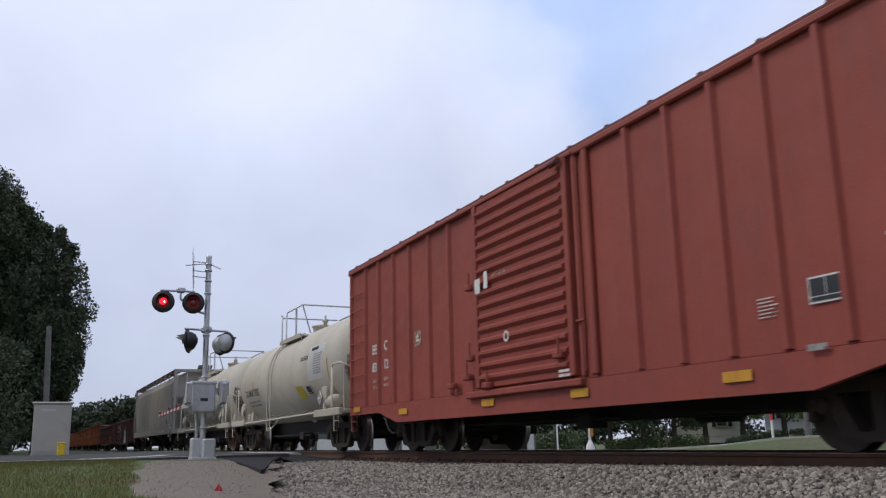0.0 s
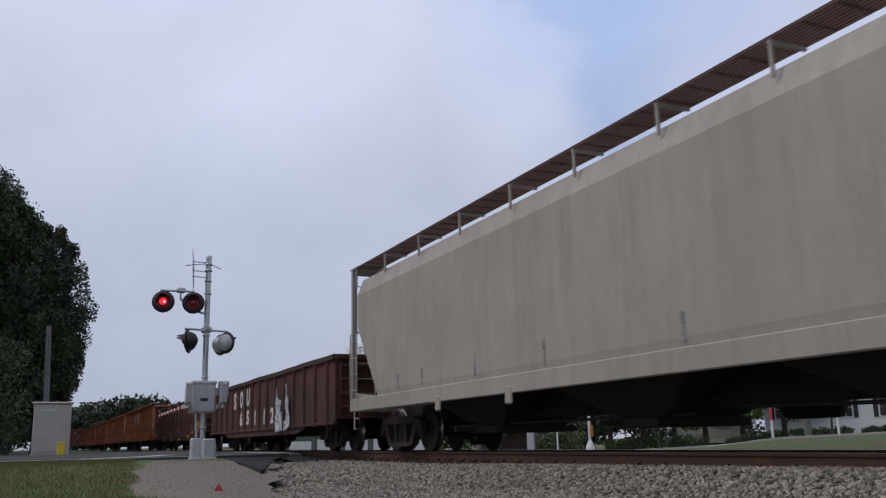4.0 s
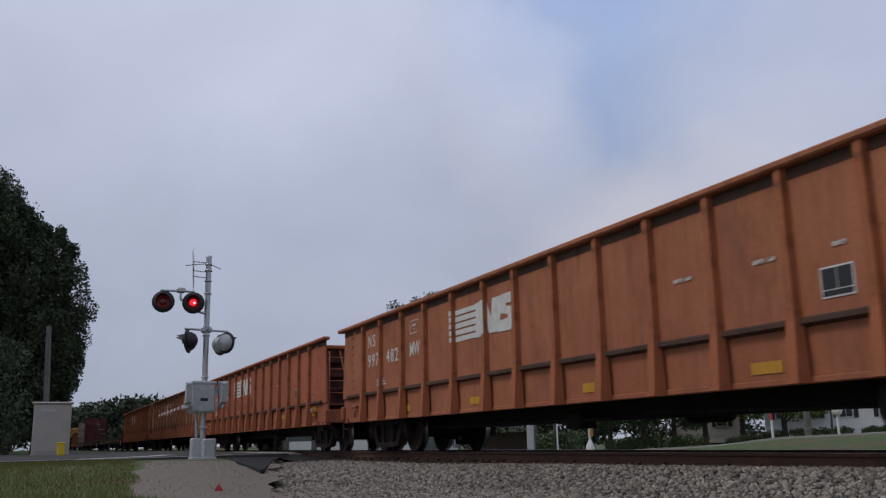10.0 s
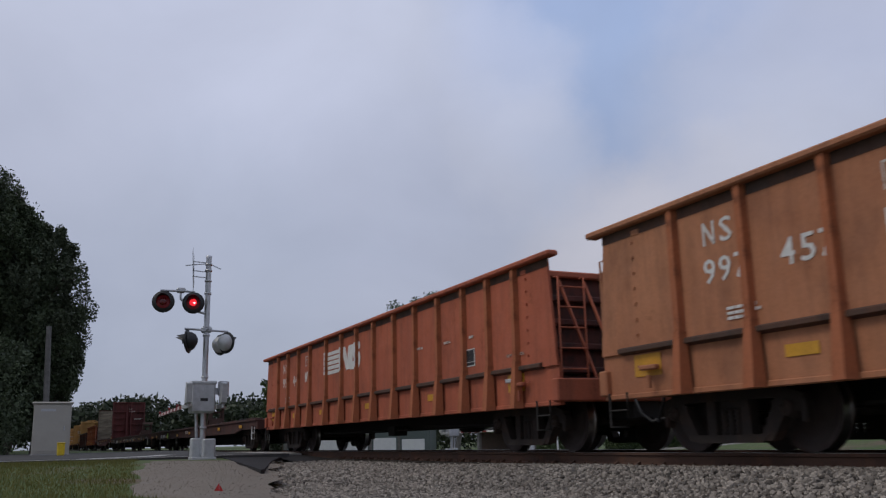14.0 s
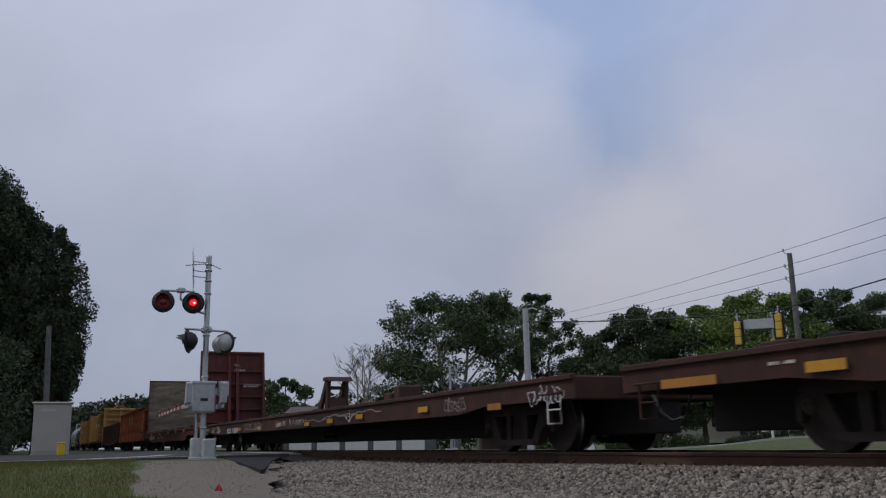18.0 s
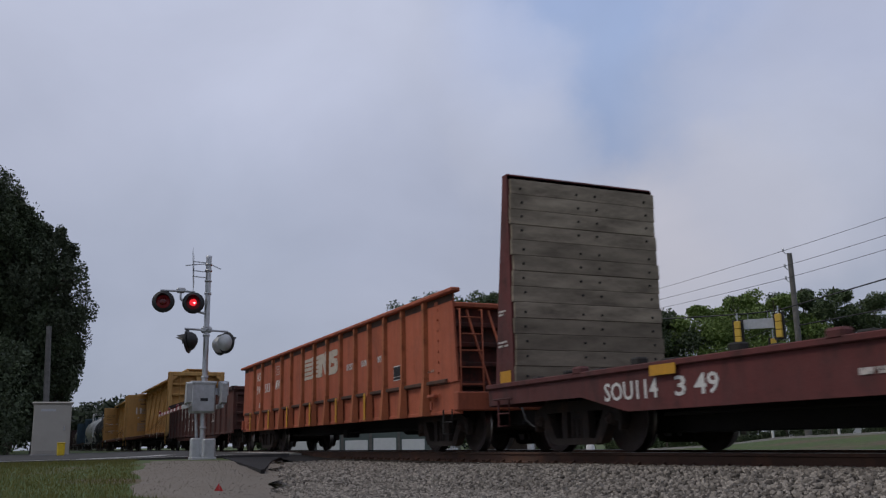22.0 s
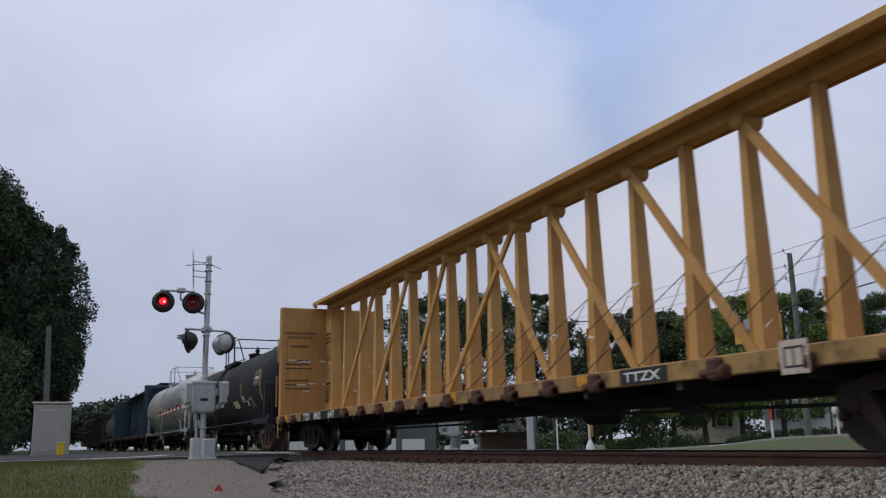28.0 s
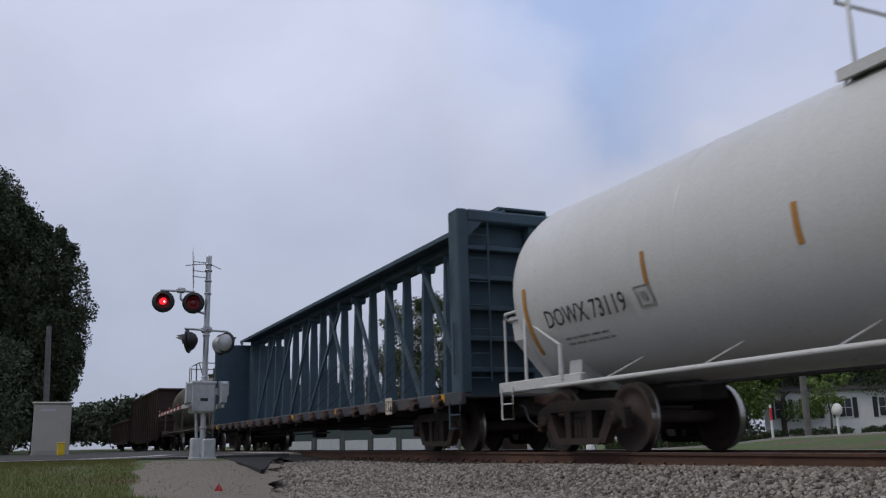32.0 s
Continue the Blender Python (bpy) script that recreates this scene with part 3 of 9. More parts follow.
strip("road", "weathered grey asphalt road over the level crossing", [(-22.6, -40.0), (-22.4, 0.0), (-22.3, 5.9)], [(-46.0, -40.0), (-46.0, 0.0), (-46.0, 5.9)], road_z, M_ASPH)
strip("crossing_deck", "dark asphalt between and beside the rails", [(-21.4, 5.9), (-21.6, 7.18)], [(-60.0, 5.9), (-60.0, 7.18)], lambda x, y: -0.03 - 0.19 * smooth(-27.0, -21.8, x), M_ASPHD, n=12, thick=0.03)
strip("crossing_deck", "dark asphalt between the rails", [(-22.3, 7.40), (-22.5, 8.70)], [(-34.0, 7.40), (-34.0, 8.70)], lambda x, y: -0.012, M_ASPHD, n=6)
strip("road", "grey asphalt road beyond the rails", [(-22.8, 8.92), (-30.0, 24.0)], [(-34.0, 8.92), (-46.0, 24.0)], lambda x, y: max(ground_z(x, y), -0.03 - 0.02 * (y - 8.9)), M_ASPH, 0.02)
APRON_FAR = ((-23.4, 6.0, -0.09), (-19.1, 4.66, -0.155), (-14.7, 3.48, -0.20))
APRON_NEAR = ((-22.2, 4.24, -0.09), (-17.6, 3.62, -0.115), (-14.6, 3.40, -0.20))


def apron_z(x, y):
    """The patch tilts from the road down to the ballast."""
    ya, yb = (lerp_table([(q[0], q[1]) for q in side], x) for side in (APRON_FAR, APRON_NEAR))
    za, zb = (lerp_table([(q[0], q[2]) for q in side], x) for side in (APRON_FAR, APRON_NEAR))
    return zb + (za - zb) * max(0.0, min(1.0, (y - yb) / max(0.05, ya - yb)))


strip("asphalt_apron", "fresh dark asphalt patch beside the crossing", [q[:2] for q in APRON_FAR], [q[:2] for q in APRON_NEAR], apron_z, M_ASPHD, 0.012, n=12, thick=0.14)
strip("pale_strip", "pale worn concrete strip beside the rail", [(-25.5, 6.2), (-25.5, 7.1)], [(-34.0, 5.6), (-34.0, 7.1)], lambda x, y: -0.03 - 0.17 * smooth(-27.0, -21.6, x), M_CONC, 0.012, n=10)
strip("road_line", "worn white stop line on the road", [(-23.2, 1.2), (-27.8, 3.9)], [(-23.5, 1.0), (-28.1, 3.6)], road_z, M_LINE, 0.006, n=8, cat="road marking", thick=0.004)
strip("road_line", "worn white edge line on the road", [(-22.9, -3.0), (-22.75, 4.6)], [(-23.02, -3.0), (-22.87, 4.6)], road_z, M_LINE, 0.006, n=8, cat="road marking", thick=0.004)
strip("road", "pale concrete road beyond the railway", [(-58.0, 26.0), (-33.0, 18.5), (-25.0, 19.6), (-19.2, 21.5), (-4.0, 27.0), (30.0, 40.0)], [(-64.0, 33.0), (-35.0, 24.5), (-26.0, 25.0), (-18.0, 28.0), (-2.0, 34.0), (30.0, 48.0)], ground_z, plain("pale_concrete_road", (0.36, 0.35, 0.34), 0.9, vary=0.25, scale=2.0), 0.05, n=40)
strip("road_line", "white edge line along the far road", [(-33.0, 18.7), (-25.0, 19.8), (-19.3, 21.7), (-4.1, 27.2)], [(-33.0, 18.95), (-25.0, 20.05), (-19.35, 21.95), (-4.2, 27.45)], ground_z, M_LINE, 0.062, n=20, cat="road marking", thick=0.005)


# track
track = thing("railway_track", "rusty steel rails on dark wooden ties in grey ballast", "railway track", kind="structure")
RAIL = [(-0.068, -0.172), (0.068, -0.172), (0.068, -0.160), (0.016, -0.145), (0.009, -0.13), (0.009, -0.048), (0.034, -0.036), (0.036, -0.008), (0.028, -0.002), (-0.028, -0.002), (-0.036, -0.008), (-0.034, -0.036), (-0.009, -0.048), (-0.009, -0.13), (-0.016, -0.145), (-0.068, -0.160)]
for sy in (-0.7535, 0.7535):
    rail = part("rail", Geo().prism([(TRACK_Y + sy + a, b) for a, b in RAIL], "x", -420, 80), M_RAILSIDE, track, "rust-brown steel rail")
    part("rail_head", Geo().box(-420, 80, TRACK_Y + sy - 0.026, TRACK_Y + sy + 0.026, -0.004, 0.0), M_RAILTOP, rail, "shiny worn running surface")
tie_me = Geo().box(-0.115, 0.115, -1.3, 1.3, -0.178, 0.0, 0.012).mesh("tie", M_TIE)
plate = Geo()
for sy in (-0.7535, 0.7535):
    plate.box(-0.09, 0.09, sy - 0.17, sy + 0.17, -0.002, 0.012)
    for a in (-0.1, 0.1):
        plate.box(-0.05, -0.02, sy + a - 0.012, sy + a + 0.012, 0.01, 0.045, 0.005).box(0.03, 0.06, sy - a - 0.012, sy - a + 0.012, 0.01, 0.04, 0.005)
    plate.prism([(sy - 0.16, 0.0), (sy - 0.05, 0.06), (sy - 0.03, 0.0)], "x", 0.13, 0.17)
plate_me = plate.mesh("tie_plate", M_RAILSIDE)
rnd = random.Random(3)
for i in range(150):
    x = 6.0 - 0.53 * i + rnd.uniform(-0.03, 0.03)
    if -34 < x < -22.4:
        continue
    t = part("tie", tie_me, None, track, at=pose(x, TRACK_Y, -0.175, 0, rnd.uniform(-0.5, 0.5), rnd.uniform(-1.2, 1.2)))
    if x > -35:
        part("tie_plate", plate_me, None, t)
g = Geo()
for i in range(130):
    x = -74.0 - 0.6 * i
    g.box(x - 0.115, x + 0.115, TRACK_Y - 1.3, TRACK_Y + 1.3, -0.35, -0.175)
tagged(part("far_ties", g, M_TIE, track), kind="stuff")
g = Geo().box(-0.35, 0.35, -0.18, 0.18, -0.05, 0.03, 0.03)
part("panel_end", g, M_CONC, None, at=(-26.4, 6.62, -0.05))
tagged(bpy.data.objects["panel_end"], "pale concrete slab end beside the rail", "slab")

# ---- the train: running gear ----
HALF_W = 1.55
CARS = []          # (car, place at 16 s)
WHEELS = []        # (wheel set, axle place in its truck, place of the axle along the train at 16 s)
WHEEL_R = 0.457


def wheelset_mesh():
    g, treads = Geo(), []
    g.turn([(-1.02, 0.0), (-1.02, 0.07), (-0.80, 0.085), (0.80, 0.085), (1.02, 0.07), (1.02, 0.0)], "y", 12)
    for s in (-1, 1):
        prof = [(0.80, 0.0), (0.80, 0.14), (0.765, 0.19), (0.735, 0.27), (0.745, 0.345), (0.775, 0.375), (0.785, 0.435), (0.78, WHEEL_R - 0.004)]
        g.turn([(s * d, r) for d, r in (prof if s > 0 else prof)], "y", 36)
        k = len(g.f)
        g.turn([(s * d, r) for d, r in ((0.78, WHEEL_R - 0.004), (0.70, WHEEL_R), (0.672, WHEEL_R + 0.012), (0.66, WHEEL_R + 0.026), (0.645, WHEEL_R + 0.018), (0.64, 0.40), (0.645, 0.36))], "y", 36)
        tread = range(k, k + 72)
        g.turn([(s * d, r) for d, r in ((0.645, 0.36), (0.70, 0.33), (0.68, 0.2), (0.66, 0.15), (0.66, 0.0))], "y", 36)
        treads += list(tread)
    me = g.mesh("wheelset", M_WHEEL)
    me.materials.append(M_TREAD)
    for i in treads:
        me.polygons[i].material_index = 1
    return me


def side_frame_geo():
    """The cast side frame of a freight truck, round y = 0."""
    g = Geo()
    y0, y1 = -0.07, 0.07
    g.prism([(-1.08, 0.60), (-0.72, 0.72), (0.72, 0.72), (1.08, 0.60), (1.08, 0.50), (0.66, 0.57), (-0.66, 0.57), (-1.08, 0.50)], "y", y0, y1)
    g.prism([(-0.62, 0.20), (0.62, 0.20), (0.50, 0.11), (-0.50, 0.11)], "y", y0 - 0.01, y1 + 0.01)
    for s in (-1, 1):
        g.prism([(s * 0.95, 0.56), (s * 0.72, 0.56), (s * 0.46, 0.13), (s * 0.64, 0.13)], "y", y0, y1)
        g.prism([(s * 0.20, 0.58), (s * 0.34, 0.58), (s * 0.34, 0.18), (s * 0.20, 0.18)], "y", y0 + 0.01, y1 - 0.01)
        g.box(s * 0.80, s * 1.10, y0, y1, 0.42, 0.60, 0.02)
        g.box(s * 1.04, s * 1.12, y0, y1, 0.30, 0.55, 0.02)
        g.box(s * 0.68, s * 0.76, y0, y1, 0.30, 0.55, 0.02)
    return g


def spring_geo():
    g = Geo()
    for dx in (-0.11, 0.0, 0.11):
        prof = []
        for i in range(6):
            z = 0.20 + i * 0.05
            prof += [(z, 0.036), (z + 0.025, 0.052)]
        g.turn(prof, "z", 10, (dx, 0, 0))
    return g


def bolster_geo():
    g = Geo()
    g.box(-0.19, 0.19, -1.0, 1.0, 0.46, 0.64, 0.03)
    g.turn([(0.60, 0.0), (0.60, 0.19), (0.72, 0.19), (0.72, 0.0)], "z", 16)
    for s in (-1, 1):
        g.box(s * 0.42, s * 0.50, -0.62, 0.62, 0.30, 0.40, 0.01)
        g.box(s * 0.40, s * 0.47, -0.80, -0.62, 0.24, 0.56)
        g.box(s * 0.40, s * 0.47, 0.62, 0.80, 0.24, 0.56)
        g.tube([(s * 0.45, -0.1, 0.35), (s * 0.1, 0.1, 0.5)], 0.03, 6)
    return g


def cap_geo():
    g = Geo()
    g.turn([(-0.10, 0.0), (-0.10, 0.065), (-0.085, 0.085), (-0.02, 0.09), (0.0, 0.105), (0.12, 0.105)], "y", 14)
    for k in range(3):
        a = 2.1 * k + 0.5
        g.box(0.045 * math.cos(a) - 0.012, 0.045 * math.cos(a) + 0.012, -0.118, -0.10, 0.045 * math.sin(a) - 0.012, 0.045 * math.sin(a) + 0.012)
    return g


GEAR = {"wheelset": wheelset_mesh(), "side_frame": side_frame_geo().mesh("side_frame", M_TRUCK), "spring_nest": spring_geo().mesh("spring_nest", M_TRUCK),
        "bolster": bolster_geo().mesh("truck", M_TRUCK), "bearing_cap": cap_geo().mesh("bearing_cap", M_TRUCK)}
GEAR_R = {k: (v if k == "wheelset" else v.copy()) for k, v in GEAR.items()}
for k, v in GEAR_R.items():
    if k != "wheelset":
        v.materials[0] = M_TRUCKR


def truck(car, x, s, gear):
    """A two-axle truck under a car whose middle stands at s at 16 s."""
    t = part("truck", gear["bolster"], None, car, "grimy cast steel freight truck", (x, 0, 0))
    for sy in (-1, 1):
        part("side_frame", gear["side_frame"], None, t, at=(0, sy * 0.985, 0))
        part("spring_nest", gear["spring_nest"], None, t, at=(0, sy * 0.985, 0))
        for sx in (-1, 1):
            m = Matrix.Translation((sx * 0.89, sy * 1.0, WHEEL_R)) @ (Matrix.Identity(4) if sy < 0 else Matrix.Rotation(math.pi, 4, "Z"))
            part("bearing_cap", gear["bearing_cap"], None, t, at=m)
    for sx in (-1, 1):
        w = part("wheelset", gear["wheelset"], None, t, "brown steel wheels with worn treads", (sx * 0.89, 0, WHEEL_R))
        WHEELS.append((w, sx * 0.89, s))
    return t


def coupler_geo(s, x):
    g = Geo()
    g.box(x - s * 0.25, x + s * 0.30, -0.07, 0.07, 0.79, 0.93, 0.02)
    g.box(x + s * 0.30, x + s * 0.62, -0.13, 0.10, 0.74, 0.98, 0.04)
    g.box(x + s * 0.52, x + s * 0.70, -0.06, 0.14, 0.76, 0.96, 0.03)
    return g


def hose_geo(s, x):
    g = Geo()
    g.tube([(x, -0.38, 0.78), (x + s * 0.16, -0.38, 0.74), (x + s * 0.28, -0.37, 0.52), (x + s * 0.42, -0.30, 0.40), (x + s * 0.60, -0.22, 0.44)], 0.022, 6)
    return g


def running_gear(car, s, half, truck_x, sill=(0.70, 1.0), gear=None, stub=None, toff=0.0):
    gear = gear or GEAR
    if stub is None:
        part("center_sill", Geo().box(-half + 0.05, half - 0.05, -0.24, 0.24, sill[0], sill[1], 0.02), M_UNDER, car, "grime-blackened centre sill")
    else:
        for sx in (-1, 1):
            part("stub_sill", Geo().box(sx * (half - stub), sx * (half - 0.05), -0.24, 0.24, 0.66, sill[1], 0.02), M_UNDER, car, "short grimy sill under the tank end")
    for sx in (-1, 1):
        truck(car, sx * truck_x + toff, s, gear)
        part("coupler", coupler_geo(sx, sx * half), M_TRUCKR, car, "rusty knuckle coupler")
        part("air_hose", hose_geo(sx, sx * half), M_BLACK, car, "black rubber air hose")
    low = max(sill[0], 0.56)
    g = Geo()
    g.turn([(-0.45, 0.0), (-0.42, 0.14), (-0.36, 0.17), (0.36, 0.17), (0.42, 0.14), (0.45, 0.0)], "x", 14, (half * 0.18, 0.62, low - 0.02))
    part("air_reservoir", g, M_UNDER, car, "dirty air brake reservoir")
    g = Geo()
    g.tube([(-truck_x + 1.4, -0.55, low - 0.08), (half * 0.1, -0.55, low - 0.10)], 0.025, 6)
    g.tube([(half * 0.2, -0.6, low - 0.05), (truck_x - 1.4, -0.5, low - 0.12)], 0.025, 6)
    g.box(-0.3, 0.1, -0.62, -0.30, low - 0.22, low, 0.02)
    part("brake_rigging", g, M_UNDER, car)


def car_at(name, label, category, s, group=""):
    car = thing(name, label, category, pose(s, TRACK_Y, 0), group)
    CARS.append((car, s))
    return car


def ladder(car, x0, x1, z0, z1, y, material, steps=6, off=0.09, name="ladder", r=0.013):
    """A ladder on a side that faces -y."""
    g = Geo()
    for x in (x0, x1):
        g.tube([(x, y, z1), (x, y - off, z1), (x, y - off, z0), (x, y, z0)], r * 1.2, 6)
    for i in range(steps):
        z = z0 + (z1 - z0) * (i + 0.5) / steps
        g.tube([(x0, y - off, z), (x1, y - off, z)], r, 6)
    return part(name, g, material, car)


def end_ladder(car, y0, y1, z0, z1, x, s, material, steps=6, off=0.09):
    g = Geo()
    for y in (y0, y1):
        g.tube([(x, y, z1), (x + s * off, y, z1), (x + s * off, y, z0), (x, y, z0)], 0.016, 6)
    for i in range(steps):
        z = z0 + (z1 - z0) * (i + 0.5) / steps
        g.tube([(x + s * off, y0, z), (x + s * off, y1, z)], 0.013, 6)
    return part("end_ladder", g, material, car)


def stirrup(car, x, y, z, material, w=0.36, h=0.36):
    g = Geo()
    g.tube([(x - w / 2, y, z + 0.05), (x - w / 2, y, z - h), (x + w / 2, y, z - h), (x + w / 2, y, z + 0.05)], 0.017, 6)
    g.tube([(x - w / 2, y, z - h * 0.45), (x + w / 2, y, z - h * 0.45)], 0.013, 6)
    return part("step", g, material, car)


def patch(car, name, x0, x1, z0, z1, y, material, label="", thick=0.005):
    return part(name, Geo().box(x0, x1, y - thick, y, z0, z1), material, car, label)


def data_plate(car, x, z, y, w=0.42, h=0.30):
    """The black two-box stencil panel with a white rim."""
    p = patch(car, "stencil_panel", x, x + w, z, z + h, y, M_WHITE, "black stencil panel with white rim")
    part("panel_field", Geo().box(x + 0.018, x + w * 0.485, y - 0.009, y - 0.0055, z + h * 0.27, z + h - 0.018).box(x + w * 0.515, x + w - 0.018, y - 0.009, y - 0.0055, z + h * 0.27, z + h - 0.018).box(x + 0.018, x + w - 0.018, y - 0.009, y - 0.0055, z + 0.018, z + h * 0.23), M_PLATE, p)
    return p


def side_bars(car, x, z, w, h, rows, y, material, seed=0, name="small_print", line=0.6):
    return part(name, bars(rows, w, h, line, seed), material, car, "", (x, y - 0.004, z))


def scribble(car, x0, z0, w, h, y, material, strokes, seed, r=0.012, name="graffiti"):
    """Looping sprayed strokes, flat on a side."""
    rnd, g = random.Random(seed), Geo()
    for k in range(strokes):
        cx = x0 + w * (k + 0.5) / strokes + rnd.uniform(-0.1, 0.1) * w / strokes
        rw, rh = w / strokes * rnd.uniform(0.40, 0.75), h * rnd.uniform(0.32, 0.5)
        a0, turn_, n = rnd.uniform(0, 6.28), rnd.uniform(3.5, 7.5) * rnd.choice((-1, 1)), 14
        wob, ph = rnd.uniform(0.15, 0.5), rnd.uniform(0, 6)
        pts = []
        for i in range(n + 1):
            u = i / n
            a = a0 + turn_ * u
            q = 1 + wob * math.sin(3 * a + ph)
            pts.append((cx + rw * q * math.cos(a), z0 + h / 2 + rh * q * math.sin(a) * (0.8 + 0.3 * u)))
        for i in range(n):
            (xa, za), (xb, zb) = pts[i], pts[i + 1]
            d = Vector((xb - xa, zb - za))
            if d.length < 1e-4:
                continue
            t = Vector((-d.y, d.x)).normalized() * r
            yy = y - 0.004 - 0.0002 * k
            g.put([(xa - t.x, yy, za - t.y), (xb - t.x, yy, zb - t.y), (xb + t.x, yy, zb + t.y), (xa + t.x, yy, za + t.y)], [(0, 1, 2, 3)])
    return part(name, g, material, car, "sprayed graffiti strokes")


def strokes(car, paths, y, material, r=0.016, name="graffiti"):
    """Sprayed lines through given points (x, z), flat on a side."""
    for k, path in enumerate(paths):
        g = Geo()
        yy = y - 0.004 - 0.0004 * k
        for (xa, za), (xb, zb) in zip(path, path[1:]):
            d = Vector((xb - xa, zb - za))
            u = d.normalized() * r * 0.6
            t = Vector((-d.y, d.x)).normalized() * r
            g.put([(xa - u.x - t.x, yy, za - u.y - t.y), (xb + u.x - t.x, yy, zb + u.y - t.y), (xb + u.x + t.x, yy, zb + u.y + t.y), (xa - u.x + t.x, yy, za - u.y + t.y)], [(0, 1, 2, 3)])
        part(name, g, material, car, "sprayed graffiti line")


# ---- boxcar ----
def boxcar(s):
    car = car_at("boxcar", "brick red steel boxcar with corrugated sliding door, rolling past", "boxcar", s)
    hl, w, z0, z1 = 8.05, HALF_W, 0.95, 4.10
    running_gear(car, s, hl, 5.55, (0.44, 0.98), toff=0.15)
    part("body", Geo().box(-hl, hl, -w, w, z0, z1, 0.01), M_BOX, car)
    g = Geo()
    g.prism([(-w - 0.05, z1 - 0.06), (-w - 0.05, z1 + 0.01), (0, z1 + 0.22), (w + 0.05, z1 + 0.01), (w + 0.05, z1 - 0.06)], "x", -hl - 0.04, hl + 0.04)
    roof = part("roof", g, M_BOXROOF, car, "dark red ribbed steel roof")
    rib = Geo().prism([(-w - 0.02, z1 + 0.015), (0, z1 + 0.235), (w + 0.02, z1 + 0.015), (w + 0.02, z1 + 0.055), (0, z1 + 0.275), (-w - 0.02, z1 + 0.055)], "x", -0.03, 0.03).mesh("roof_rib", M_BOXROOF)
    for i in range(18):
        part("roof_rib", rib, None, roof, at=(-hl + 0.4 + i * 0.9, 0, 0))
    for sy in (-1, 1):
        y = sy * w
        g = Geo()
        g.prism([(-hl, 0.95), (hl, 0.95), (hl, 0.80), (6.2, 0.80), (5.2, 0.58), (-5.2, 0.58), (-6.2, 0.80), (-hl, 0.80)], "y", y + sy * 0.03, y - sy * 0.05)
        part("side_sill", g, M_BOX, car)
    rib = Geo().prism([(-0.07, -w), (-0.035, -w - 0.06), (0.035, -w - 0.06), (0.07, -w)], "z", 0.98, z1 - 0.12).mesh("side_post", M_BOX)
    for x in [-7.93, -6.97, -6.16, -5.30, -4.45, -3.50, -2.62, 2.65, 3.43, 4.20, 4.94, 5.68, 6.45, 7.20, 7.93]:
        part("side_post", rib, None, car, at=(x, 0, 0))
        part("side_post", rib, None, car, at=pose(x, 0, 0, 0, 0, 180))
    part("top_rail", Geo().box(-hl, hl, -w - 0.075, -w, z1 - 0.13, z1 - 0.03, 0.02), M_BOX, car)
    # sliding door
    y = -w - 0.05
    g = Geo().box(-1.54, 1.36, y - 0.02, y + 0.05, 1.0, 3.98, 0.01)
    door = part("sliding_door", g, M_BOX, car, "brick red corrugated sliding door")
    rung = Geo().prism([(y - 0.02, -0.075), (y - 0.075, -0.02), (y - 0.075, 0.02), (y - 0.02, 0.055)], "x", -1.38, 1.20).mesh("corrugation", M_BOX)
    for i in range(15):
        part("corrugation", rung, None, door, at=(0, 0, 1.16 + i * 0.19))
    for x in (-1.48, 1.30):
        part("door_stile", Geo().box(x - 0.06, x + 0.06, y - 0.06, y, 1.0, 3.98, 0.015), M_BOX, door)
    g = Geo().tube([(1.60, y - 0.03, 1.05), (1.60, y - 0.03, 3.9)], 0.014, 6).tube([(1.44, y - 0.04, 1.7), (1.62, y - 0.04, 1.7)], 0.016, 6)
    g.box(1.70, 1.82, y - 0.03, y + 0.05, 0.98, 3.98, 0.02).box(1.44, 1.52, y - 0.012, y + 0.05, 0.98, 3.98, 0.01)
    part("door_post", g, M_BOX, car)
    g = Geo().box(-1.9, 1.5, y - 0.07, y + 0.05, 0.86, 0.96, 0.015).box(-4.6, 1.5, y - 0.05, y + 0.05, 3.98, 4.04, 0.01)
    part("door_track", g, M_BOX, car)
    for x, z in ((-1.78, 1.45), (-1.9, 1.15), (0.9, 1.25), (-2.5, 1.05), (-1.2, 0.98), (-1.75, 2.6)):
        part("door_latch", Geo().box(x, x + 0.22, y - 0.12, y, z, z + 0.10, 0.02).tube([(x + 0.18, y - 0.12, z + 0.05), (x + 0.18, y - 0.12, z + 0.28)], 0.018, 6), M_BOX, car)
    part("door_crank", Geo().tube([(1.05, y - 0.10, 3.55 + 0.4), (1.3, y - 0.12, 3.95)], 0.05, 8), M_BOXROOF, car)
    # ends
    for sx in (-1, 1):
        g = Geo()
        for i in range(9):
            z = 1.2 + i * 0.32
            g.turn([(-1.4, 0.02), (-1.3, 0.06), (1.3, 0.06), (1.4, 0.02)], "y", 8, (sx * hl, 0, z))
        part("end_panel", g, M_BOX, car, "ribbed steel end")
        end_ladder(car, -w + 0.15, -w + 0.55, 1.0, 3.9, sx * hl, sx, M_BOX, 8)
        stirrup(car, sx * (hl - 0.3), -w - 0.02, 0.82, M_BOX)
    ladder(car, 7.45, 7.85, 1.0, 2.4, -w - 0.06, M_BOX, 4)
    for k in range(7):
        part("grab_iron", Geo().tube([(-7.86, -w, 1.28 + 0.36 * k), (-7.86, -w - 0.07, 1.28 + 0.36 * k), (-7.06, -w - 0.07, 1.28 + 0.36 * k), (-7.06, -w, 1.28 + 0.36 * k)], 0.013, 6), M_BOX, car)
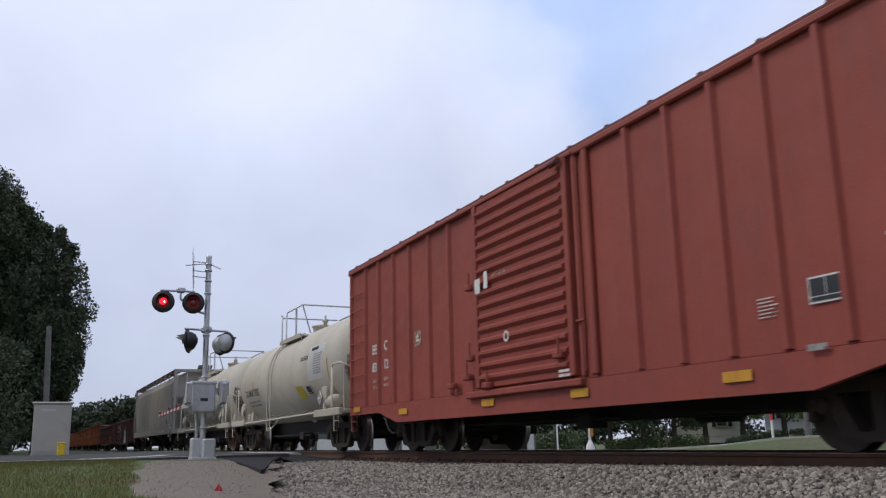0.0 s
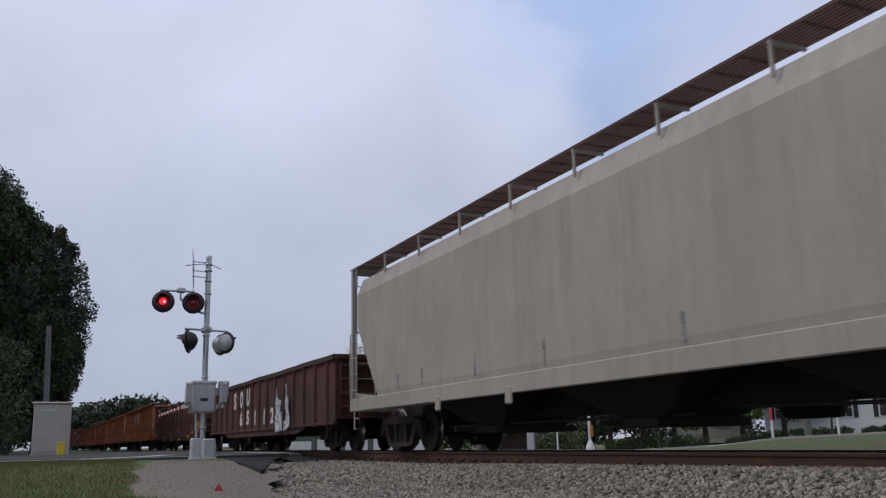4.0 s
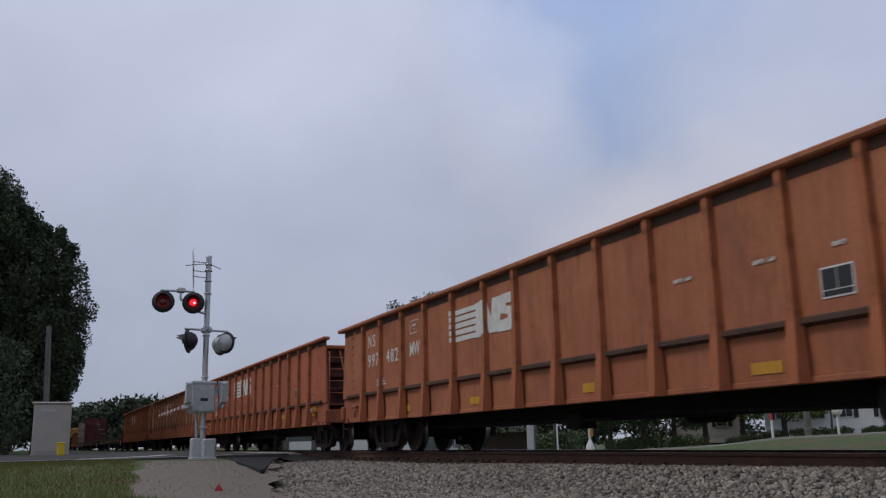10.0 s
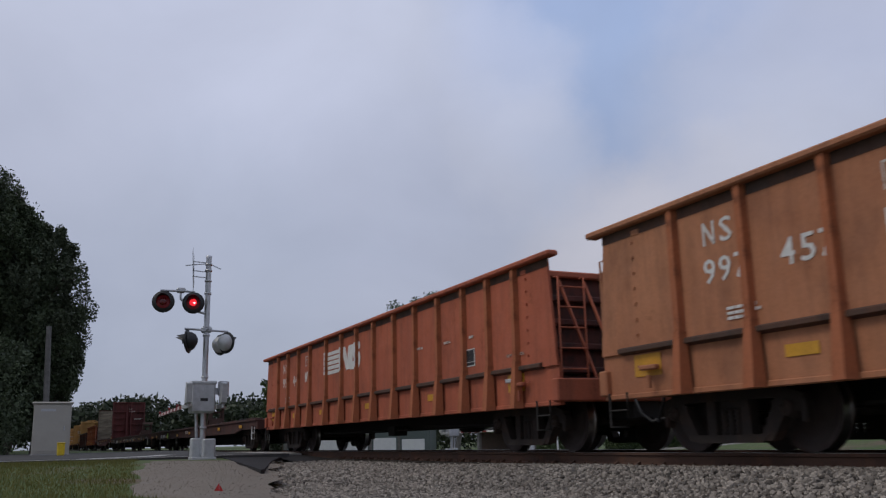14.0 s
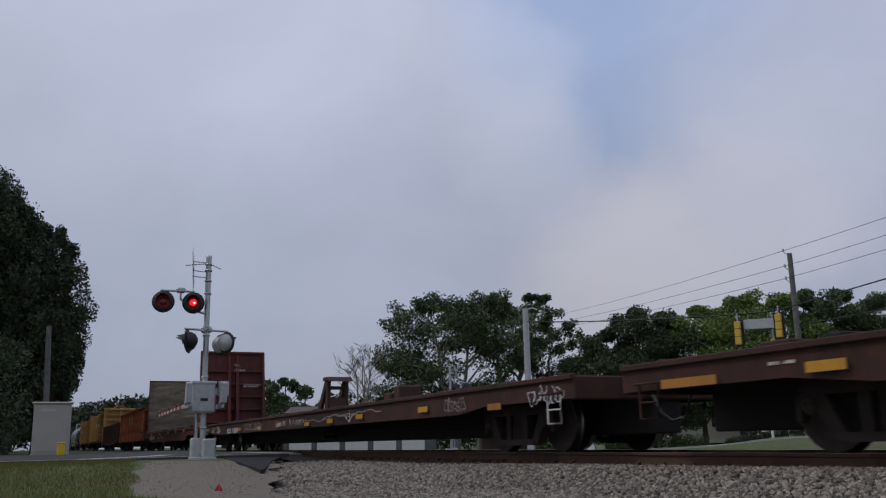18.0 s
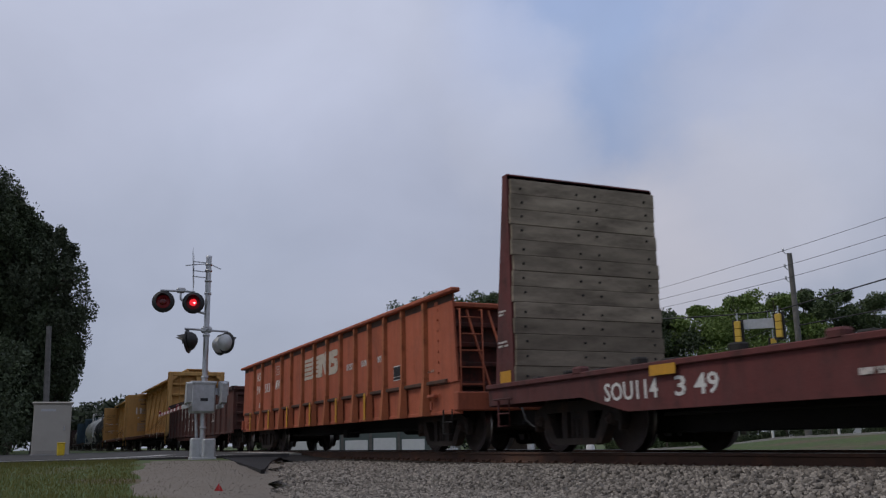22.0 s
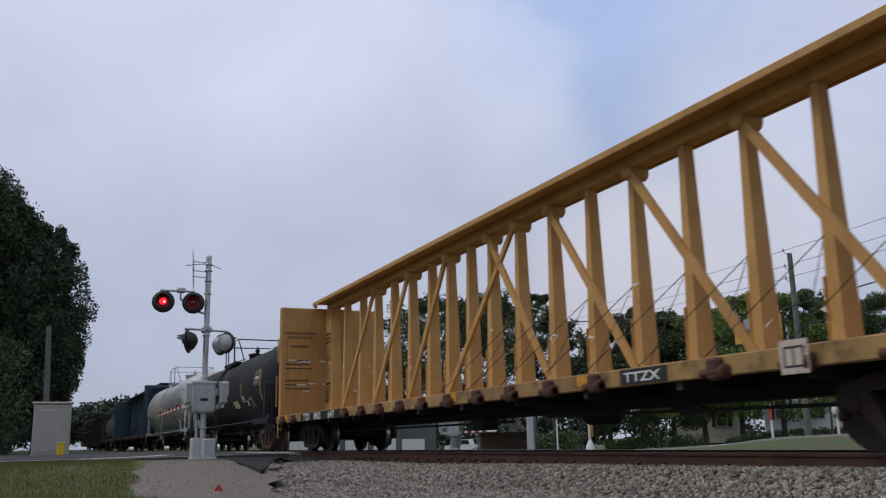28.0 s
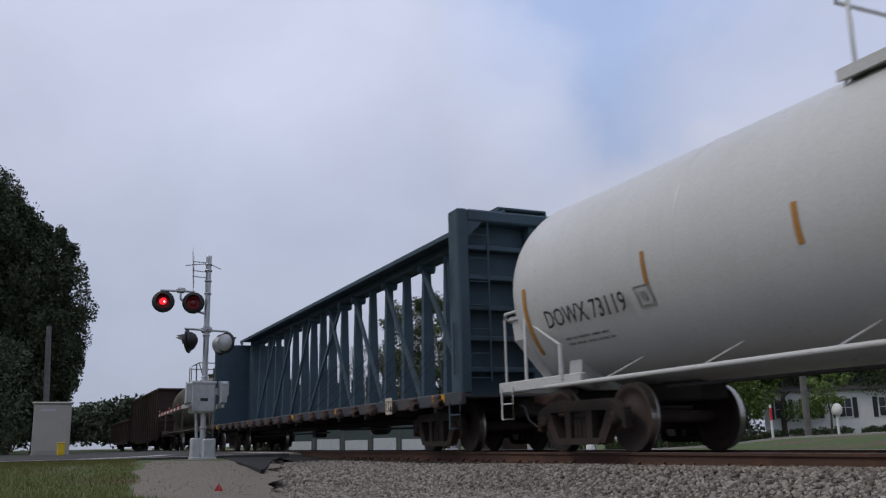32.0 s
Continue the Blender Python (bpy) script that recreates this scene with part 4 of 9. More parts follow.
    # lettering
    yl = -w - 0.012
    for tx, x, z, sz in (("EE", -6.60, 2.03, 0.27), ("C", -5.90, 2.06, 0.27), ("83", -6.60, 1.66, 0.27), ("12", -5.92, 1.68, 0.27)):
        write(car, "lettering", tx, M_WHITE, x, yl, z, sz, bold=0.02)
    for tx, x, z in (("LD LMT", -6.55, 1.44), ("LT WT", -6.55, 1.31), ("158700", -5.94, 1.45), ("61300", -5.92, 1.32)):
        write(car, "lettering", tx, M_WHITE2, x, yl, z, 0.085, 0.24, bold=0.004)
    side_bars(car, 4.60, 1.30, 0.28, 0.22, 6, yl, M_WHITE2, 3, line=0.35)
    side_bars(car, 6.15, 1.15, 0.16, 0.75, 7, yl, M_WHITE2, 4, line=0.3)
    data_plate(car, 5.26, 1.36, -w - 0.02, 0.40, 0.25)
    g = Geo().box(-4.26, -3.94, yl - 0.003, yl, 1.96, 2.24).box(-4.22, -3.98, yl - 0.0045, yl - 0.001, 2.0, 2.2)
    part("stencil_frame", g, M_WASH, car)
    side_bars(car, -4.15, 2.03, 0.12, 0.14, 2, yl - 0.004, M_WHITE, 5)
    part("door_placard", Geo().box(-1.42, -1.24, y - 0.085, y - 0.08, 2.5, 2.74), M_WHITE, door, "weathered white route card")
    part("door_placard", Geo().box(-1.1, -0.98, y - 0.085, y - 0.08, 2.55, 2.82), M_WHITE, door, "weathered white route card")
    side_bars(door, -0.85, 2.68, 0.5, 0.08, 1, y - 0.07, M_WASH, 6)
    part("door_mark", Geo().turn([(-0.004, 0.05), (-0.004, 0.085)], "y", 16, (-0.42, y - 0.08, 1.72)), M_WHITE, door)
    side_bars(car, 1.0, 0.99, 0.35, 0.12, 2, y - 0.07, M_WHITE, 7)
    for x in (-7.7, -5.0, -1.45, 1.15, 4.05):
        z = 0.86 if abs(x) > 6 else 0.72
        patch(car, "reflector", x, x + 0.42, z, z + 0.11, -w - 0.052, M_REFL, "yellow reflective strip")
    patch(car, "badge", 5.22, 5.45, 0.93, 0.99, -w - 0.075, M_GREYT)
    for x in (-4.98, -4.76):
        side_bars(car, x, 0.84, 0.07, 0.07, 2, -w - 0.045, M_BOXROOF, 8)


# ---- tank cars ----
M_STAIN = worn_letters("brown_leak_stain", (0.17, 0.11, 0.07), (0.40, 0.66))


def tank_car(s, hl, frame_half, r, zc, truck_x, mat, label, gear=None, rail_mat=None, sill_only=False, platform=(-1.2, 3.0), ladder_x=0.15, name="tank_car", dome=None, dome_x=None, off=0.0, toff=0.0, through_sill=False):
    car = car_at(name, label, "tank car", s, "tank cars in the train")
    rail_mat = rail_mat or mat
    running_gear(car, s, frame_half, truck_x, (0.50 if through_sill else zc - r + 0.02, max(0.95, zc - r + 0.12)), gear, None if through_sill else 3.2, toff)
    g = Geo()
    n_head, prof = 7, []
    for i in range(n_head + 1):
        a = math.pi / 2 * i / n_head
        prof.append((-hl + 0.62 * (1 - math.sin(a)), max(0.001, r * math.cos(a - math.pi / 2)) if i else 0.001))
    cyl = [(-hl + 0.62, r)] + [(x, r) for x in (-hl * 0.5, 0.0, hl * 0.5)] + [(hl - 0.62, r)]
    head = [(-hl + 0.72 - 0.72 * math.cos(a), max(0.001, r * math.sin(a))) for a in (math.pi / 2 * i / 8 for i in range(9))]
    prof = head + cyl[1:-1] + [(-d, rr) for d, rr in reversed(head)]
    g.turn(prof, "x", 56, (off, 0, zc))
    body = part("tank", g, mat, car)
    # weld seams
    for x in (-hl + 0.74, -hl * 0.45, hl * 0.28, hl - 0.74):
        part("weld_seam", Geo().turn([(x - 0.025, r), (x - 0.015, r + 0.006), (x + 0.015, r + 0.006), (x + 0.025, r)], "x", 56, (off, 0, zc)), mat, body)

    def skin(z):
        return math.sqrt(max(0.0, r * r - (z - zc) ** 2))
    part("bottom_outlet", Geo().turn([(0.30, 0.42), (0.16, 0.38), (0.02, 0.15), (-0.10, 0.15), (-0.10, 0.19), (-0.15, 0.19), (-0.15, 0.0)], "z", 16, (off + 0.35, 0, zc - r - 0.12)), mat, body, "bottom outlet under the tank")
    # saddles and end frames
    for sx in (-1, 1):
        g = Geo()
        xs = sx * truck_x + toff
        g.prism([(-1.05, 0.98), (1.05, 0.98), (0.98, zc - 0.55), (0.55, zc - r - 0.02), (-0.55, zc - r - 0.02), (-0.98, zc - 0.55)], "x", xs - 0.16, xs + 0.16)
        part("saddle", g, mat, car)
        if not sill_only:
            g = Geo().box(sx * (frame_half - 2.1), sx * frame_half, -1.42, 1.42, 0.90, 1.0, 0.015)
            g.box(sx * (frame_half - 2.1), sx * frame_half, -1.50, -1.40, 0.86, 1.04, 0.015)
        else:
            g = Geo().box(sx * (frame_half - 0.35), sx * frame_half, -1.42, 1.42, 0.88, 1.04, 0.015)
            g.box(sx * (frame_half - 2.3), sx * frame_half, -1.46, -1.36, 0.90, 1.06, 0.015)
        part("end_platform", g, rail_mat, car)
        g = Geo()
        xe = sx * (frame_half - 0.06)
        g.tube([(xe - sx * 0.75, -1.42, 1.0), (xe - sx * 0.75, -1.42, 2.05), (xe - sx * 0.62, -1.42, 2.12), (xe - sx * 0.12, -1.40, 2.12), (xe, -1.35, 2.06), (xe, -1.2, 2.02), (xe, 1.2, 2.02), (xe, 1.4, 1.0)], 0.026, 7)
        g.tube([(xe, -1.35, 2.06), (xe, -1.35, 1.0)], 0.022, 6)
        part("end_handrail", g, rail_mat, car)
        stirrup(car, xe - sx * 0.22, -1.47, 0.92, rail_mat, 0.36, 0.42)
        g = Geo().turn([(-0.42, 0.001), (-0.40, 0.12), (-0.34, 0.16), (0.34, 0.16), (0.40, 0.12), (0.42, 0.001)], "x", 16, (sx * (frame_half - 1.2), 0.9, 1.22))
        part("air_cylinder", g, rail_mat, car)
        g = Geo().box(sx * (frame_half - 0.7), sx * (frame_half - 0.45), -0.62, -0.30, 1.02, 1.35, 0.04).tube([(sx * (frame_half - 0.6), -0.46, 1.3), (sx * (frame_half - 0.6), -0.46, 1.62)], 0.025, 6).box(sx * (frame_half - 1.15), sx * (frame_half - 0.9), -0.55, -0.2, 1.02, 1.28, 0.05)
        part("brake_valve", g, rail_mat, car)
    # running rod
    g = Geo().tube([(-truck_x - 0.2, -1.44, 0.92), (truck_x + 0.2, -1.44, 0.98)], 0.032, 8)
    for i in range(7):
        x = -truck_x * 0.8 + i * truck_x * 1.6 / 6
        zb = zc - r * 0.72
        g.tube([(x, -1.44, 0.95), (x + 0.10, -skin(zb - 0.1), zb - 0.1)], 0.014, 6)
    part("side_handrail", g, rail_mat, car)
    # ladder that follows the tank to the walkway
    g = Geo()
    for x in (ladder_x - 0.2, ladder_x + 0.2):
        path = [(x, -1.46, 0.62), (x, -1.46, 1.5)]
        for k in range(7):
            a = radians(195 - k * 15)
            path.append((x, (r + 0.09) * math.cos(a) if k else -1.44, zc + (r + 0.09) * math.sin(a) if k else zc - 0.3))
        g.tube(path, 0.02, 6)
    for k in range(11):
        z = 0.7 + k * 0.28
        yy = -1.46 if z < zc else -math.sqrt(max(0.05, (r + 0.09) ** 2 - (z - zc) ** 2))
        g.tube([(ladder_x - 0.2, yy, z), (ladder_x + 0.2, yy, z)], 0.014, 6)
    g.tube([(ladder_x + 0.2, -1.46, 0.62), (ladder_x + 0.5, -1.2, 1.02)], 0.018, 6).tube([(ladder_x - 0.2, -1.46, 0.64), (ladder_x + 0.2, -1.46, 0.64)], 0.018, 6)
    part("ladder", g, rail_mat, car)
    # top walkway with rails and fittings
    x0, x1 = platform
    zt = zc + r - 0.09
    g = Geo().box(x0, x1, -1.0, -0.38, zt - 0.16, zt - 0.11, 0.01).box(x0, x1, -1.02, -0.98, zt - 0.20, zt - 0.08)
    g.box(x0, x1, 0.38, 1.0, zt - 0.16, zt - 0.11, 0.01)
    for x in (x0 + 0.05, x1 - 0.05):
        g.tube([(x, -0.95, zt - 0.16), (x, -0.95, zc + math.sqrt(r * r - 0.9) - 0.02)], 0.02, 6)
    part("walkway", g, rail_mat, car)
    g = Geo()
    zr = zt + 0.74
    g.tube([(x0 + 0.22, -1.0, zt - 0.12), (x0 + 0.22, -1.0, zr - 0.02), (x0 + 0.12, -1.0, zr), (x0, -0.9, zr - 0.06), (x0, 0.9, zr - 0.06)], 0.024, 7)
    g.tube([(x0 + 0.75, -1.0, zt - 0.12), (x0 + 0.75, -1.0, zr - 0.12), (x0 + 0.9, -1.0, zr), (x1 + 0.2, -1.0, zr), (x1 + 0.2, 1.0, zr - 0.02), (x0, 1.0, zr - 0.05), (x0, 1.0, zt)], 0.024, 7)
    g.tube([(x1 - 0.5, -1.0, zr), (x1 - 0.5, -1.0, zt - 0.12)], 0.03, 7)
    g.tube([(x1 + 0.2, -1.0, zr), (x1 + 0.2, -0.75, zt - 0.1)], 0.022, 6).tube([(x1 + 0.2, 1.0, zr), (x1 + 0.2, 0.8, zt)], 0.022, 6)
    part("top_railing", g, M_ALU if mat is M_TANKA else rail_mat, car)
    g = Geo()
    d = dome or 0.26
    mid = (x0 + x1) / 2 if dome_x is None else dome_x
    g.turn([(0.0, d), (0.22, d), (0.22, d + 0.04), (0.27, d + 0.04), (0.30, d * 0.6), (0.34, 0.0)], "z", 20, (mid, 0, zc + r - 0.05))
    part("manway", g, rail_mat, car, "round manway on top")
    g = Geo()
    g.turn([(0.0, 0.06), (0.3, 0.06), (0.3, 0.09), (0.36, 0.09), (0.42, 0.03), (0.5, 0.03)], "z", 10, (mid + 0.75, -0.1, zc + r - 0.06))
    part("top_valve", g, rail_mat, car, "valve on top")
    part("top_valve", Geo().turn([(0.0, 0.08), (0.2, 0.08), (0.26, 0.02)], "z", 10, (mid - 0.8, 0.05, zc + r - 0.06)), rail_mat, car)
    return car, skin


def on_tank(car, name, geo, mat, x, z, skin, r, zc, label=""):
    """Fasten a flat mesh to the tank's side at the height z, leaning as the tank does."""
    a = math.asin(max(-1, min(1, (z - zc) / r)))
    m = Matrix.Translation((x, -skin(z) - 0.008, z)) @ Matrix.Rotation(-a, 4, "X")
    return part(name, geo, mat, car, label, m)


def tank_letters(car, text, mat, x, z, size, skin, r, zc, width=None, bold=0.012):
    a = math.degrees(math.asin(max(-1, min(1, (z + size * 0.35 - zc) / r))))
    return write(car, "lettering", text, mat, x, -skin(z + size * 0.35) - 0.012, z, size, width, -a, bold)


def bent_strip(car, x, w, a0, a1, r, zc, mat, tilt=0.0):
    """A strip of tape round the tank, between two angles above the horizontal."""
    g = Geo()
    n = 8
    v = []
    for i in range(n + 1):
        a = radians(a0 + (a1 - a0) * i / n)
        for d in (0.0, w):
            v.append((x + d + tilt * i / n, -(r + 0.006) * math.cos(a), zc + (r + 0.006) * math.sin(a)))
    g.put(v, [(2 * i, 2 * i + 1, 2 * i + 3, 2 * i + 2) for i in range(n)])
    return part("reflector", g, mat, car, "amber reflective strip")


def flat_panel(w, h, thick=0.006):
    return Geo().box(0, w, -thick, 0, 0, h)


def curved_bars(car, x0, w, a0, a1, rows, r, zc, mat, seed, name="stencil_table"):
    rnd, g = random.Random(seed), Geo()
    for i in range(rows):
        b0 = radians(a1 + (a0 - a1) * (i + 0.15) / rows)
        b1 = radians(a1 + (a0 - a1) * (i + 0.75) / rows)
        x = 0.0
        while x < w - 0.05:
            d = rnd.uniform(0.10, 0.30) * w
            e = min(w, x + d * 0.82)
            g.put([(x0 + q, -(r + 0.008) * math.cos(b), zc + (r + 0.008) * math.sin(b)) for q, b in ((x, b1), (e, b1), (e, b0), (x, b0))], [(0, 1, 2, 3)])
            x += d
    return part(name, g, mat, car)


def hazard_diamond(car, x, y, z, size, mat, mark):
    m = Matrix.Translation((x, y, z)) @ Matrix.Rotation(radians(45), 4, "Y")
    p = part("placard", Geo().box(-size / 2, size / 2, -0.012, 0, -size / 2, size / 2), mat, car, "diamond hazard placard", m)
    part("placard_field", Geo().box(-size * 0.40, size * 0.40, -0.016, -0.013, -size * 0.40, size * 0.40), mark, p)
    part("placard_bar", Geo().box(-size * 0.3, size * 0.3, -0.020, -0.017, -size * 0.09, size * 0.09), M_WHITE, p, at=pose(0, 0, 0, 0, -45, 0))


def cream_tank(s, number, extra):
    r, zc = 1.36, 2.24
    hl, fh = (5.95, 6.3) if extra else (6.1, 6.42)
    label = {"7092": "stained cream tank car with a yellow panel, rolling past", "7112": "stained cream tank car with black graffiti, rolling past"}[number]
    car, skin = tank_car(s, hl, fh, r, zc, fh - 1.28, M_TANKA, label, gear=GEAR_R if number == "7112" else None, platform=(-1.35, 1.05), ladder_x=-0.85, off=-0.25 if extra else -0.35, through_sill=True)
    tank_letters(car, "DOWX " + number, M_BLACKT, -4.6 if extra else -5.1, 1.80 if extra else 1.74, 0.36, skin, r, zc, 1.9, bold=0.004)
    on_tank(car, "small_print", bars(2, 2.2, 0.28, 0.42, 3), M_GREYT, -4.55 if extra else -4.9, 1.46, skin, r, zc)
    on_tank(car, "yellow_panel", flat_panel(0.62, 0.40), M_YSIGN, 1.78 if extra else 1.35, 1.46 if extra else 1.58, skin, r, zc, "yellow warning panel")
    on_tank(car, "panel_print", bars(2, 0.5, 0.16, 0.5, 8), M_GREYT, 1.92 if extra else 1.47, 1.60 if extra else 1.72, lambda z: skin(z) + 0.008, r, zc)
    curved_bars(car, 3.62 if extra else 3.95, 0.72, -10, 14, 9, r, zc, M_GREYT, 12)
    g = Geo()
    v = []
    for i in range(7):
        a = radians(-16 + 40 * i / 6)
        for d in ((3.05, 4.45) if extra else (3.4, 4.75)):
            v.append((d, -(r + 0.004) * math.cos(a), zc + (r + 0.004) * math.sin(a)))
    g.put(v, [(2 * i, 2 * i + 1, 2 * i + 3, 2 * i + 2) for i in range(6)])
    part("stencil_field", g, M_TANKW, car, "white painted stencil field")
    for x, a0, a1 in ((-3.60, -14, 4),) if extra else ((-4.1, -14, 4), (-2.4, -16, 0)):
        bent_strip(car, x, 0.07, a0, a1, r, zc, M_AMBER)
    bent_strip(car, 4.95 if extra else 5.0, 0.07, -45, 4, r, zc, M_AMBER, -0.12)
    # brown leak stains at the brake end
    shift = -0.25 if extra else -0.35
    for a0, a1, x0, x1 in ((-50, -8, 5.42, 5.60), (-36, 8, 5.46, 5.56)):
        v = []
        for i in range(7):
            a = radians(a0 + (a1 - a0) * i / 6)
            for k in range(5):
                d = x0 + (x1 - x0) * k / 4
                q = max(0.0, (d - (hl - 0.72 + shift)) / 0.72)
                rr = r * math.sqrt(max(0.05, 1 - q * q)) + 0.008
                v.append((d, -rr * math.cos(a), zc + rr * math.sin(a)))
        part("stain", Geo().put(v, [(5 * i + k, 5 * i + k + 1, 5 * i + k + 6, 5 * i + k + 5) for i in range(6) for k in range(4)]), M_STAIN, car, "brown leak stain")
    for sx in (-1, 1):
        bx_ = sx * 4.75
        part("card_holder", Geo().box(bx_ - 0.2, bx_ + 0.2, -1.40, -1.34, 1.30, 1.62, 0.02).tube([(bx_, -1.36, 1.0), (bx_, -1.36, 1.4)], 0.06, 8), M_TANKA, car)
        hazard_diamond(car, bx_ - 0.12 * sx, -1.46, 1.34 if sx > 0 else 1.36, 0.27, M_WHITE, M_GREYT if sx > 0 else M_TANKA)
    if number == "7092":
        part("air_cylinder", Geo().turn([(-0.42, 0.001), (-0.40, 0.12), (-0.34, 0.17), (0.34, 0.17), (0.40, 0.12), (0.42, 0.001)], "x", 16, (4.95, -1.22, 1.24)).box(4.5, 5.4, -1.3, -1.1, 1.0, 1.08, 0.02), M_TANKA, car, "cream brake air cylinder")
        for i, tx in enumerate(("SODIUM", "HYDROXIDE", "SOLUTION")):
            tank_letters(car, tx, M_BLACKT, 2.35 - 0.04 * i, 2.80 - 0.17 * i, 0.17, skin, r, zc, 0.62 + 0.14 * (i > 0), bold=0.03)
        data_plate(on_tank(car, "stencil_backing", flat_panel(0.5, 0.34), M_TANKA, 2.72, 1.50, skin, r, zc), 0.04, 0.03, -0.008, 0.42, 0.28)
        on_tank(car, "stencil_band", flat_panel(0.62, 0.09), M_BLACKT, 3.28, 2.66, skin, r, zc)
    else:
        sy = -skin(1.62) - 0.02
        scribble(car, -2.05, 1.62, 1.15, 0.50, -skin(1.85) - 0.05, M_GRAF, 7, 5, 0.012)
        yy = -skin(1.55) - 0.06
        strokes(car, ([(1.75, 1.55), (2.1, 1.75), (2.35, 1.5), (2.2, 1.3), (2.6, 1.85), (2.55, 1.35)], [(2.6, 1.55), (2.9, 1.7), (2.85, 1.3)], [(3.0, 1.85), (2.98, 1.35), (3.3, 1.3), (3.45, 1.7), (3.2, 1.75), (3.5, 1.35)], [(3.6, 1.9), (3.62, 1.3)], [(1.5, 1.42), (2.4, 1.22), (3.7, 1.45), (4.05, 1.7)]), yy - 0.06, M_GRAF, 0.022)
        strokes(car, ([(1.72, 2.1), (1.75, 2.36), (1.95, 2.08), (1.97, 2.36)], [(2.02, 2.36), (2.1, 2.1), (2.2, 2.36)], [(2.45, 2.3), (2.3, 2.3), (2.28, 2.12), (2.46, 2.1)]), -skin(2.2) - 0.03, M_GRAF, 0.018)
        scribble(car, -0.78, 1.85, 0.30, 0.30, -skin(2.0) - 0.04, M_GRAF, 2, 7, 0.020)
        scribble(car, -0.35, 1.45, 1.3, 0.45, -skin(1.5) - 0.08, worn_letters("grey_spray_paint", (0.28, 0.27, 0.25)), 4, 15, 0.012)
    return car


def black_tank(s):
    r, zc = 1.41, 2.18
    car, skin = tank_car(s, 7.35, 7.8, r, zc, 6.08, M_TANKB, "black tank car with amber strips and a white stripe, rolling past", gear=GEAR_R, platform=(-1.9, 0.5), ladder_x=-0.86, off=-0.15, toff=-0.17)
    tank_letters(car, "NATX 72219", M_WHITE, -5.22, 1.89, 0.29, skin, r, zc, 1.66, bold=0.008)
    on_tank(car, "small_print", bars(2, 1.3, 0.20, 0.5, 31), M_GREYT, -5.08, 1.44, skin, r, zc)
    tank_letters(car, "NEW 04-1975", M_GREYT, -3.30, 1.43, 0.11, skin, r, zc, 0.56, bold=0.002)
    on_tank(car, "small_print", bars(2, 0.6, 0.14, 0.5, 32), M_GREYT, -2.15, 1.64, skin, r, zc)
    on_tank(car, "small_print", bars(3, 0.45, 0.24, 0.5, 33), M_WHITE, 3.45, 1.68, skin, r, zc)
    on_tank(car, "card", flat_panel(0.16, 0.18), M_WHITE, 4.15, 1.55, skin, r, zc)
    on_tank(car, "yellow_panel", flat_panel(0.78, 0.28), plain("pale_yellow_panel_paint", (0.52, 0.52, 0.20), 0.6), 1.95, 1.52, skin, r, zc, "pale yellow warning panel")
    curved_bars(car, 5.35, 0.85, -2, 20, 10, r, zc, M_GREYT, 34)
    part("stencil_band", Geo().put([(5.55 + d, -(r + 0.011) * math.cos(a), zc + (r + 0.011) * math.sin(a)) for d, a in ((0, radians(7)), (0.5, radians(7)), (0.5, radians(10)), (0, radians(10)))], [(0, 1, 2, 3)]), M_WHITE, car)
    pan = on_tank(car, "stencil_backing", flat_panel(0.56, 0.38), M_WHITE2, 4.55, 1.46, skin, r, zc)
    part("stencil_field", Geo().box(0.02, 0.54, -0.012, -0.008, 0.02, 0.36), M_TANKB, pan)
    data_plate(pan, 0.08, 0.06, -0.014, 0.40, 0.27)
    for x, a0, a1 in ((-3.53, -18, -2), (-1.56, -17, 1), (0.75, -16, 4), (3.3, -14, 6)):
        bent_strip(car, x, 0.075, a0, a1, r, zc, M_REFL)
    bent_strip(car, 6.25, 0.10, -22, 16, r, zc, M_REFL, -0.04)
    bent_strip(car, -6.62, 0.10, -30, 6, r, zc, M_REFL, -0.03)
    # thin trickles of white paint down the side
    for q in range(4):
        v = []
        for i in range(17):
            a = radians((-26, -12, 2, -18)[q] + (100 - 20 * q) * i / 16)
            x = -0.22 + 0.06 * q + 0.05 * math.sin(i * 0.55 + q * 1.7) + 0.012 * math.sin(i * 2.3 + q)
            for d in (0.0, 0.016 + 0.004 * (q % 2)):
                v.append((x + d, -(r + 0.007) * math.cos(a), zc + (r + 0.007) * math.sin(a)))
        part("paint_spill", Geo().put(v, [(2 * i, 2 * i + 1, 2 * i + 3, 2 * i + 2) for i in range(16)]), M_GRAFW, car, "thin white trickle down the side")
    return car


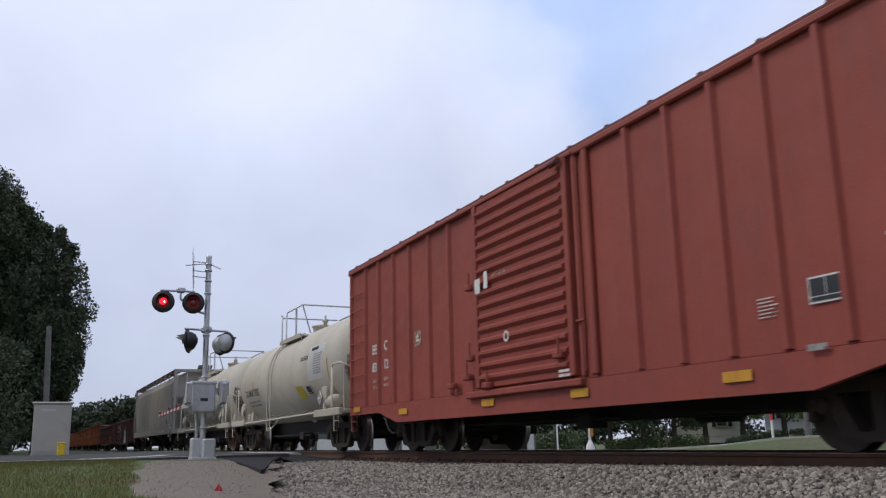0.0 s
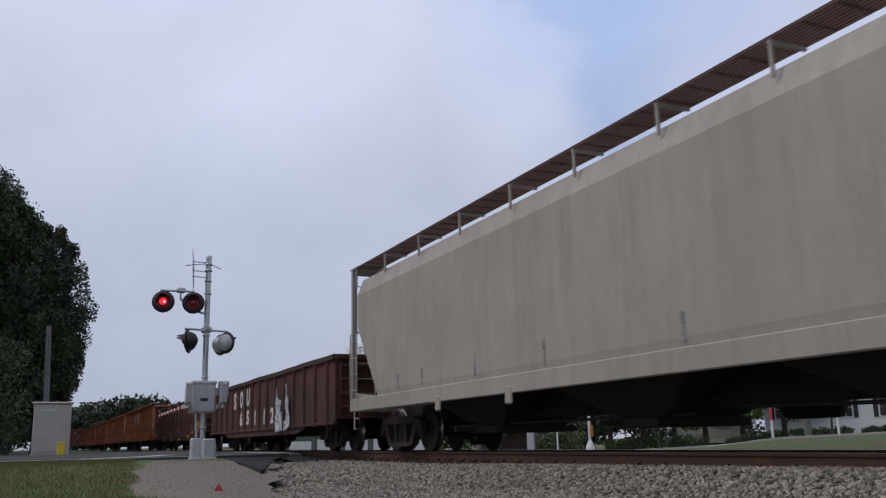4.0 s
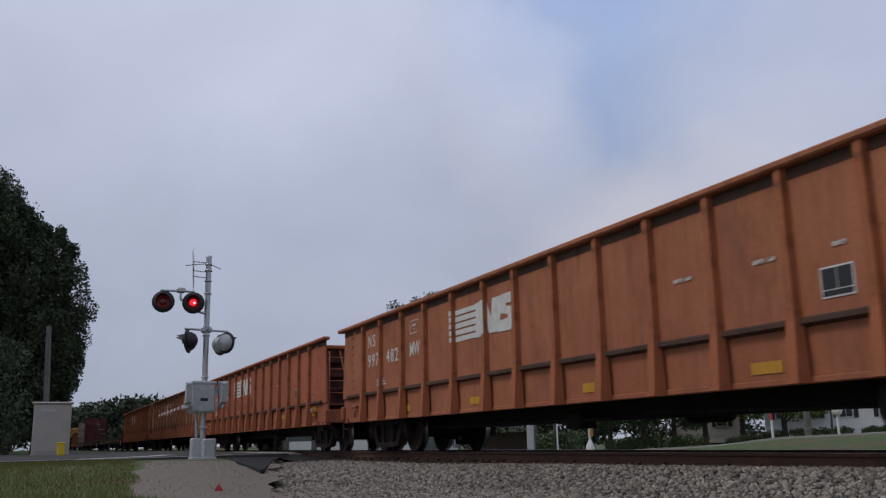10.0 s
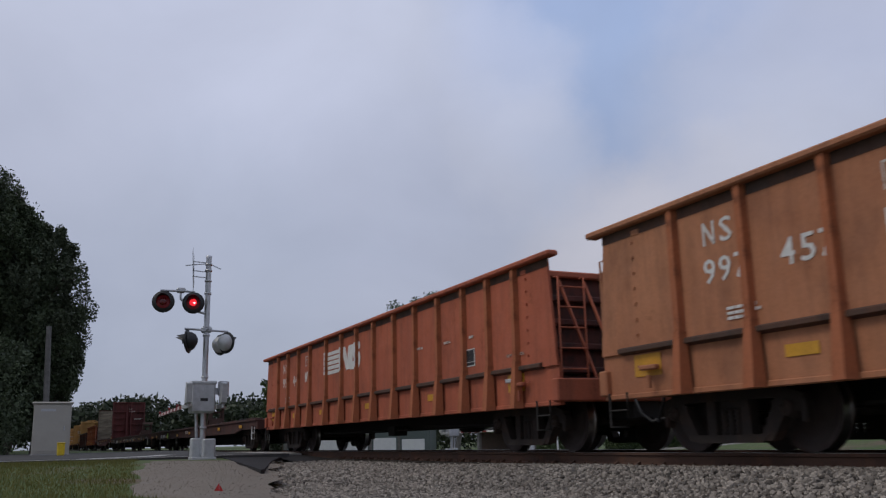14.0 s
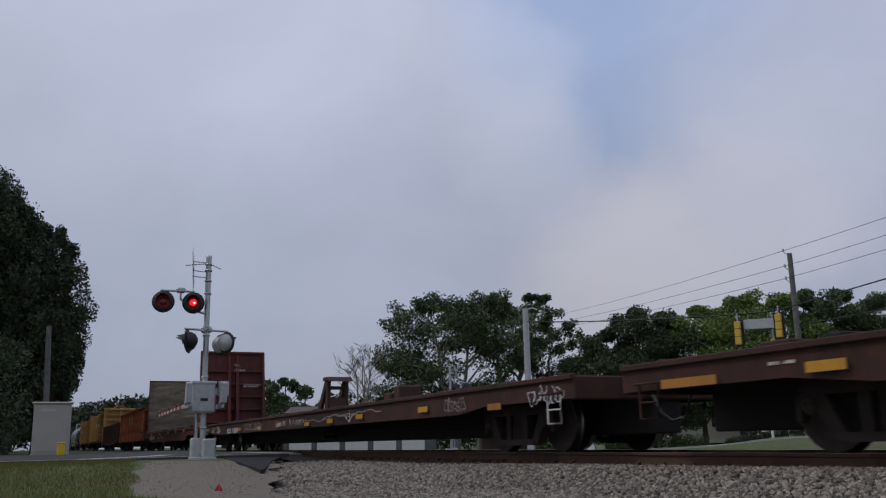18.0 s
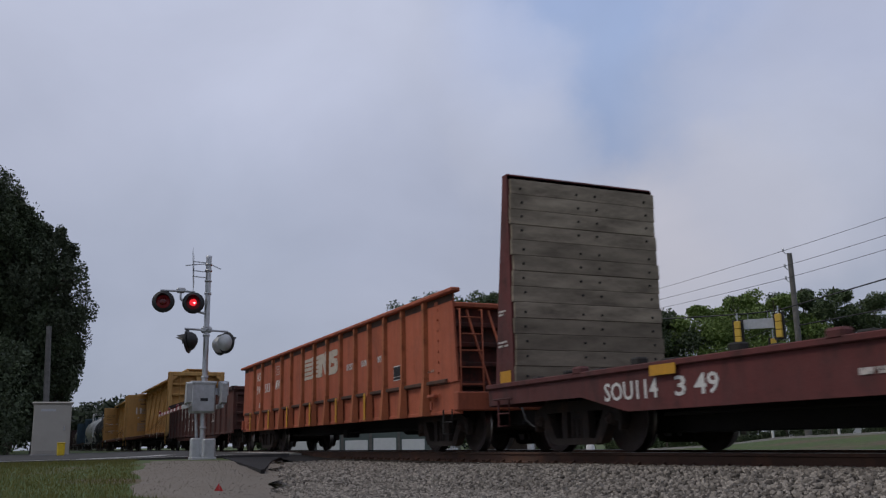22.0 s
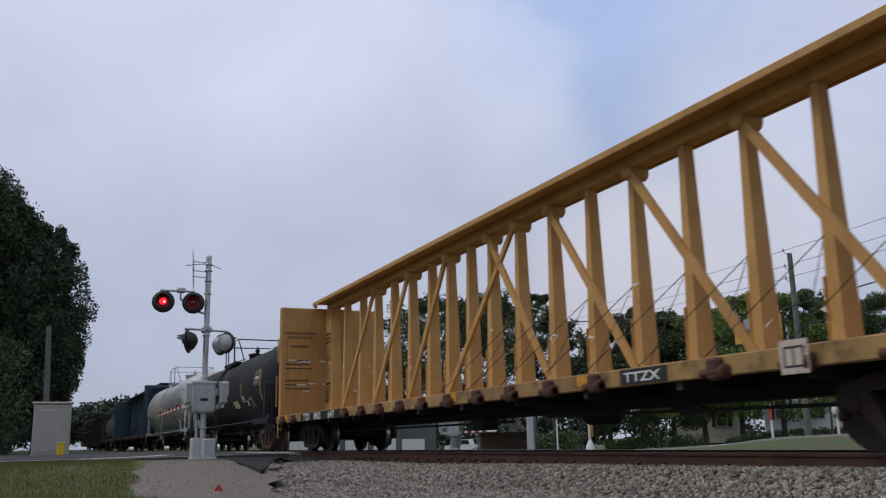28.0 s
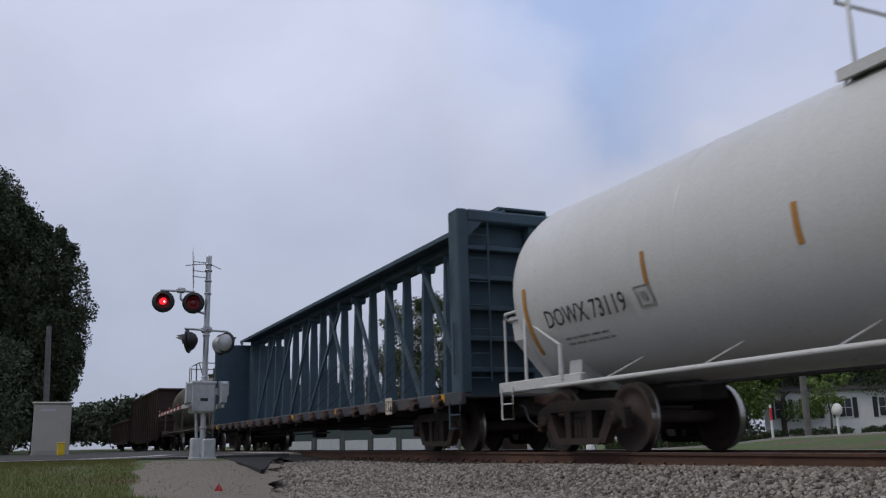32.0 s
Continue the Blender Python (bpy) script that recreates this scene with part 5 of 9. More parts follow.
def white_tank(s):
    r, zc = 1.50, 2.39
    car, skin = tank_car(s, 8.0, 8.3, r, zc, 6.75, M_TANKW, "clean white tank car with amber strips, rolling past", sill_only=True, platform=(-1.8, 0.8), ladder_x=-0.68, dome=0.48, dome_x=0.85, off=-0.3)
    tank_letters(car, "DOWX 73119", M_BLACKT, -6.82, 1.74, 0.37, skin, r, zc, 1.9, bold=0.006)
    on_tank(car, "small_print", bars(2, 1.3, 0.18, 0.4, 41), M_GREYT, -6.6, 1.46, skin, r, zc)
    on_tank(car, "card_frame", Geo().box(0, 0.3, -0.004, 0, 0, 0.03).box(0, 0.3, -0.004, 0, 0.25, 0.28).box(0, 0.03, -0.004, 0, 0.03, 0.25).box(0.27, 0.3, -0.004, 0, 0.03, 0.25).box(0.10, 0.2, -0.004, 0, 0.08, 0.2), M_GREYT, -4.72, 1.74, skin, r, zc)
    on_tank(car, "yellow_panel", flat_panel(0.62, 0.40), M_YSIGN, 3.12, 1.52, skin, r, zc, "yellow warning panel")
    on_tank(car, "panel_print", bars(3, 0.46, 0.26, 0.45, 43), M_AMBER, 3.19, 1.58, lambda z: skin(z) + 0.01, r, zc)
    on_tank(car, "small_print", bars(3, 0.9, 0.22, 0.45, 44), M_GREYT, 3.25, 1.28, skin, r, zc)
    on_tank(car, "small_print", bars(2, 0.35, 0.14, 0.5, 45), M_GREYT, 5.85, 1.62, skin, r, zc)
    on_tank(car, "small_print", bars(2, 0.3, 0.10, 0.5, 46), M_GREYT, 1.7, 2.95, skin, r, zc)
    pan = on_tank(car, "stencil_backing", flat_panel(0.52, 0.26), M_PLATE, 5.05, 1.30, skin, r, zc)
    data_plate(pan, 0.04, 0.03, -0.008, 0.44, 0.20)
    curved_bars(car, 5.55, 0.95, -14, 8, 8, r, zc, M_GREYT, 47)
    for x, a0, a1 in ((-4.5, -16, 0), (-2.1, -16, 0), (1.1, -14, 4), (4.05, -16, 0)):
        bent_strip(car, x, 0.075, a0, a1, r, zc, M_AMBER)
    bent_strip(car, 7.0, 0.10, -34, 4, r, zc, M_AMBER, -0.08)
    bent_strip(car, -7.45, 0.10, -40, 0, r, zc, M_AMBER, 0.06)
    hazard_diamond(car, 6.38, -1.52, 1.40, 0.24, M_RED, M_WHITE)
    # half-height shields before the tank heads, narrowing towards the sill, with gussets and a brace
    for sx in (-1, 1):
        xo = sx * 8.02
        sh = part("head_shield", Geo().prism([(-1.34, 2.02), (-1.30, 1.70), (-0.70, 1.02), (0.70, 1.02), (1.30, 1.70), (1.34, 2.02)], "x", sx * 7.74, xo), M_TANKW, car, "white steel half-shield over the tank head")
        part("shield_rim", Geo().box(sx * 7.66, xo + sx * 0.04, -1.38, 1.38, 2.0, 2.07, 0.015), M_TANKW, sh)
        for y in (-0.72, 0.68):
            part("shield_web", Geo().prism([(sx * 6.75, 1.0), (sx * 8.02, 1.0), (sx * 8.02, 1.20), (sx * 7.70, 1.55), (sx * 7.2, 1.50)], "y", y, y + 0.04), M_TANKW, sh)
        part("placard_arm", Geo().tube([(sx * 6.45, -1.46, 1.0), (sx * 6.45, -1.46, 1.48)], 0.04, 8), M_TANKW, sh)
        part("shield_brace", Geo().tube([(sx * 6.45, -1.44, 1.45), (sx * 7.72, -1.34, 2.02)], 0.02, 8), M_TANKW, sh)
        if sx > 0:
            pl = part("placard", Geo().box(0.002, 0.014, -0.13, 0.13, -0.13, 0.13), M_RED, sh, "diamond hazard placard", Matrix.Translation((xo, -0.1, 1.55)) @ Matrix.Rotation(radians(45), 4, "X"))
            part("placard_field", Geo().box(0.015, 0.017, -0.08, 0.08, -0.08, 0.08), M_WHITE, pl)
            part("small_print", bars(5, 0.4, 0.4, 0.4, 48), M_GREYT, sh, at=pose(xo + 0.006, 0.25, 1.55, 0, 0, 90))
            write(car, "lettering", "DOWX 73119", M_BLACKT, 7.72, -0.42, 2.62, 0.20, 0.85, bold=0.004, turn_z=90)
            part("small_print", bars(3, 0.66, 0.36, 0.4, 49), M_GREYT, car, at=pose(7.72, -0.3, 2.18, 0, 0, 90))
    return car


def drab_tank(s):
    r, zc = 1.22, 2.25
    car, skin = tank_car(s, 6.2, 7.0, r, zc, 5.6, M_TANKO, "drab olive-brown tank car, rolling past far off", platform=(-1.4, 1.4), name="tank_car")
    g = Geo()
    g.tube([(1.9 + 0.55 * math.cos(a), 0, zc + r - 0.1 + 0.62 * math.sin(a)) for a in (math.pi * i / 8 for i in range(9))], 0.07, 8)
    part("top_hoop", g, M_TANKO, car)
    return car


# ---- covered hopper ----
def covered_hopper(s):
    car = car_at("covered_hopper", "plain grey covered hopper car with roof walkways, rolling past", "hopper car", s)
    hl, w = 9.45, HALF_W
    running_gear(car, s, hl, 7.75, (0.55, 1.0))
    g = Geo()
    # body: bulging sides, sloping end sheets
    lo, hi = 1.15, 3.82
    xs = hl - 0.45
    sec = [(-w + 0.015, lo), (-w, lo + 0.12), (-w, hi - 0.35), (-w + 0.14, hi), (-0.7, hi + 0.28), (0.7, hi + 0.28), (w - 0.14, hi), (w, hi - 0.35), (w, lo + 0.12), (w - 0.015, lo)]
    v, f = [], []
    for x, cut in ((-xs, 1), (-xs + 1.25, 0), (xs - 1.25, 0), (xs, 1)):
        v += [(x, y, (z if not cut else max(z, 2.75))) for y, z in sec]
    n = len(sec)
    for k in range(3):
        f += [(k * n + i, k * n + (i + 1) % n, (k + 1) * n + (i + 1) % n, (k + 1) * n + i) for i in range(n)]
    f += [tuple(range(n))[::-1], tuple(3 * n + i for i in range(n))]
    g.put(v, [q[::-1] for q in f])
    part("body", g, M_HOP, car)
    # side sill plate
    part("side_sill", Geo().box(-hl, hl, -w - 0.03, -w + 0.05, 0.88, 1.16, 0.015).box(-hl, hl, w - 0.05, w + 0.03, 0.88, 1.16, 0.015).box(-hl, -hl + 0.12, -w, w, 0.88, 1.16, 0.015).box(hl - 0.12, hl, -w, w, 0.88, 1.16, 0.015), M_HOP, car)
    for i in range(3):
        x = -4.4 + 4.4 * i
        g = Geo()
        v = [(x + a, b, 1.2) for a, b in ((-2.1, -1.4), (2.1, -1.4), (2.1, 1.4), (-2.1, 1.4))] + [(x + a, b, 0.42) for a, b in ((-0.4, -0.6), (0.4, -0.6), (0.4, 0.6), (-0.4, 0.6))]
        g.put(v, [(0, 1, 5, 4), (1, 2, 6, 5), (2, 3, 7, 6), (3, 0, 4, 7), (4, 5, 6, 7)])
        g.box(x - 0.5, x + 0.5, -0.8, 0.8, 0.32, 0.44, 0.02).tube([(x - 0.1, -0.9, 0.38), (x - 0.1, -1.3, 0.40)], 0.04, 8)
        part("discharge_hopper", g, M_UNDER, car, "dirty sloping discharge hopper")
    # end posts, slope sheets and ladders
    for sx in (-1, 1):
        g = Geo()
        for y in (-w + 0.06, w - 0.06):
            g.box(sx * (hl - 0.10), sx * hl, y - 0.06, y + 0.06, 1.1, 4.12, 0.015)
            g.prism([(sx * (hl - 1.45), 1.16), (sx * (hl - 0.15), 1.16), (sx * (hl - 0.15), 1.3)], "y", y - 0.02, y + 0.02)
        g.box(sx * (hl - 0.08), sx * hl, -w, w, 4.0, 4.12, 0.01)
        part("end_post", g, M_HOP, car)
        g = Geo().put([(sx * (hl - 0.42), -1.45, 2.78), (sx * (hl - 0.42), 1.45, 2.78), (sx * (hl - 3.0), 1.45, 1.0), (sx * (hl - 3.0), -1.45, 1.0)], [(0, 1, 2, 3), (3, 2, 1, 0)])
        part("slope_sheet", g, M_HOP, car)
        end_ladder(car, -w + 0.15, -w + 0.62, 1.1, 3.95, sx * hl, sx, M_HOP, 8, 0.10)
        ladder(car, sx * (hl - 0.12) - (0.42 if sx > 0 else 0), sx * (hl - 0.12) + (0.42 if sx < 0 else 0), 1.16, 2.6, -w, M_HOP, 4, 0.06)
        stirrup(car, sx * (hl - 0.45), -w - 0.01, 0.90, M_HOP, 0.34, 0.40)
        part("end_box", Geo().box(sx * hl, sx * (hl + 0.10), -0.35, 0.05, 3.3, 3.75, 0.03).box(sx * hl, sx * (hl + 0.2), -0.36, 0.06, 3.26, 3.32, 0.01), M_HOP, car)
        g = Geo().tube([(sx * (hl - 1.0), -0.5, 2.1), (sx * (hl - 0.2), -0.5, 1.2)], 0.05, 8).tube([(sx * (hl - 1.0), 0.5, 2.1), (sx * (hl - 0.2), 0.5, 1.2)], 0.05, 8)
        part("brake_gear", g, M_UNDER, car)
    # roof walkways: thin grating bars on brackets
    g = Geo()
    for y0, y1 in ((-w + 0.02, -w + 0.52), (w - 0.52, w - 0.02)):
        for k in range(9):
            y = y0 + (y1 - y0) * k / 8
            g.box(-hl, hl, y - 0.008, y + 0.008, 4.10, 4.14)
        for i in range(44):
            x = -hl + (i + 0.5) * 2 * hl / 44
            g.box(x - 0.012, x + 0.012, y0, y1, 4.1, 4.13)
    part("roof_walkway", g, paint("rusty_grating", (0.11, 0.06, 0.05), rough=0.8), car, "dark rusty steel grating walkway")
    g = Geo()
    for i in range(11):
        x = -hl + 0.3 + i * (2 * hl - 0.6) / 10
        for sy in (-1, 1):
            g.box(x - 0.018, x + 0.018, sy * (w - 0.05), sy * (w - 0.015), 3.7, 4.1)
            g.box(x - 0.02, x + 0.02, sy * (w - 0.52), sy * (w - 0.01), 4.06, 4.1)
    part("walkway_bracket", g, M_HOP, car)
    g = Geo()
    for sx in (-1, 1):
        for k in range(7):
            y = -1.5 + 0.5 * k
            g.box(sx * (hl - 0.5), sx * (hl + 0.06), y - 0.02, y + 0.02, 4.12, 4.15)
        for k in range(8):
            x = hl - 0.5 + k * 0.08
            g.box(sx * x, sx * (x + 0.015), -w, w, 4.12, 4.15)
        g.prism([(sx * (hl - 0.35), 4.15), (sx * (hl - 0.3), 4.36), (sx * (hl + 0.1), 4.36), (sx * (hl + 0.05), 4.32)], "y", -0.35, 0.35)
    part("end_walkway", g, M_HOP, car)
    for i in range(4):
        part("roof_hatch", Geo().box(-7.4 + 4.0 * i, -4.4 + 4.0 * i, -0.4, 0.4, 4.09, 4.2, 0.03), M_HOP, car)
    y = -w - 0.012
    data_plate(car, 7.1, 1.40, -w - 0.004, 0.40, 0.28)
    side_bars(car, 6.75, 1.45, 0.12, 0.10, 2, y, M_BLACKT, 51)
    side_bars(car, 6.05, 0.98, 0.34, 0.12, 1, -w - 0.035, M_WHITE, 52)
    for x, h in ((-6.6, 0.3), (-5.4, 0.32), (-3.2, 0.36), (-1.0, 0.36), (2.0, 0.34), (4.9, 0.34)):
        m = M_AMBER if x > 3 else M_GREYT
        patch(car, "reflector", x, x + 0.07, 1.22, 1.22 + h, -w - 0.004, m)
    patch(car, "reflector", 8.02, 8.12, 1.16, 2.0, -w - 0.006, M_AMBER, "tall amber reflective strip")
    write(car, "lettering", "ECQX", M_BLACKT, xs + 0.006, -0.35, 3.16, 0.17, 0.40, bold=0.01, turn_z=90)
    part("small_print", bars(1, 0.56, 0.13, 0.9, 53), M_BLACKT, car, at=pose(xs + 0.006, -0.42, 2.94, 0, 0, 90))
    part("lifting_eye", Geo().box(8.22, 8.38, -w - 0.06, -w - 0.03, 0.80, 1.55, 0.03), M_HOP, car, "grey jacking plate with a slotted eye")
    for x in (-4.6, -2.0, 8.3):
        part("jack_pad", Geo().box(x - 0.1, x + 0.1, -w - 0.05, -w, 0.72, 1.0 if x < 8 else 1.5, 0.03), M_HOP, car)
    return car


# ---- mill gondolas ----
def mill_gondola(s, mat, label, seed=1, hl=8.1, top=2.27, name="gondola", first_post=None, post_step=1.03):
    car = car_at(name, label, "gondola", s, "gondolas in the train")
    w = HALF_W
    running_gear(car, s, hl, hl - 1.75, (0.45, 0.98))
    z0 = 0.68
    for sy in (-1, 1):
        y0, y1 = (-w, -w + 0.05) if sy < 0 else (w - 0.05, w)
        part("side_sheet", Geo().prism([(-hl, z0), (-hl + 2.2, z0), (-hl + 3.4, 0.48), (hl - 3.4, 0.48), (hl - 2.2, z0), (hl, z0), (hl, top), (-hl, top)], "y", y0, y1), mat, car)
    part("floor", Geo().box(-hl + 0.03, hl - 0.03, -w + 0.05, w - 0.05, 0.98, 1.06), M_LOAD, car)
    for sx in (-1, 1):
        g = Geo()
        g.box(sx * (hl - 0.05), sx * hl, -w + 0.05, w - 0.05, z0 + 0.1, top)
        for k in range(4):
            z = z0 + 0.3 + k * 0.33
            g.box(sx * hl, sx * (hl + 0.09), -w + 0.1, w - 0.1, z, z + 0.10, 0.03)
        g.box(sx * (hl - 0.02), sx * (hl + 0.12), -w, w, top - 0.1, top + 0.03, 0.02)
        part("end_sheet", g, mat, car, "ribbed steel end")
    # top chord, knocked uneven
    rnd = random.Random(seed)
    n = 30
    for sy in (-1, 1):
        g = Geo()
        zz = [top + rnd.uniform(-0.008, 0.014) for _ in range(n + 1)]
        yy = [sy * (w + 0.03) + rnd.uniform(-0.007, 0.007) for _ in range(n + 1)]
        v = []
        for i in range(n + 1):
            x = -hl - 0.04 + (2 * hl + 0.08) * i / n
            a, b = yy[i] + sy * 0.04, yy[i] - sy * 0.14
            v += [(x, a, zz[i] - 0.09), (x, a, zz[i] + 0.03), (x, b, zz[i] + 0.04), (x, b, zz[i] - 0.09)]
        f = [(4 * i + k, 4 * i + (k + 1) % 4, 4 * i + 4 + (k + 1) % 4, 4 * i + 4 + k) for i in range(n) for k in range(4)]
        f += [(0, 1, 2, 3), (4 * n + 3, 4 * n + 2, 4 * n + 1, 4 * n)]
        g.put(v, f if sy > 0 else [q[::-1] for q in f])
        part("top_chord", g, M_DARK, car, "dented grimy top rail")
    post = Geo().prism([(-0.08, -w), (-0.045, -w - 0.068), (0.045, -w - 0.068), (0.08, -w)], "z", z0 - 0.06, top - 0.07).mesh("side_post", mat)
    k = int((2 * hl - 0.6) / min(1.06, post_step + 0.03))
    for i in range(k + 1):
        x = -hl + 0.3 + i * (2 * hl - 0.6) / k if first_post is None else first_post + post_step * i
        if x > hl - 0.2:
            continue
        part("side_post", post, None, car, at=(x, 0, 0))
        part("side_post", post, None, car, at=pose(x, 0, 0, 0, 0, 180))
    g = Geo()
    for sy in (-1, 1):
        g.box(-hl, hl, sy * w - 0.05, sy * w + 0.05, z0 - 0.04, z0 + 0.03, 0.01)
    part("side_sill", g, mat, car)
    # a low heap of scrap behind the rim
    g = Geo()
    n = 26
    v = []
    for i in range(n + 1):
        x = -hl + 0.3 + (2 * hl - 0.6) * i / n
        for j in range(5):
            y = -w + 0.1 + (2 * w - 0.2) * j / 4
            v.append((x, y, top - 0.35 + rnd.uniform(-0.1, 0.2) + 0.15 * (1 - abs(j - 2) / 2)))
    g.put(v, [(5 * i + j, 5 * i + 5 + j, 5 * i + 6 + j, 5 * i + 1 + j) for i in range(n) for j in range(4)])
    part("load", g, M_LOAD, car, "dark uneven load below the rim")
    for sx in (-1, 1):
        end_ladder(car, -w + 0.1, -w + 0.5, 0.9, 2.05, sx * (hl + 0.02), sx, mat, 4)
        stirrup(car, sx * (hl - 0.35), -w - 0.03, z0, mat)
    part("brake_wheel", Geo().turn([(-0.02, 0.20), (0.0, 0.22), (0.02, 0.20), (0.0, 0.18), (-0.02, 0.20)], "x", 20, (hl + 0.26, -0.5, top - 0.25)).tube([(hl + 0.1, -0.5, top - 0.25), (hl + 0.28, -0.5, top - 0.25)], 0.03, 6).box(hl + 0.25, hl + 0.27, -0.515, -0.485, top - 0.44, top - 0.06).box(hl + 0.25, hl + 0.27, -0.69, -0.31, top - 0.265, top - 0.235), M_UNDER, car)
    return car


def sou_65112(s):
    car = mill_gondola(s, M_SOU, "rusty brown mill gondola with white lettering and graffiti, rolling past", seed=2, first_post=-6.87)
    y = -HALF_W - 0.006
    for tx, x, z, wd in (("S", -3.76, 1.48, 0.46), ("O", -2.69, 1.49, 0.46), ("U", -1.66, 1.52, 0.48), ("6", -2.63, 0.88, 0.38), ("5", -1.61, 0.90, 0.40), ("1", -0.50, 0.86, 0.13), ("1", 0.76, 0.86, 0.13), ("2", 1.74, 0.86, 0.42)):
        write(car, "lettering", tx, M_WHITE, x, y, z, 0.74 if z > 1.2 else 0.60, wd, bold=0.045)
    # two tall sprayed figures: chalky fill with pale blue outlines
    fill_a = [(2.66, 0.58), (3.42, 0.62), (3.34, 1.10), (3.10, 1.12), (3.30, 1.42), (2.98, 1.46), (2.80, 1.60), (2.68, 1.42), (2.74, 1.22), (2.62, 1.02)]
    fill_b = [(3.62, 0.58), (4.20, 0.70), (4.26, 0.88), (4.08, 1.16), (4.10, 1.42), (3.92, 1.54), (3.76, 1.44), (3.74, 1.26), (3.92, 1.06), (3.84, 0.86), (3.64, 0.82)]
    for fill in (fill_a, fill_b):
        part("graffiti", Geo().prism(fill, "y", y - 0.074, y - 0.070), M_CHALK, car, "patchy white sprayed fill")
        strokes(car, (fill + fill[:1],), y - 0.075, M_GRAFB, 0.022)
    strokes(car, ([(2.80, 1.60), (2.74, 1.82), (2.68, 1.50), (2.62, 1.28), (2.78, 1.20), (2.84, 1.32), (2.76, 1.38)], [(2.92, 1.42), (3.06, 1.10), (2.84, 0.96), (2.76, 1.12)], [(3.80, 1.50), (3.84, 1.76), (3.74, 1.86), (3.90, 1.80), (3.94, 1.54)], [(3.98, 1.40), (3.84, 1.36), (3.82, 1.22), (3.96, 1.20), (4.0, 1.38)]), y - 0.076, M_GRAFB, 0.02)
    patch(car, "black_smear", 1.02, 1.22, 0.68, 0.74, y, M_PLATE)
    side_bars(car, -6.1, 0.8, 0.4, 0.10, 1, y, M_WASH, 61)
    patch(car, "red_dot", -3.62, -3.56, 0.98, 1.03, y, M_RED)


def sou_66724(s):
    car = mill_gondola(s, M_SOU2, "oxide red mill gondola with flaking white lettering, rolling past", seed=3, first_post=-7.38, post_step=0.885)
    y = -HALF_W - 0.006
    # eight worn marks, each a pair of flaking uprights
    for i, x in enumerate((-2.80, -1.88, -0.96, -0.10, 0.80, 1.70, 2.60, 3.46)):
        g = Geo().box(x, x + 0.11, y - 0.003, y, 1.47 + 0.05 * (i % 3), 1.96).box(x + 0.30, x + 0.41, y - 0.003, y, 1.46, 1.94 - 0.06 * (i % 2))
        g.box(x + 0.05, x + 0.36, y - 0.0035, y, 1.86 - 0.2 * (i % 2), 1.94 - 0.2 * (i % 2))
        part("worn_mark", g, M_WASH, car, "ghost of worn lettering")
    for tx, x, z, wd in (("6", -1.77, 0.66, 0.34), ("6", -0.88, 0.66, 0.36), ("7", 0.10, 0.66, 0.34), ("2", 0.88, 0.67, 0.40), ("4", 1.82, 0.70, 0.42)):
        write(car, "lettering", tx, M_WHITE if tx in "24" else M_WASH, x, y, z, 0.54, wd, bold=0.028)
    strokes(car, ([(1.0, 0.66), (1.02, 0.50)], [(0.92, 0.58), (1.02, 0.49), (1.12, 0.58)]), y, M_WHITE2, 0.014)
    for x, z, wd in ((-6.95, 0.82, 0.30), (-3.52, 0.53, 0.34), (-0.98, 0.52, 0.46), (1.75, 0.53, 0.48), (4.32, 0.60, 0.44), (7.0, 0.82, 0.44)):
        patch(car, "reflector", x, x + wd, z, z + 0.10, -HALF_W - 0.075, M_REFL, "yellow reflective strip")
    patch(car, "reflector", 7.15, 7.55, 0.98, 1.26, -HALF_W - 0.09, M_REFL)
    patch(car, "dark_square", 5.14, 5.50, 0.84, 1.18, y, M_PLATE)
    part("square_frame", Geo().box(5.12, 5.14, y - 0.006, y, 0.82, 1.20).box(5.50, 5.52, y - 0.006, y, 0.82, 1.20).box(5.12, 5.52, y - 0.006, y, 0.81, 0.84), M_WHITE2, car)
    strokes(car, ([(-6.98, 1.58), (-7.12, 1.72), (-6.96, 1.86), (-6.82, 1.80), (-6.62, 1.90), (-6.58, 1.70), (-6.74, 1.62), (-6.98, 1.58)], [(-6.82, 1.60), (-6.80, 1.30), (-6.76, 1.12)]), y - 0.002, M_GRAFW, 0.016)


def sou_65727(s):
    car = mill_gondola(s, M_SOU, "dark brown mill gondola with white block lettering, rolling past", seed=5, hl=8.25, first_post=-7.33)
    y = -HALF_W - 0.006
    for tx, x, z in (("S", -4.12, 1.46), ("O", -3.07, 1.47), ("U", -2.03, 1.47), ("6", -3.02, 0.88), ("5", -1.99, 0.90), ("7", -0.97, 0.92), ("2", 0.05, 0.94), ("7", 1.08, 0.96)):
        write(car, "lettering", tx, M_WHITE, x + 0.28, y, z, 0.84 if z > 1.2 else 0.66, 0.5, bold=0.055)
    part("stencil_frame", Geo().box(4.0, 4.05, y - 0.004, y, 1.15, 1.65).box(4.6, 4.65, y - 0.004, y, 1.15, 1.65).box(4.0, 4.65, y - 0.004, y, 1.15, 1.2).box(4.0, 4.65, y - 0.004, y, 1.6, 1.65).box(4.3, 4.34, y - 0.004, y, 1.2, 1.6), M_WHITE2, car)


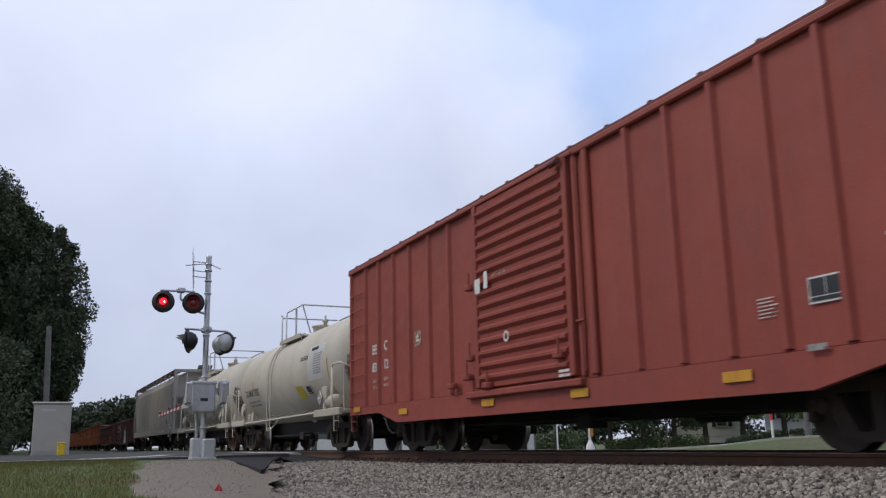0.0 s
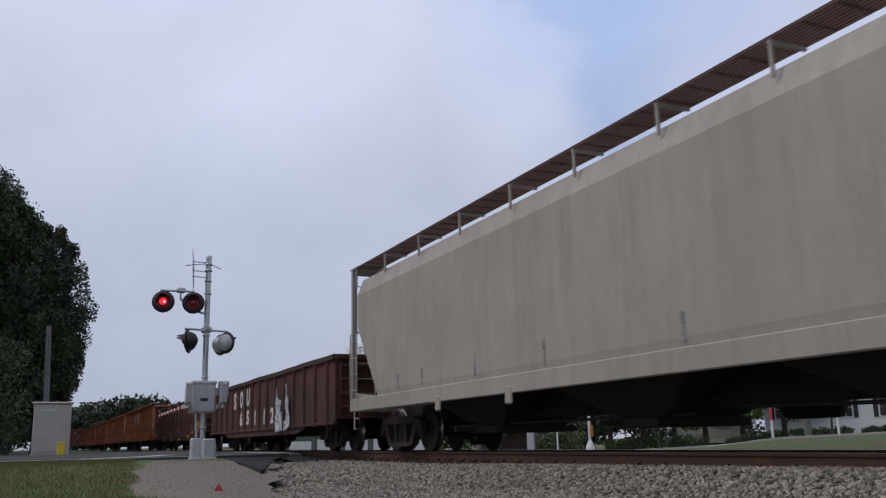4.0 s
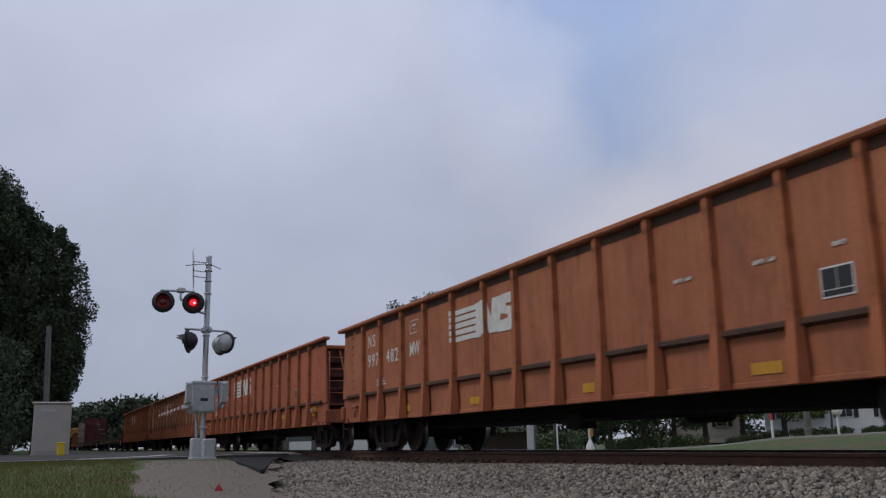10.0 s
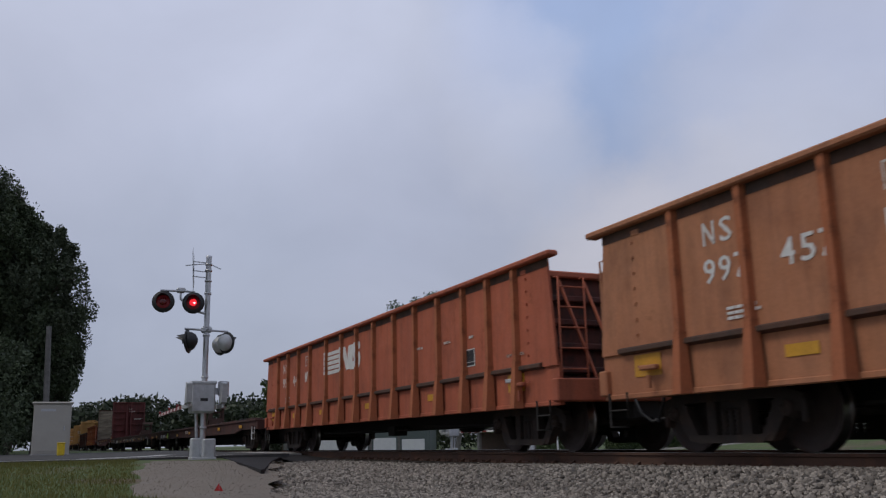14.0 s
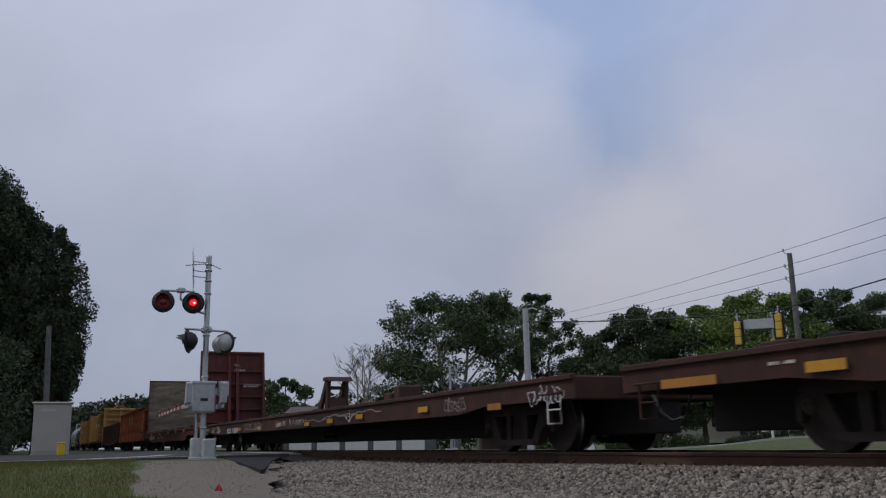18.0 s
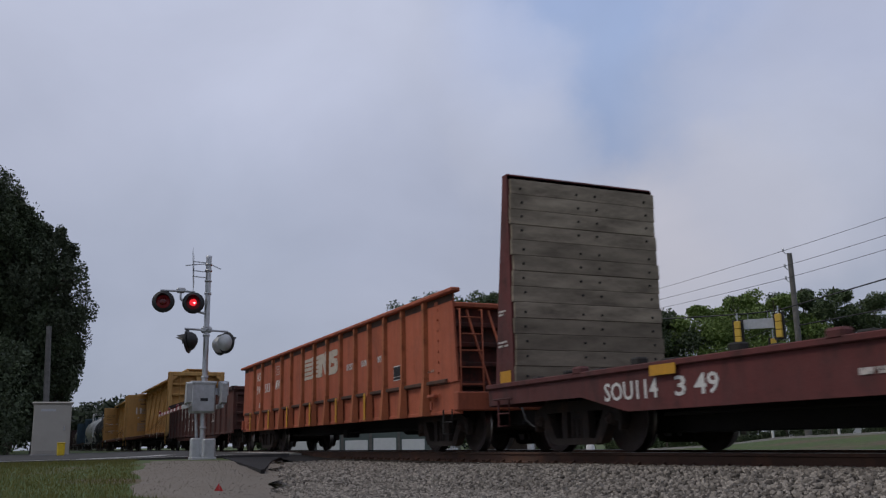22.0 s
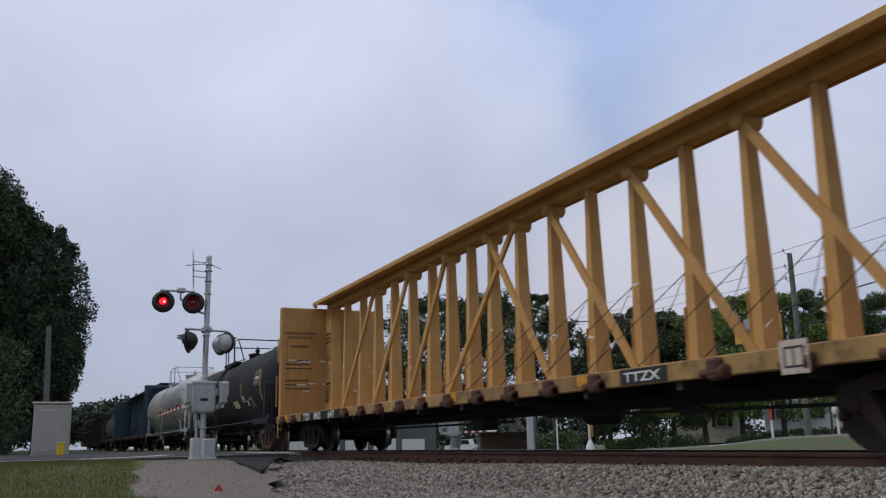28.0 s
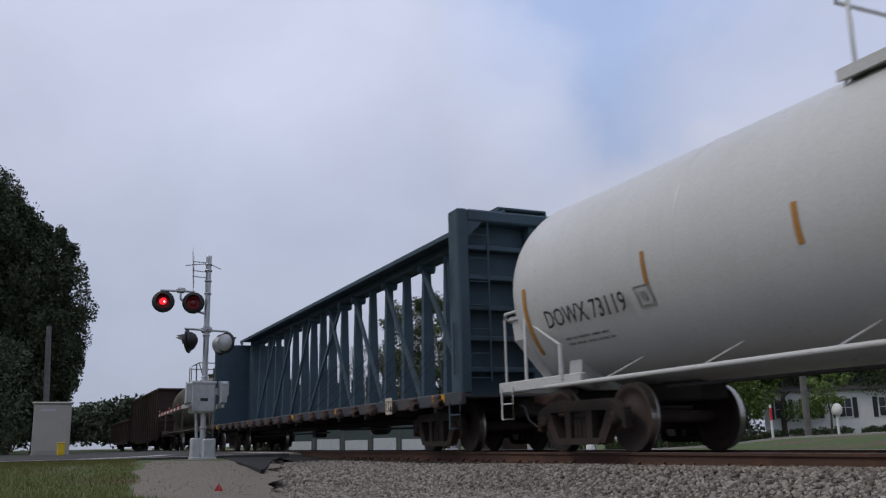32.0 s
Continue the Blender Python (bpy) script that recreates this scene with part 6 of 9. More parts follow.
# ---- tie gondolas of the works train ----
def works_gondola(s, mat, label, number, seed, hl=8.42, lay=(-6.27, -6.28, -5.19, -3.99, -2.30, 0.06), posts=()):
    car = car_at("works_gondola", label, "gondola", s, "orange gondolas in the train")
    w, z0, zl, top = HALF_W, 0.68, 1.24, 2.76
    running_gear(car, s, hl, hl - 1.75, (0.45, 0.98))
    yi = -w + 0.06
    for sy in (-1, 1):
        part("side_sheet", Geo().prism([(-hl + 0.05, zl - 0.04), (hl - 0.05, zl - 0.04), (hl - 0.22, top), (-hl + 0.22, top)], "y", sy * (w - 0.06), sy * (w - 0.10)), mat, car)
        part("lower_sheet", Geo().prism([(-hl + 0.05, z0), (hl - 0.05, z0), (hl - 0.05, zl), (-hl + 0.05, zl)], "y", sy * (w - 0.095), sy * (w - 0.14)), mat, car, "recessed lower side sheet")
        # the ledge is coloured dark: grime plus the shadow line below it
        part("side_ledge", Geo().prism([(sy * (w - 0.055), zl + 0.03), (sy * (w - 0.01), zl + 0.01), (sy * (w - 0.01), zl - 0.035), (sy * (w - 0.12), zl - 0.07), (sy * (w - 0.12), zl)], "x", -hl + 0.45, hl - 0.45), M_MWRIMSHADE, car, "sloping ledge with grime and shade painted dark along it")
        part("bottom_rail", Geo().box(-hl + 0.05, hl - 0.05, sy * (w - 0.16), sy * (w - 0.07), z0 - 0.03, z0 + 0.035, 0.01), mat, car)
        # added dark strip: paints the rim's shade, with some grime, on the side
        part("top_plate", Geo().box(-hl + 0.2, hl - 0.2, sy * (w - 0.07), sy * (w - 0.055), top - 0.14, top - 0.02), M_MWRIMSHADE, car, "dark strip painted for grime and shade under the rim")
    g = Geo()
    for sy in (-1, 1):
        g.box(-hl - 0.02, hl + 0.02, sy * (w - 0.12), sy * (w + 0.06), top - 0.02, top + 0.06, 0.02)
    part("top_chord", g, mat, car)
    upper = Geo().prism([(-0.06, -w + 0.06), (-0.045, -w - 0.02), (0.045, -w - 0.02), (0.06, -w + 0.06)], "z", zl - 0.05, top - 0.02).mesh("side_post", M_MWPOST)
    lower = Geo().put([(-0.10, -w + 0.06, z0 - 0.03), (-0.075, -w - 0.09, z0 - 0.03), (0.075, -w - 0.09, z0 - 0.03), (0.10, -w + 0.06, z0 - 0.03), (-0.07, -w + 0.06, zl + 0.10), (-0.05, -w - 0.03, zl + 0.10), (0.05, -w - 0.03, zl + 0.10), (0.07, -w + 0.06, zl + 0.10)],
                      [(1, 0, 4, 5), (2, 1, 5, 6), (3, 2, 6, 7), (4, 7, 6, 5), (0, 1, 2, 3)]).mesh("post_foot", M_MWPOST)
    for x in posts:
        for turn_ in (0, 180):
            p = part("side_post", upper, None, car, at=pose(x, 0, 0, 0, 0, turn_))
            part("post_foot", lower, None, p)
    part("floor", Geo().box(-hl + 0.1, hl - 0.1, -w + 0.2, w - 0.2, 0.98, 1.04), M_LOAD, car)
    # ends: sheet set back between corner posts, with braces and ladder
    for sx in (-1, 1):
        xe = sx * (hl - 0.95)
        g = Geo().box(xe - 0.03, xe + 0.03, -w + 0.1, w - 0.1, 1.0, top - 0.12)
        for k in range(4):
            g.box(xe + sx * 0.03, xe + sx * 0.14, -w + 0.12, w - 0.12, 1.15 + 0.36 * k, 1.25 + 0.36 * k, 0.02)
        # the end sheet has a darker red than the sides
        part("end_sheet", g, M_SOU2, car, "dark red recessed end")
        g = Geo().box(sx * (hl - 0.16), sx * hl, -w + 0.02, w - 0.02, 0.70, 1.02, 0.02)
        part("end_sill", g, mat, car)
        g = Geo()
        for y in (-0.9, -0.45, 0.0, 0.45, 0.9):
            g.tube([(sx * (hl - 0.85), y, top - 0.2), (sx * (hl - 0.10), y + 0.1, 1.0)], 0.025, 6)
        g.box(sx * (hl - 0.98), sx * (hl - 0.80), -w + 0.05, w - 0.05, top - 0.16, top - 0.06, 0.02)
        part("end_brace", g, mat, car)
        end_ladder(car, -w + 0.12, -w + 0.55, 1.0, 2.45, sx * (hl - 0.12), sx, mat, 5)
        stirrup(car, sx * (hl - 0.4), -w + 0.02, z0, M_UNDER)
        g = Geo()
        for k in range(9):
            g.box(sx * (hl - 0.82) - 0.015, sx * (hl - 0.82) + 0.015, yi - 0.025, yi, 1.0 + 0.19 * k, 1.03 + 0.19 * k)
        part("rivets", g, mat, car)
        part("corner_step", Geo().box(sx * (hl - 1.2), sx * (hl - 0.9), yi - 0.09, yi, 0.96, 1.02, 0.015).tube([(sx * (hl - 1.05), yi - 0.06, 0.9), (sx * (hl - 1.05), yi - 0.06, 0.75)], 0.03, 6), mat, car)
    y = yi - 0.006
    # striped mark: five bars running into two heavy blocks; the marks sit a little differently on each car
    x_ns, x_num, x_end, x_mw, sx0, sx1 = lay
    white = M_CREAM if number == "997583" else M_WHITE
    q = (sx1 - sx0) / 2.42
    n_st = sx1 - 1.36 * q
    yb = y - 0.004
    for k in range(5):
        z = 1.86 + 0.115 * k
        part("stripe_mark", Geo().prism([(sx0, z), (n_st + 0.06, z), (n_st + 0.06, z + 0.085), (sx0, z + 0.085)], "y", yb, y), white, car, "white stripe of a railway mark")
    blocks = ([(-1.36, 1.85), (-1.36, 2.42), (-0.95, 2.42), (-0.80, 2.10), (-0.74, 2.42), (-0.40, 2.42), (-0.52, 1.87), (-0.88, 1.87), (-1.06, 2.20), (-1.08, 1.85)],
              [(-0.60, 1.85), (-0.14, 1.85), (-0.03, 1.92), (0.0, 2.08), (-0.05, 2.20), (-0.28, 2.23), (-0.28, 2.27), (-0.06, 2.27), (-0.01, 2.35), (-0.06, 2.43), (-0.42, 2.43), (-0.50, 2.22), (-0.44, 2.13), (-0.22, 2.10), (-0.22, 2.04), (-0.56, 2.02)])
    for k, shape in enumerate(blocks):
        part("slanted_mark", Geo().prism([(sx1 + q * a, b) for a, b in shape], "y", yb - 0.002 * k, y), white, car, "white heavy block mark")
    for x in posts:
        if sx0 < x - 0.05 and x + 0.05 < n_st:
            for k in range(5):
                patch(car, "stripe_mark", x - 0.044, x + 0.044, 1.86 + 0.115 * k, 1.945 + 0.115 * k, -w - 0.022, white)
        elif n_st < x - 0.05 and x + 0.05 < sx1 - 0.1:
            patch(car, "slanted_mark", x - 0.044, x + 0.044, 1.87, 2.42, -w - 0.022, white)
    write(car, "lettering", "N", M_WHITE, x_ns, y, 2.22, 0.37, 0.18, bold=0.008)
    write(car, "lettering", "S", M_WHITE, x_ns + 0.27, y, 2.22, 0.37, 0.18, bold=0.008)
    for j, ch in enumerate(number):
        write(car, "lettering", ch, M_WHITE, (x_num if j < 3 else x_end) + 0.235 * (j % 3), y, 1.80, 0.38, 0.18, bold=0.008)
    write(car, "lettering", "MW", M_WHITE, x_mw, y, 1.82, 0.38, 0.5, bold=0.008)
    g = Geo()
    for q in ((0.04, 0.44, 2.24, 2.26), (0.04, 0.44, 2.48, 2.50), (0.04, 0.06, 2.24, 2.5), (0.42, 0.44, 2.24, 2.5), (0.14, 0.34, 2.38, 2.42), (0.20, 0.28, 2.30, 2.34)):
        g.box(x_mw + q[0], x_mw + q[1], y - 0.004, y, q[2], q[3])
    part("stencil_frame", g, M_WHITE2, car)
    side_bars(car, -6.2, 1.36, 0.55, 0.16, 3, y, M_WHITE, seed)
    if number != "997583":
        side_bars(car, 3.55, 1.88, 0.40, 0.07, 1, y, M_WHITE2, seed + 1)
        side_bars(car, 4.80, 1.86, 0.36, 0.07, 1, y, M_WHITE2, seed + 2)
        side_bars(car, 5.80, 1.85, 0.24, 0.07, 1, y, M_WHITE2, seed + 3)
    side_bars(car, 7.1, 1.40, 0.55, 0.10, 1, y, M_WASH, seed + 4, line=0.5)
    data_plate(car, 5.62, 1.40, yi - 0.004, 0.38, 0.29)
    part("maker_badge", Geo().box(7.05, 7.35, yi - 0.03, yi, 1.04, 1.10, 0.01), M_ALU, car)
    return car, y


LAYOUT = {"997420": (-6.22, -6.24, -5.12, -4.02, -2.24, 0.12), "997482": (-6.77, -6.78, -5.66, -4.40, -2.53, -0.18), "997447": (-6.35, -6.37, -5.28, -4.15, -2.49, 0.02),
          "997457": (-6.50, -6.52, -5.40, -4.20, -2.45, 0.34), "997445": (-6.50, -6.52, -5.40, -4.20, -2.45, 0.30), "997583": (-6.55, -6.57, -5.50, -4.12, -0.93, 1.96)}
POSTS = {"997420": [-7.5, -6.45, -5.31, -4.24, -3.24, -2.21, -1.19, -0.22, 0.85, 1.9, 2.95, 4.0, 5.1, 6.2, 7.3],
         "997482": [-6.99, -5.92, -4.71, -3.58, -2.35, -1.14, -0.11, 1.0, 2.1, 3.17, 4.23, 5.29, 6.24, 7.3],
         "997447": [-6.6, -5.5, -4.45, -3.4, -2.33, -1.24, -0.2, 0.8, 1.85, 2.9, 3.95, 5.0, 6.05, 7.1],
         "997457": [-6.95, -5.85, -4.75, -3.63, -2.2, -0.97, 0.11, 1.23, 2.43, 3.52, 4.6, 5.65, 6.56, 7.45],
         "997583": [-6.82, -5.72, -4.34, -3.25, -2.19, -1.02, 0.09, 1.19, 2.27, 3.32, 4.26, 5.2, 6.2, 7.3]}
POSTS["997445"] = POSTS["997457"]


LOOPS = (((1.26, 1.58), (1.12, 1.74), (1.14, 1.92), (1.40, 2.08), (1.74, 2.04), (1.86, 1.88), (1.84, 1.70), (2.20, 1.64), (1.84, 1.56), (1.70, 1.42), (1.84, 1.32), (1.62, 1.24), (1.36, 1.24), (1.30, 1.42), (1.46, 1.58), (1.26, 1.60)),
         ((1.46, 1.98), (1.60, 2.06), (1.88, 1.98), (2.20, 2.12), (2.40, 2.10)),
         ((2.54, 1.28), (2.92, 1.44), (2.54, 1.62), (2.80, 1.70), (2.64, 1.84), (2.76, 2.02), (3.00, 2.12), (3.22, 2.02), (3.20, 1.74), (3.40, 1.72), (3.14, 1.58), (3.40, 1.58), (3.28, 1.48), (3.14, 1.52), (3.22, 1.36), (3.00, 1.26), (2.56, 1.26)),
         ((3.00, 1.98), (2.98, 1.72)))
TAG = (((3.62, 1.86), (3.68, 1.70), (3.74, 1.86), (3.82, 1.70), (3.88, 1.88)), ((3.94, 1.72), (3.92, 1.90), (4.04, 1.92), (4.06, 1.74), (3.94, 1.72)), ((4.12, 1.94), (4.14, 1.74), (4.26, 1.76)),
       ((4.34, 1.74), (4.32, 1.98), (4.50, 1.99)), ((3.60, 1.86), (4.48, 1.90)), ((3.70, 1.62), (3.76, 1.30)), ((3.90, 1.60), (3.92, 1.34)), ((3.72, 1.46), (3.94, 1.48)), ((4.02, 1.36), (4.00, 1.58), (4.16, 1.60), (4.16, 1.38), (4.02, 1.36)), ((4.22, 1.34), (4.34, 1.64), (4.46, 1.36)), ((4.24, 1.46), (4.58, 1.56)))


def works_train():
    """The orange gondolas, one after another, each with its own marks."""
    out = []
    specs = (
        (78.0, 0, "997420", "faded orange works gondola with yellow posts, rolling past"),
        (59.8, 1, "997482", "rust-streaked orange works gondola, rolling past"),
        (41.45, 2, "997447", "reddish orange works gondola with small graffiti, rolling past"),
        (22.85, 3, "997457", "tan orange works gondola with looping graffiti, rolling past"),
        (4.7, 4, "997445", "reddish orange works gondola, rolling past"),
        (-93.9, 4, "997583", "faded red-orange works gondola, rolling past"))
    for i, (s, k, number, label) in enumerate(specs):
        car, y = works_gondola(s, M_MW[k], label, number, 70 + 9 * i, lay=LAYOUT[number], hl=8.65 if i == 5 else 8.58, posts=POSTS[number])
        yp, yt = -HALF_W - 0.094, -HALF_W + 0.09
        if i in (0, 5):
            for j in ((0, 2, 4, 6, 12) if i == 0 else (0, 2, 4, 6, 8, 10)):
                x = POSTS[number][j + 1 if i == 0 else j]
                patch(car, "reflector", x - 0.06, x + 0.06, 0.68, 1.23, yp, M_REFL, "yellow reflective post strip")
        if i in (1, 2, 3, 4):
            for x in ((-7.9, -5.5, -2.95, 0.5, 3.95, 7.05) if i != 1 else (-4.9, -1.85, 1.52, 4.6)):
                z = (0.92 if i != 1 else 0.78) if abs(x) < 6.9 else 0.90
                patch(car, "reflector", x, x + (0.42 if abs(x) < 6.9 else 0.5), z, z + (0.12 if abs(x) < 6.9 else 0.26), yt, M_REFL, "yellow reflective strip")
        if i == 0:
            scribble(car, -7.7, 1.38, 0.55, 0.4, y, M_GRAF, 4, 81, 0.014)
            scribble(car, 1.2, 1.4, 0.45, 0.4, y, M_GRAFW, 3, 82, 0.03)
        if i == 2:
            for ch, x in (("D", -5.34), ("O", -4.18), ("D", -3.15), ("A", -2.06), ("*", -0.93), ("W", -0.03)):
                write(car, "graffiti", ch, M_GREYT2, x, y, 1.38 if ch != "*" else 1.25, 0.5, 0.28, bold=-0.012)
        if i == 3:
            strokes(car, LOOPS, y - 0.004, M_GRAF, 0.017)
            strokes(car, TAG, y - 0.004, M_GRAF, 0.014)
            part("arrow", Geo().box(1.52, 1.57, y - 0.03, y - 0.025, 1.5, 2.0).prism([(1.42, 1.55), (1.67, 1.55), (1.545, 1.40)], "y", y - 0.03, y - 0.025), M_GRAFW, car)
            patch(car, "grey_patch", 1.62, 2.10, 0.72, 1.12, yt, M_ALU)
            write(car, "lettering", "M-271", M_WHITE2, 7.12, y, 1.34, 0.14, 0.36, bold=0.01)
        if i == 5:
            for tx, x, wd in (("CROSSTIE", 2.60, 0.55), ("LOADING", 3.63, 0.45), ("ONLY", 4.68, 0.24)):
                write(car, "lettering", tx, M_WHITE, x, y, 1.85, 0.19, wd, bold=0.01)
        out.append(car)
    return out


# ---- flat cars ----
def flat_deck(car, s, hl, mat, deep, inset=2.0):
    w = HALF_W
    running_gear(car, s, hl, hl - inset, (0.24, 0.96))
    for sy in (-1, 1):
        g = Geo()
        yo, yi = sy * w, sy * (w - 0.07)
        z_top = 1.02
        g.prism([(-hl, z_top), (hl, z_top), (hl, 0.72), (hl - 2.6, 0.72), (hl - 3.6, deep), (-hl + 3.6, deep), (-hl + 2.6, 0.72), (-hl, 0.72)], "y", yo, yi)
        g.box(-hl, hl, yo - sy * 0.02, yo + sy * 0.05, z_top - 0.05, z_top + 0.02, 0.01)
        part("side_sill", g, mat, car)
    for sx in (-1, 1):
        part("end_sill", Geo().box(sx * (hl - 0.10), sx * (hl + 0.02), -w, w, 0.70, 1.02, 0.02), mat, car)
    part("deck", Geo().box(-hl + 0.1, hl - 0.1, -w + 0.06, w - 0.06, 0.96, 1.005), M_FLAT, car)
    for sx in (-1, 1):
        stirrup(car, sx * (hl - 0.5), -w - 0.01, 0.74, M_WHITE if sx > 0 else mat, 0.34, 0.34)
        part("grab_iron", Geo().tube([(sx * (hl - 0.3), -w, 0.8), (sx * (hl - 0.3), -w - 0.07, 0.8), (sx * (hl - 0.75), -w - 0.07, 0.8), (sx * (hl - 0.75), -w, 0.8)], 0.014, 6), mat, car)


def hitch(car, x):
    """A folding trailer stand: two posts, a head plate and a heavy brace, on a bolted base."""
    h = part("trailer_hitch", Geo().box(x - 0.7, x + 0.7, -0.6, 0.6, 1.005, 1.06, 0.01), M_TRUCKR, car, "dark raised trailer hitch stand")
    for y in (-0.27, 0.27):
        part("hitch_post", Geo().box(x + 0.36, x + 0.52, y - 0.06, y + 0.06, 1.05, 2.02, 0.02), M_TRUCKR, h)
        part("hitch_brace", Geo().prism([(x - 0.62, 1.05), (x - 0.34, 1.05), (x + 0.46, 1.98), (x + 0.26, 2.02)], "y", y - 0.05, y + 0.05), M_TRUCKR, h)
    part("hitch_plate", Geo().prism([(x - 0.15, 1.05), (x + 0.62, 1.05), (x + 0.50, 1.52), (x + 0.22, 1.52)], "y", -0.24, 0.24), M_TRUCKR, h)
    part("hitch_head", Geo().prism([(x + 0.18, 2.00), (x + 0.62, 2.02), (x + 0.78, 1.96), (x + 0.62, 2.10), (x + 0.18, 2.10)], "y", -0.36, 0.36), M_TRUCKR, h)
    part("hitch_slot", Geo().box(x + 0.40, x + 0.50, -0.24, 0.24, 1.74, 1.84, 0.02), M_TRUCKR, h)


def piggyback_flat(s, hl, label, hitches, texts, inset, name="flatcar"):
    car = car_at(name, label, "flatcar", s, "flatcars in the train")
    flat_deck(car, s, hl, M_FLAT, 0.62, inset)
    rnd = random.Random(int(hl * 10))
    for k in range(34):
        x = -hl + 0.5 + (2 * hl - 1.0) * k / 33 + rnd.uniform(-0.2, 0.2)
        d = rnd.uniform(0.08, 0.45)
        part("deck_fitting", Geo().box(x, x + d, -HALF_W + rnd.uniform(0.0, 0.2), -HALF_W + 0.4, 1.0, 1.03 + rnd.uniform(0.01, 0.07), 0.012), M_TRUCKR if k % 3 else M_UNDER, car, "rusty tie-down fitting on the deck edge")
    for x in hitches:
        hitch(car, x)
    y = -HALF_W - 0.006
    for tx, x, z, sz, wd in texts:
        write(car, "lettering", tx, M_WHITE, x, y, z, sz, wd, bold=0.02)
    return car, y


def flats():
    car, y = piggyback_flat(-18.8, 14.0, "maroon piggyback flatcar with a green card, rolling past", (-1.85,), (("SOU", -9.48, 0.68, 0.24, 0.62), ("50229", -8.56, 0.68, 0.24, 0.92)), 3.3)
    for x, d, z in ((-13.2, 0.9, 0.72), (-11.1, 0.46, 0.74), (-6.85, 0.5, 0.68), (-3.12, 0.46, 0.70), (0.58, 0.44, 0.75), (4.2, 0.46, 0.78), (7.6, 0.46, 0.78), (11.5, 0.46, 0.78)):
        patch(car, "reflector", x, x + d, z, z + 0.10, -HALF_W - 0.053, M_REFL if x > -13 else M_AMBER, "yellow reflective strip")
    card = part("green_card", Geo().box(0, 0.34, -0.006, 0, 0, 0.24), M_LIME, car, "lime green route card", pose(-6.40, -HALF_W - 0.060, 0.66, 0, 4, 0))
    part("card_print", bars(3, 0.22, 0.16, 0.5, 7), M_BLACKT, card, at=(0.06, -0.008, 0.04))
    side_bars(car, -0.70, 0.79, 1.10, 0.12, 2, y, M_WHITE2, 121, line=0.5)
    side_bars(car, -5.85, 0.80, 0.5, 0.05, 1, y, M_WASH, 122)
    side_bars(car, -11.6, 0.84, 0.5, 0.05, 1, y, M_WHITE2, 123)
    car, y = piggyback_flat(-48.3, 14.4, "dark maroon flatcar covered in white graffiti, rolling past", (-1.1,), (("SOU", -8.92, 0.64, 0.25, 0.72), ("11509", -8.06, 0.64, 0.25, 0.82), ("7", -7.16, 0.64, 0.25, 0.17)), 2.5)
    for x, z in ((-13.9, 0.76), (-11.6, 0.72), (-6.75, 0.69), (-3.82, 0.67), (-1.38, 0.71), (1.58, 0.66), (3.57, 0.68), (5.69, 0.71), (9.2, 0.72), (12.0, 0.65)):
        patch(car, "reflector", x, x + 0.44, z, z + 0.10, -HALF_W - 0.053, M_REFL if x < 11 and x > -6 else M_AMBER, "yellow reflective strip")
    for i, (x, ww, m) in enumerate(((-13.3, 0.9, M_GRAFW), (-11.8, 1.1, M_GREYT), (-10.6, 0.7, M_GRAFW), (-5.8, 1.6, M_GREYT), (-4.2, 1.0, M_GREYT), (13.3, 0.9, M_GRAFW), (10.4, 0.8, M_GREYT))):
        scribble(car, x, 0.66, ww, 0.24, y - 0.05, m, 6, 130 + i, 0.010)
    # two rows of tall pointed letters and the long looping line that runs on to the front
    rnd = random.Random(31)
    for x0, n in ((-1.5, 9), (0.08, 10)):
        for k in range(n):
            x = x0 + 0.145 * k
            pts = [(x + rnd.uniform(-0.03, 0.14), 0.70 + 0.16 * u + rnd.uniform(-0.03, 0.03)) for u in (0.0, 1.0, 0.35, 0.85, 0.1)]
            strokes(car, (pts,), y - 0.05, M_GRAFW, 0.0055)
    line = [(1.4 + 0.28 * k, 0.76 + 0.0046 * k + 0.035 * math.sin(k * 0.8) + 0.02 * math.sin(k * 2.1)) for k in range(22)]
    strokes(car, (line, [(q[0] + 0.1, q[1] + 0.03 + 0.02 * math.sin(i)) for i, q in enumerate(line[6:17])]), y - 0.05, M_GREYT, 0.010)
    strokes(car, ([(4.95, 0.80), (5.25, 0.66), (5.45, 0.80)], [(5.25, 0.66), (5.28, 0.92)]), y - 0.05, M_GRAFW, 0.011)
    part("deck_bracket", Geo().box(6.6, 7.0, -1.3, -0.9, 1.0, 1.22, 0.03).box(7.2, 7.5, -1.3, -0.8, 1.0, 1.34, 0.03), M_TRUCKR, car, "rusty bracket on the deck")


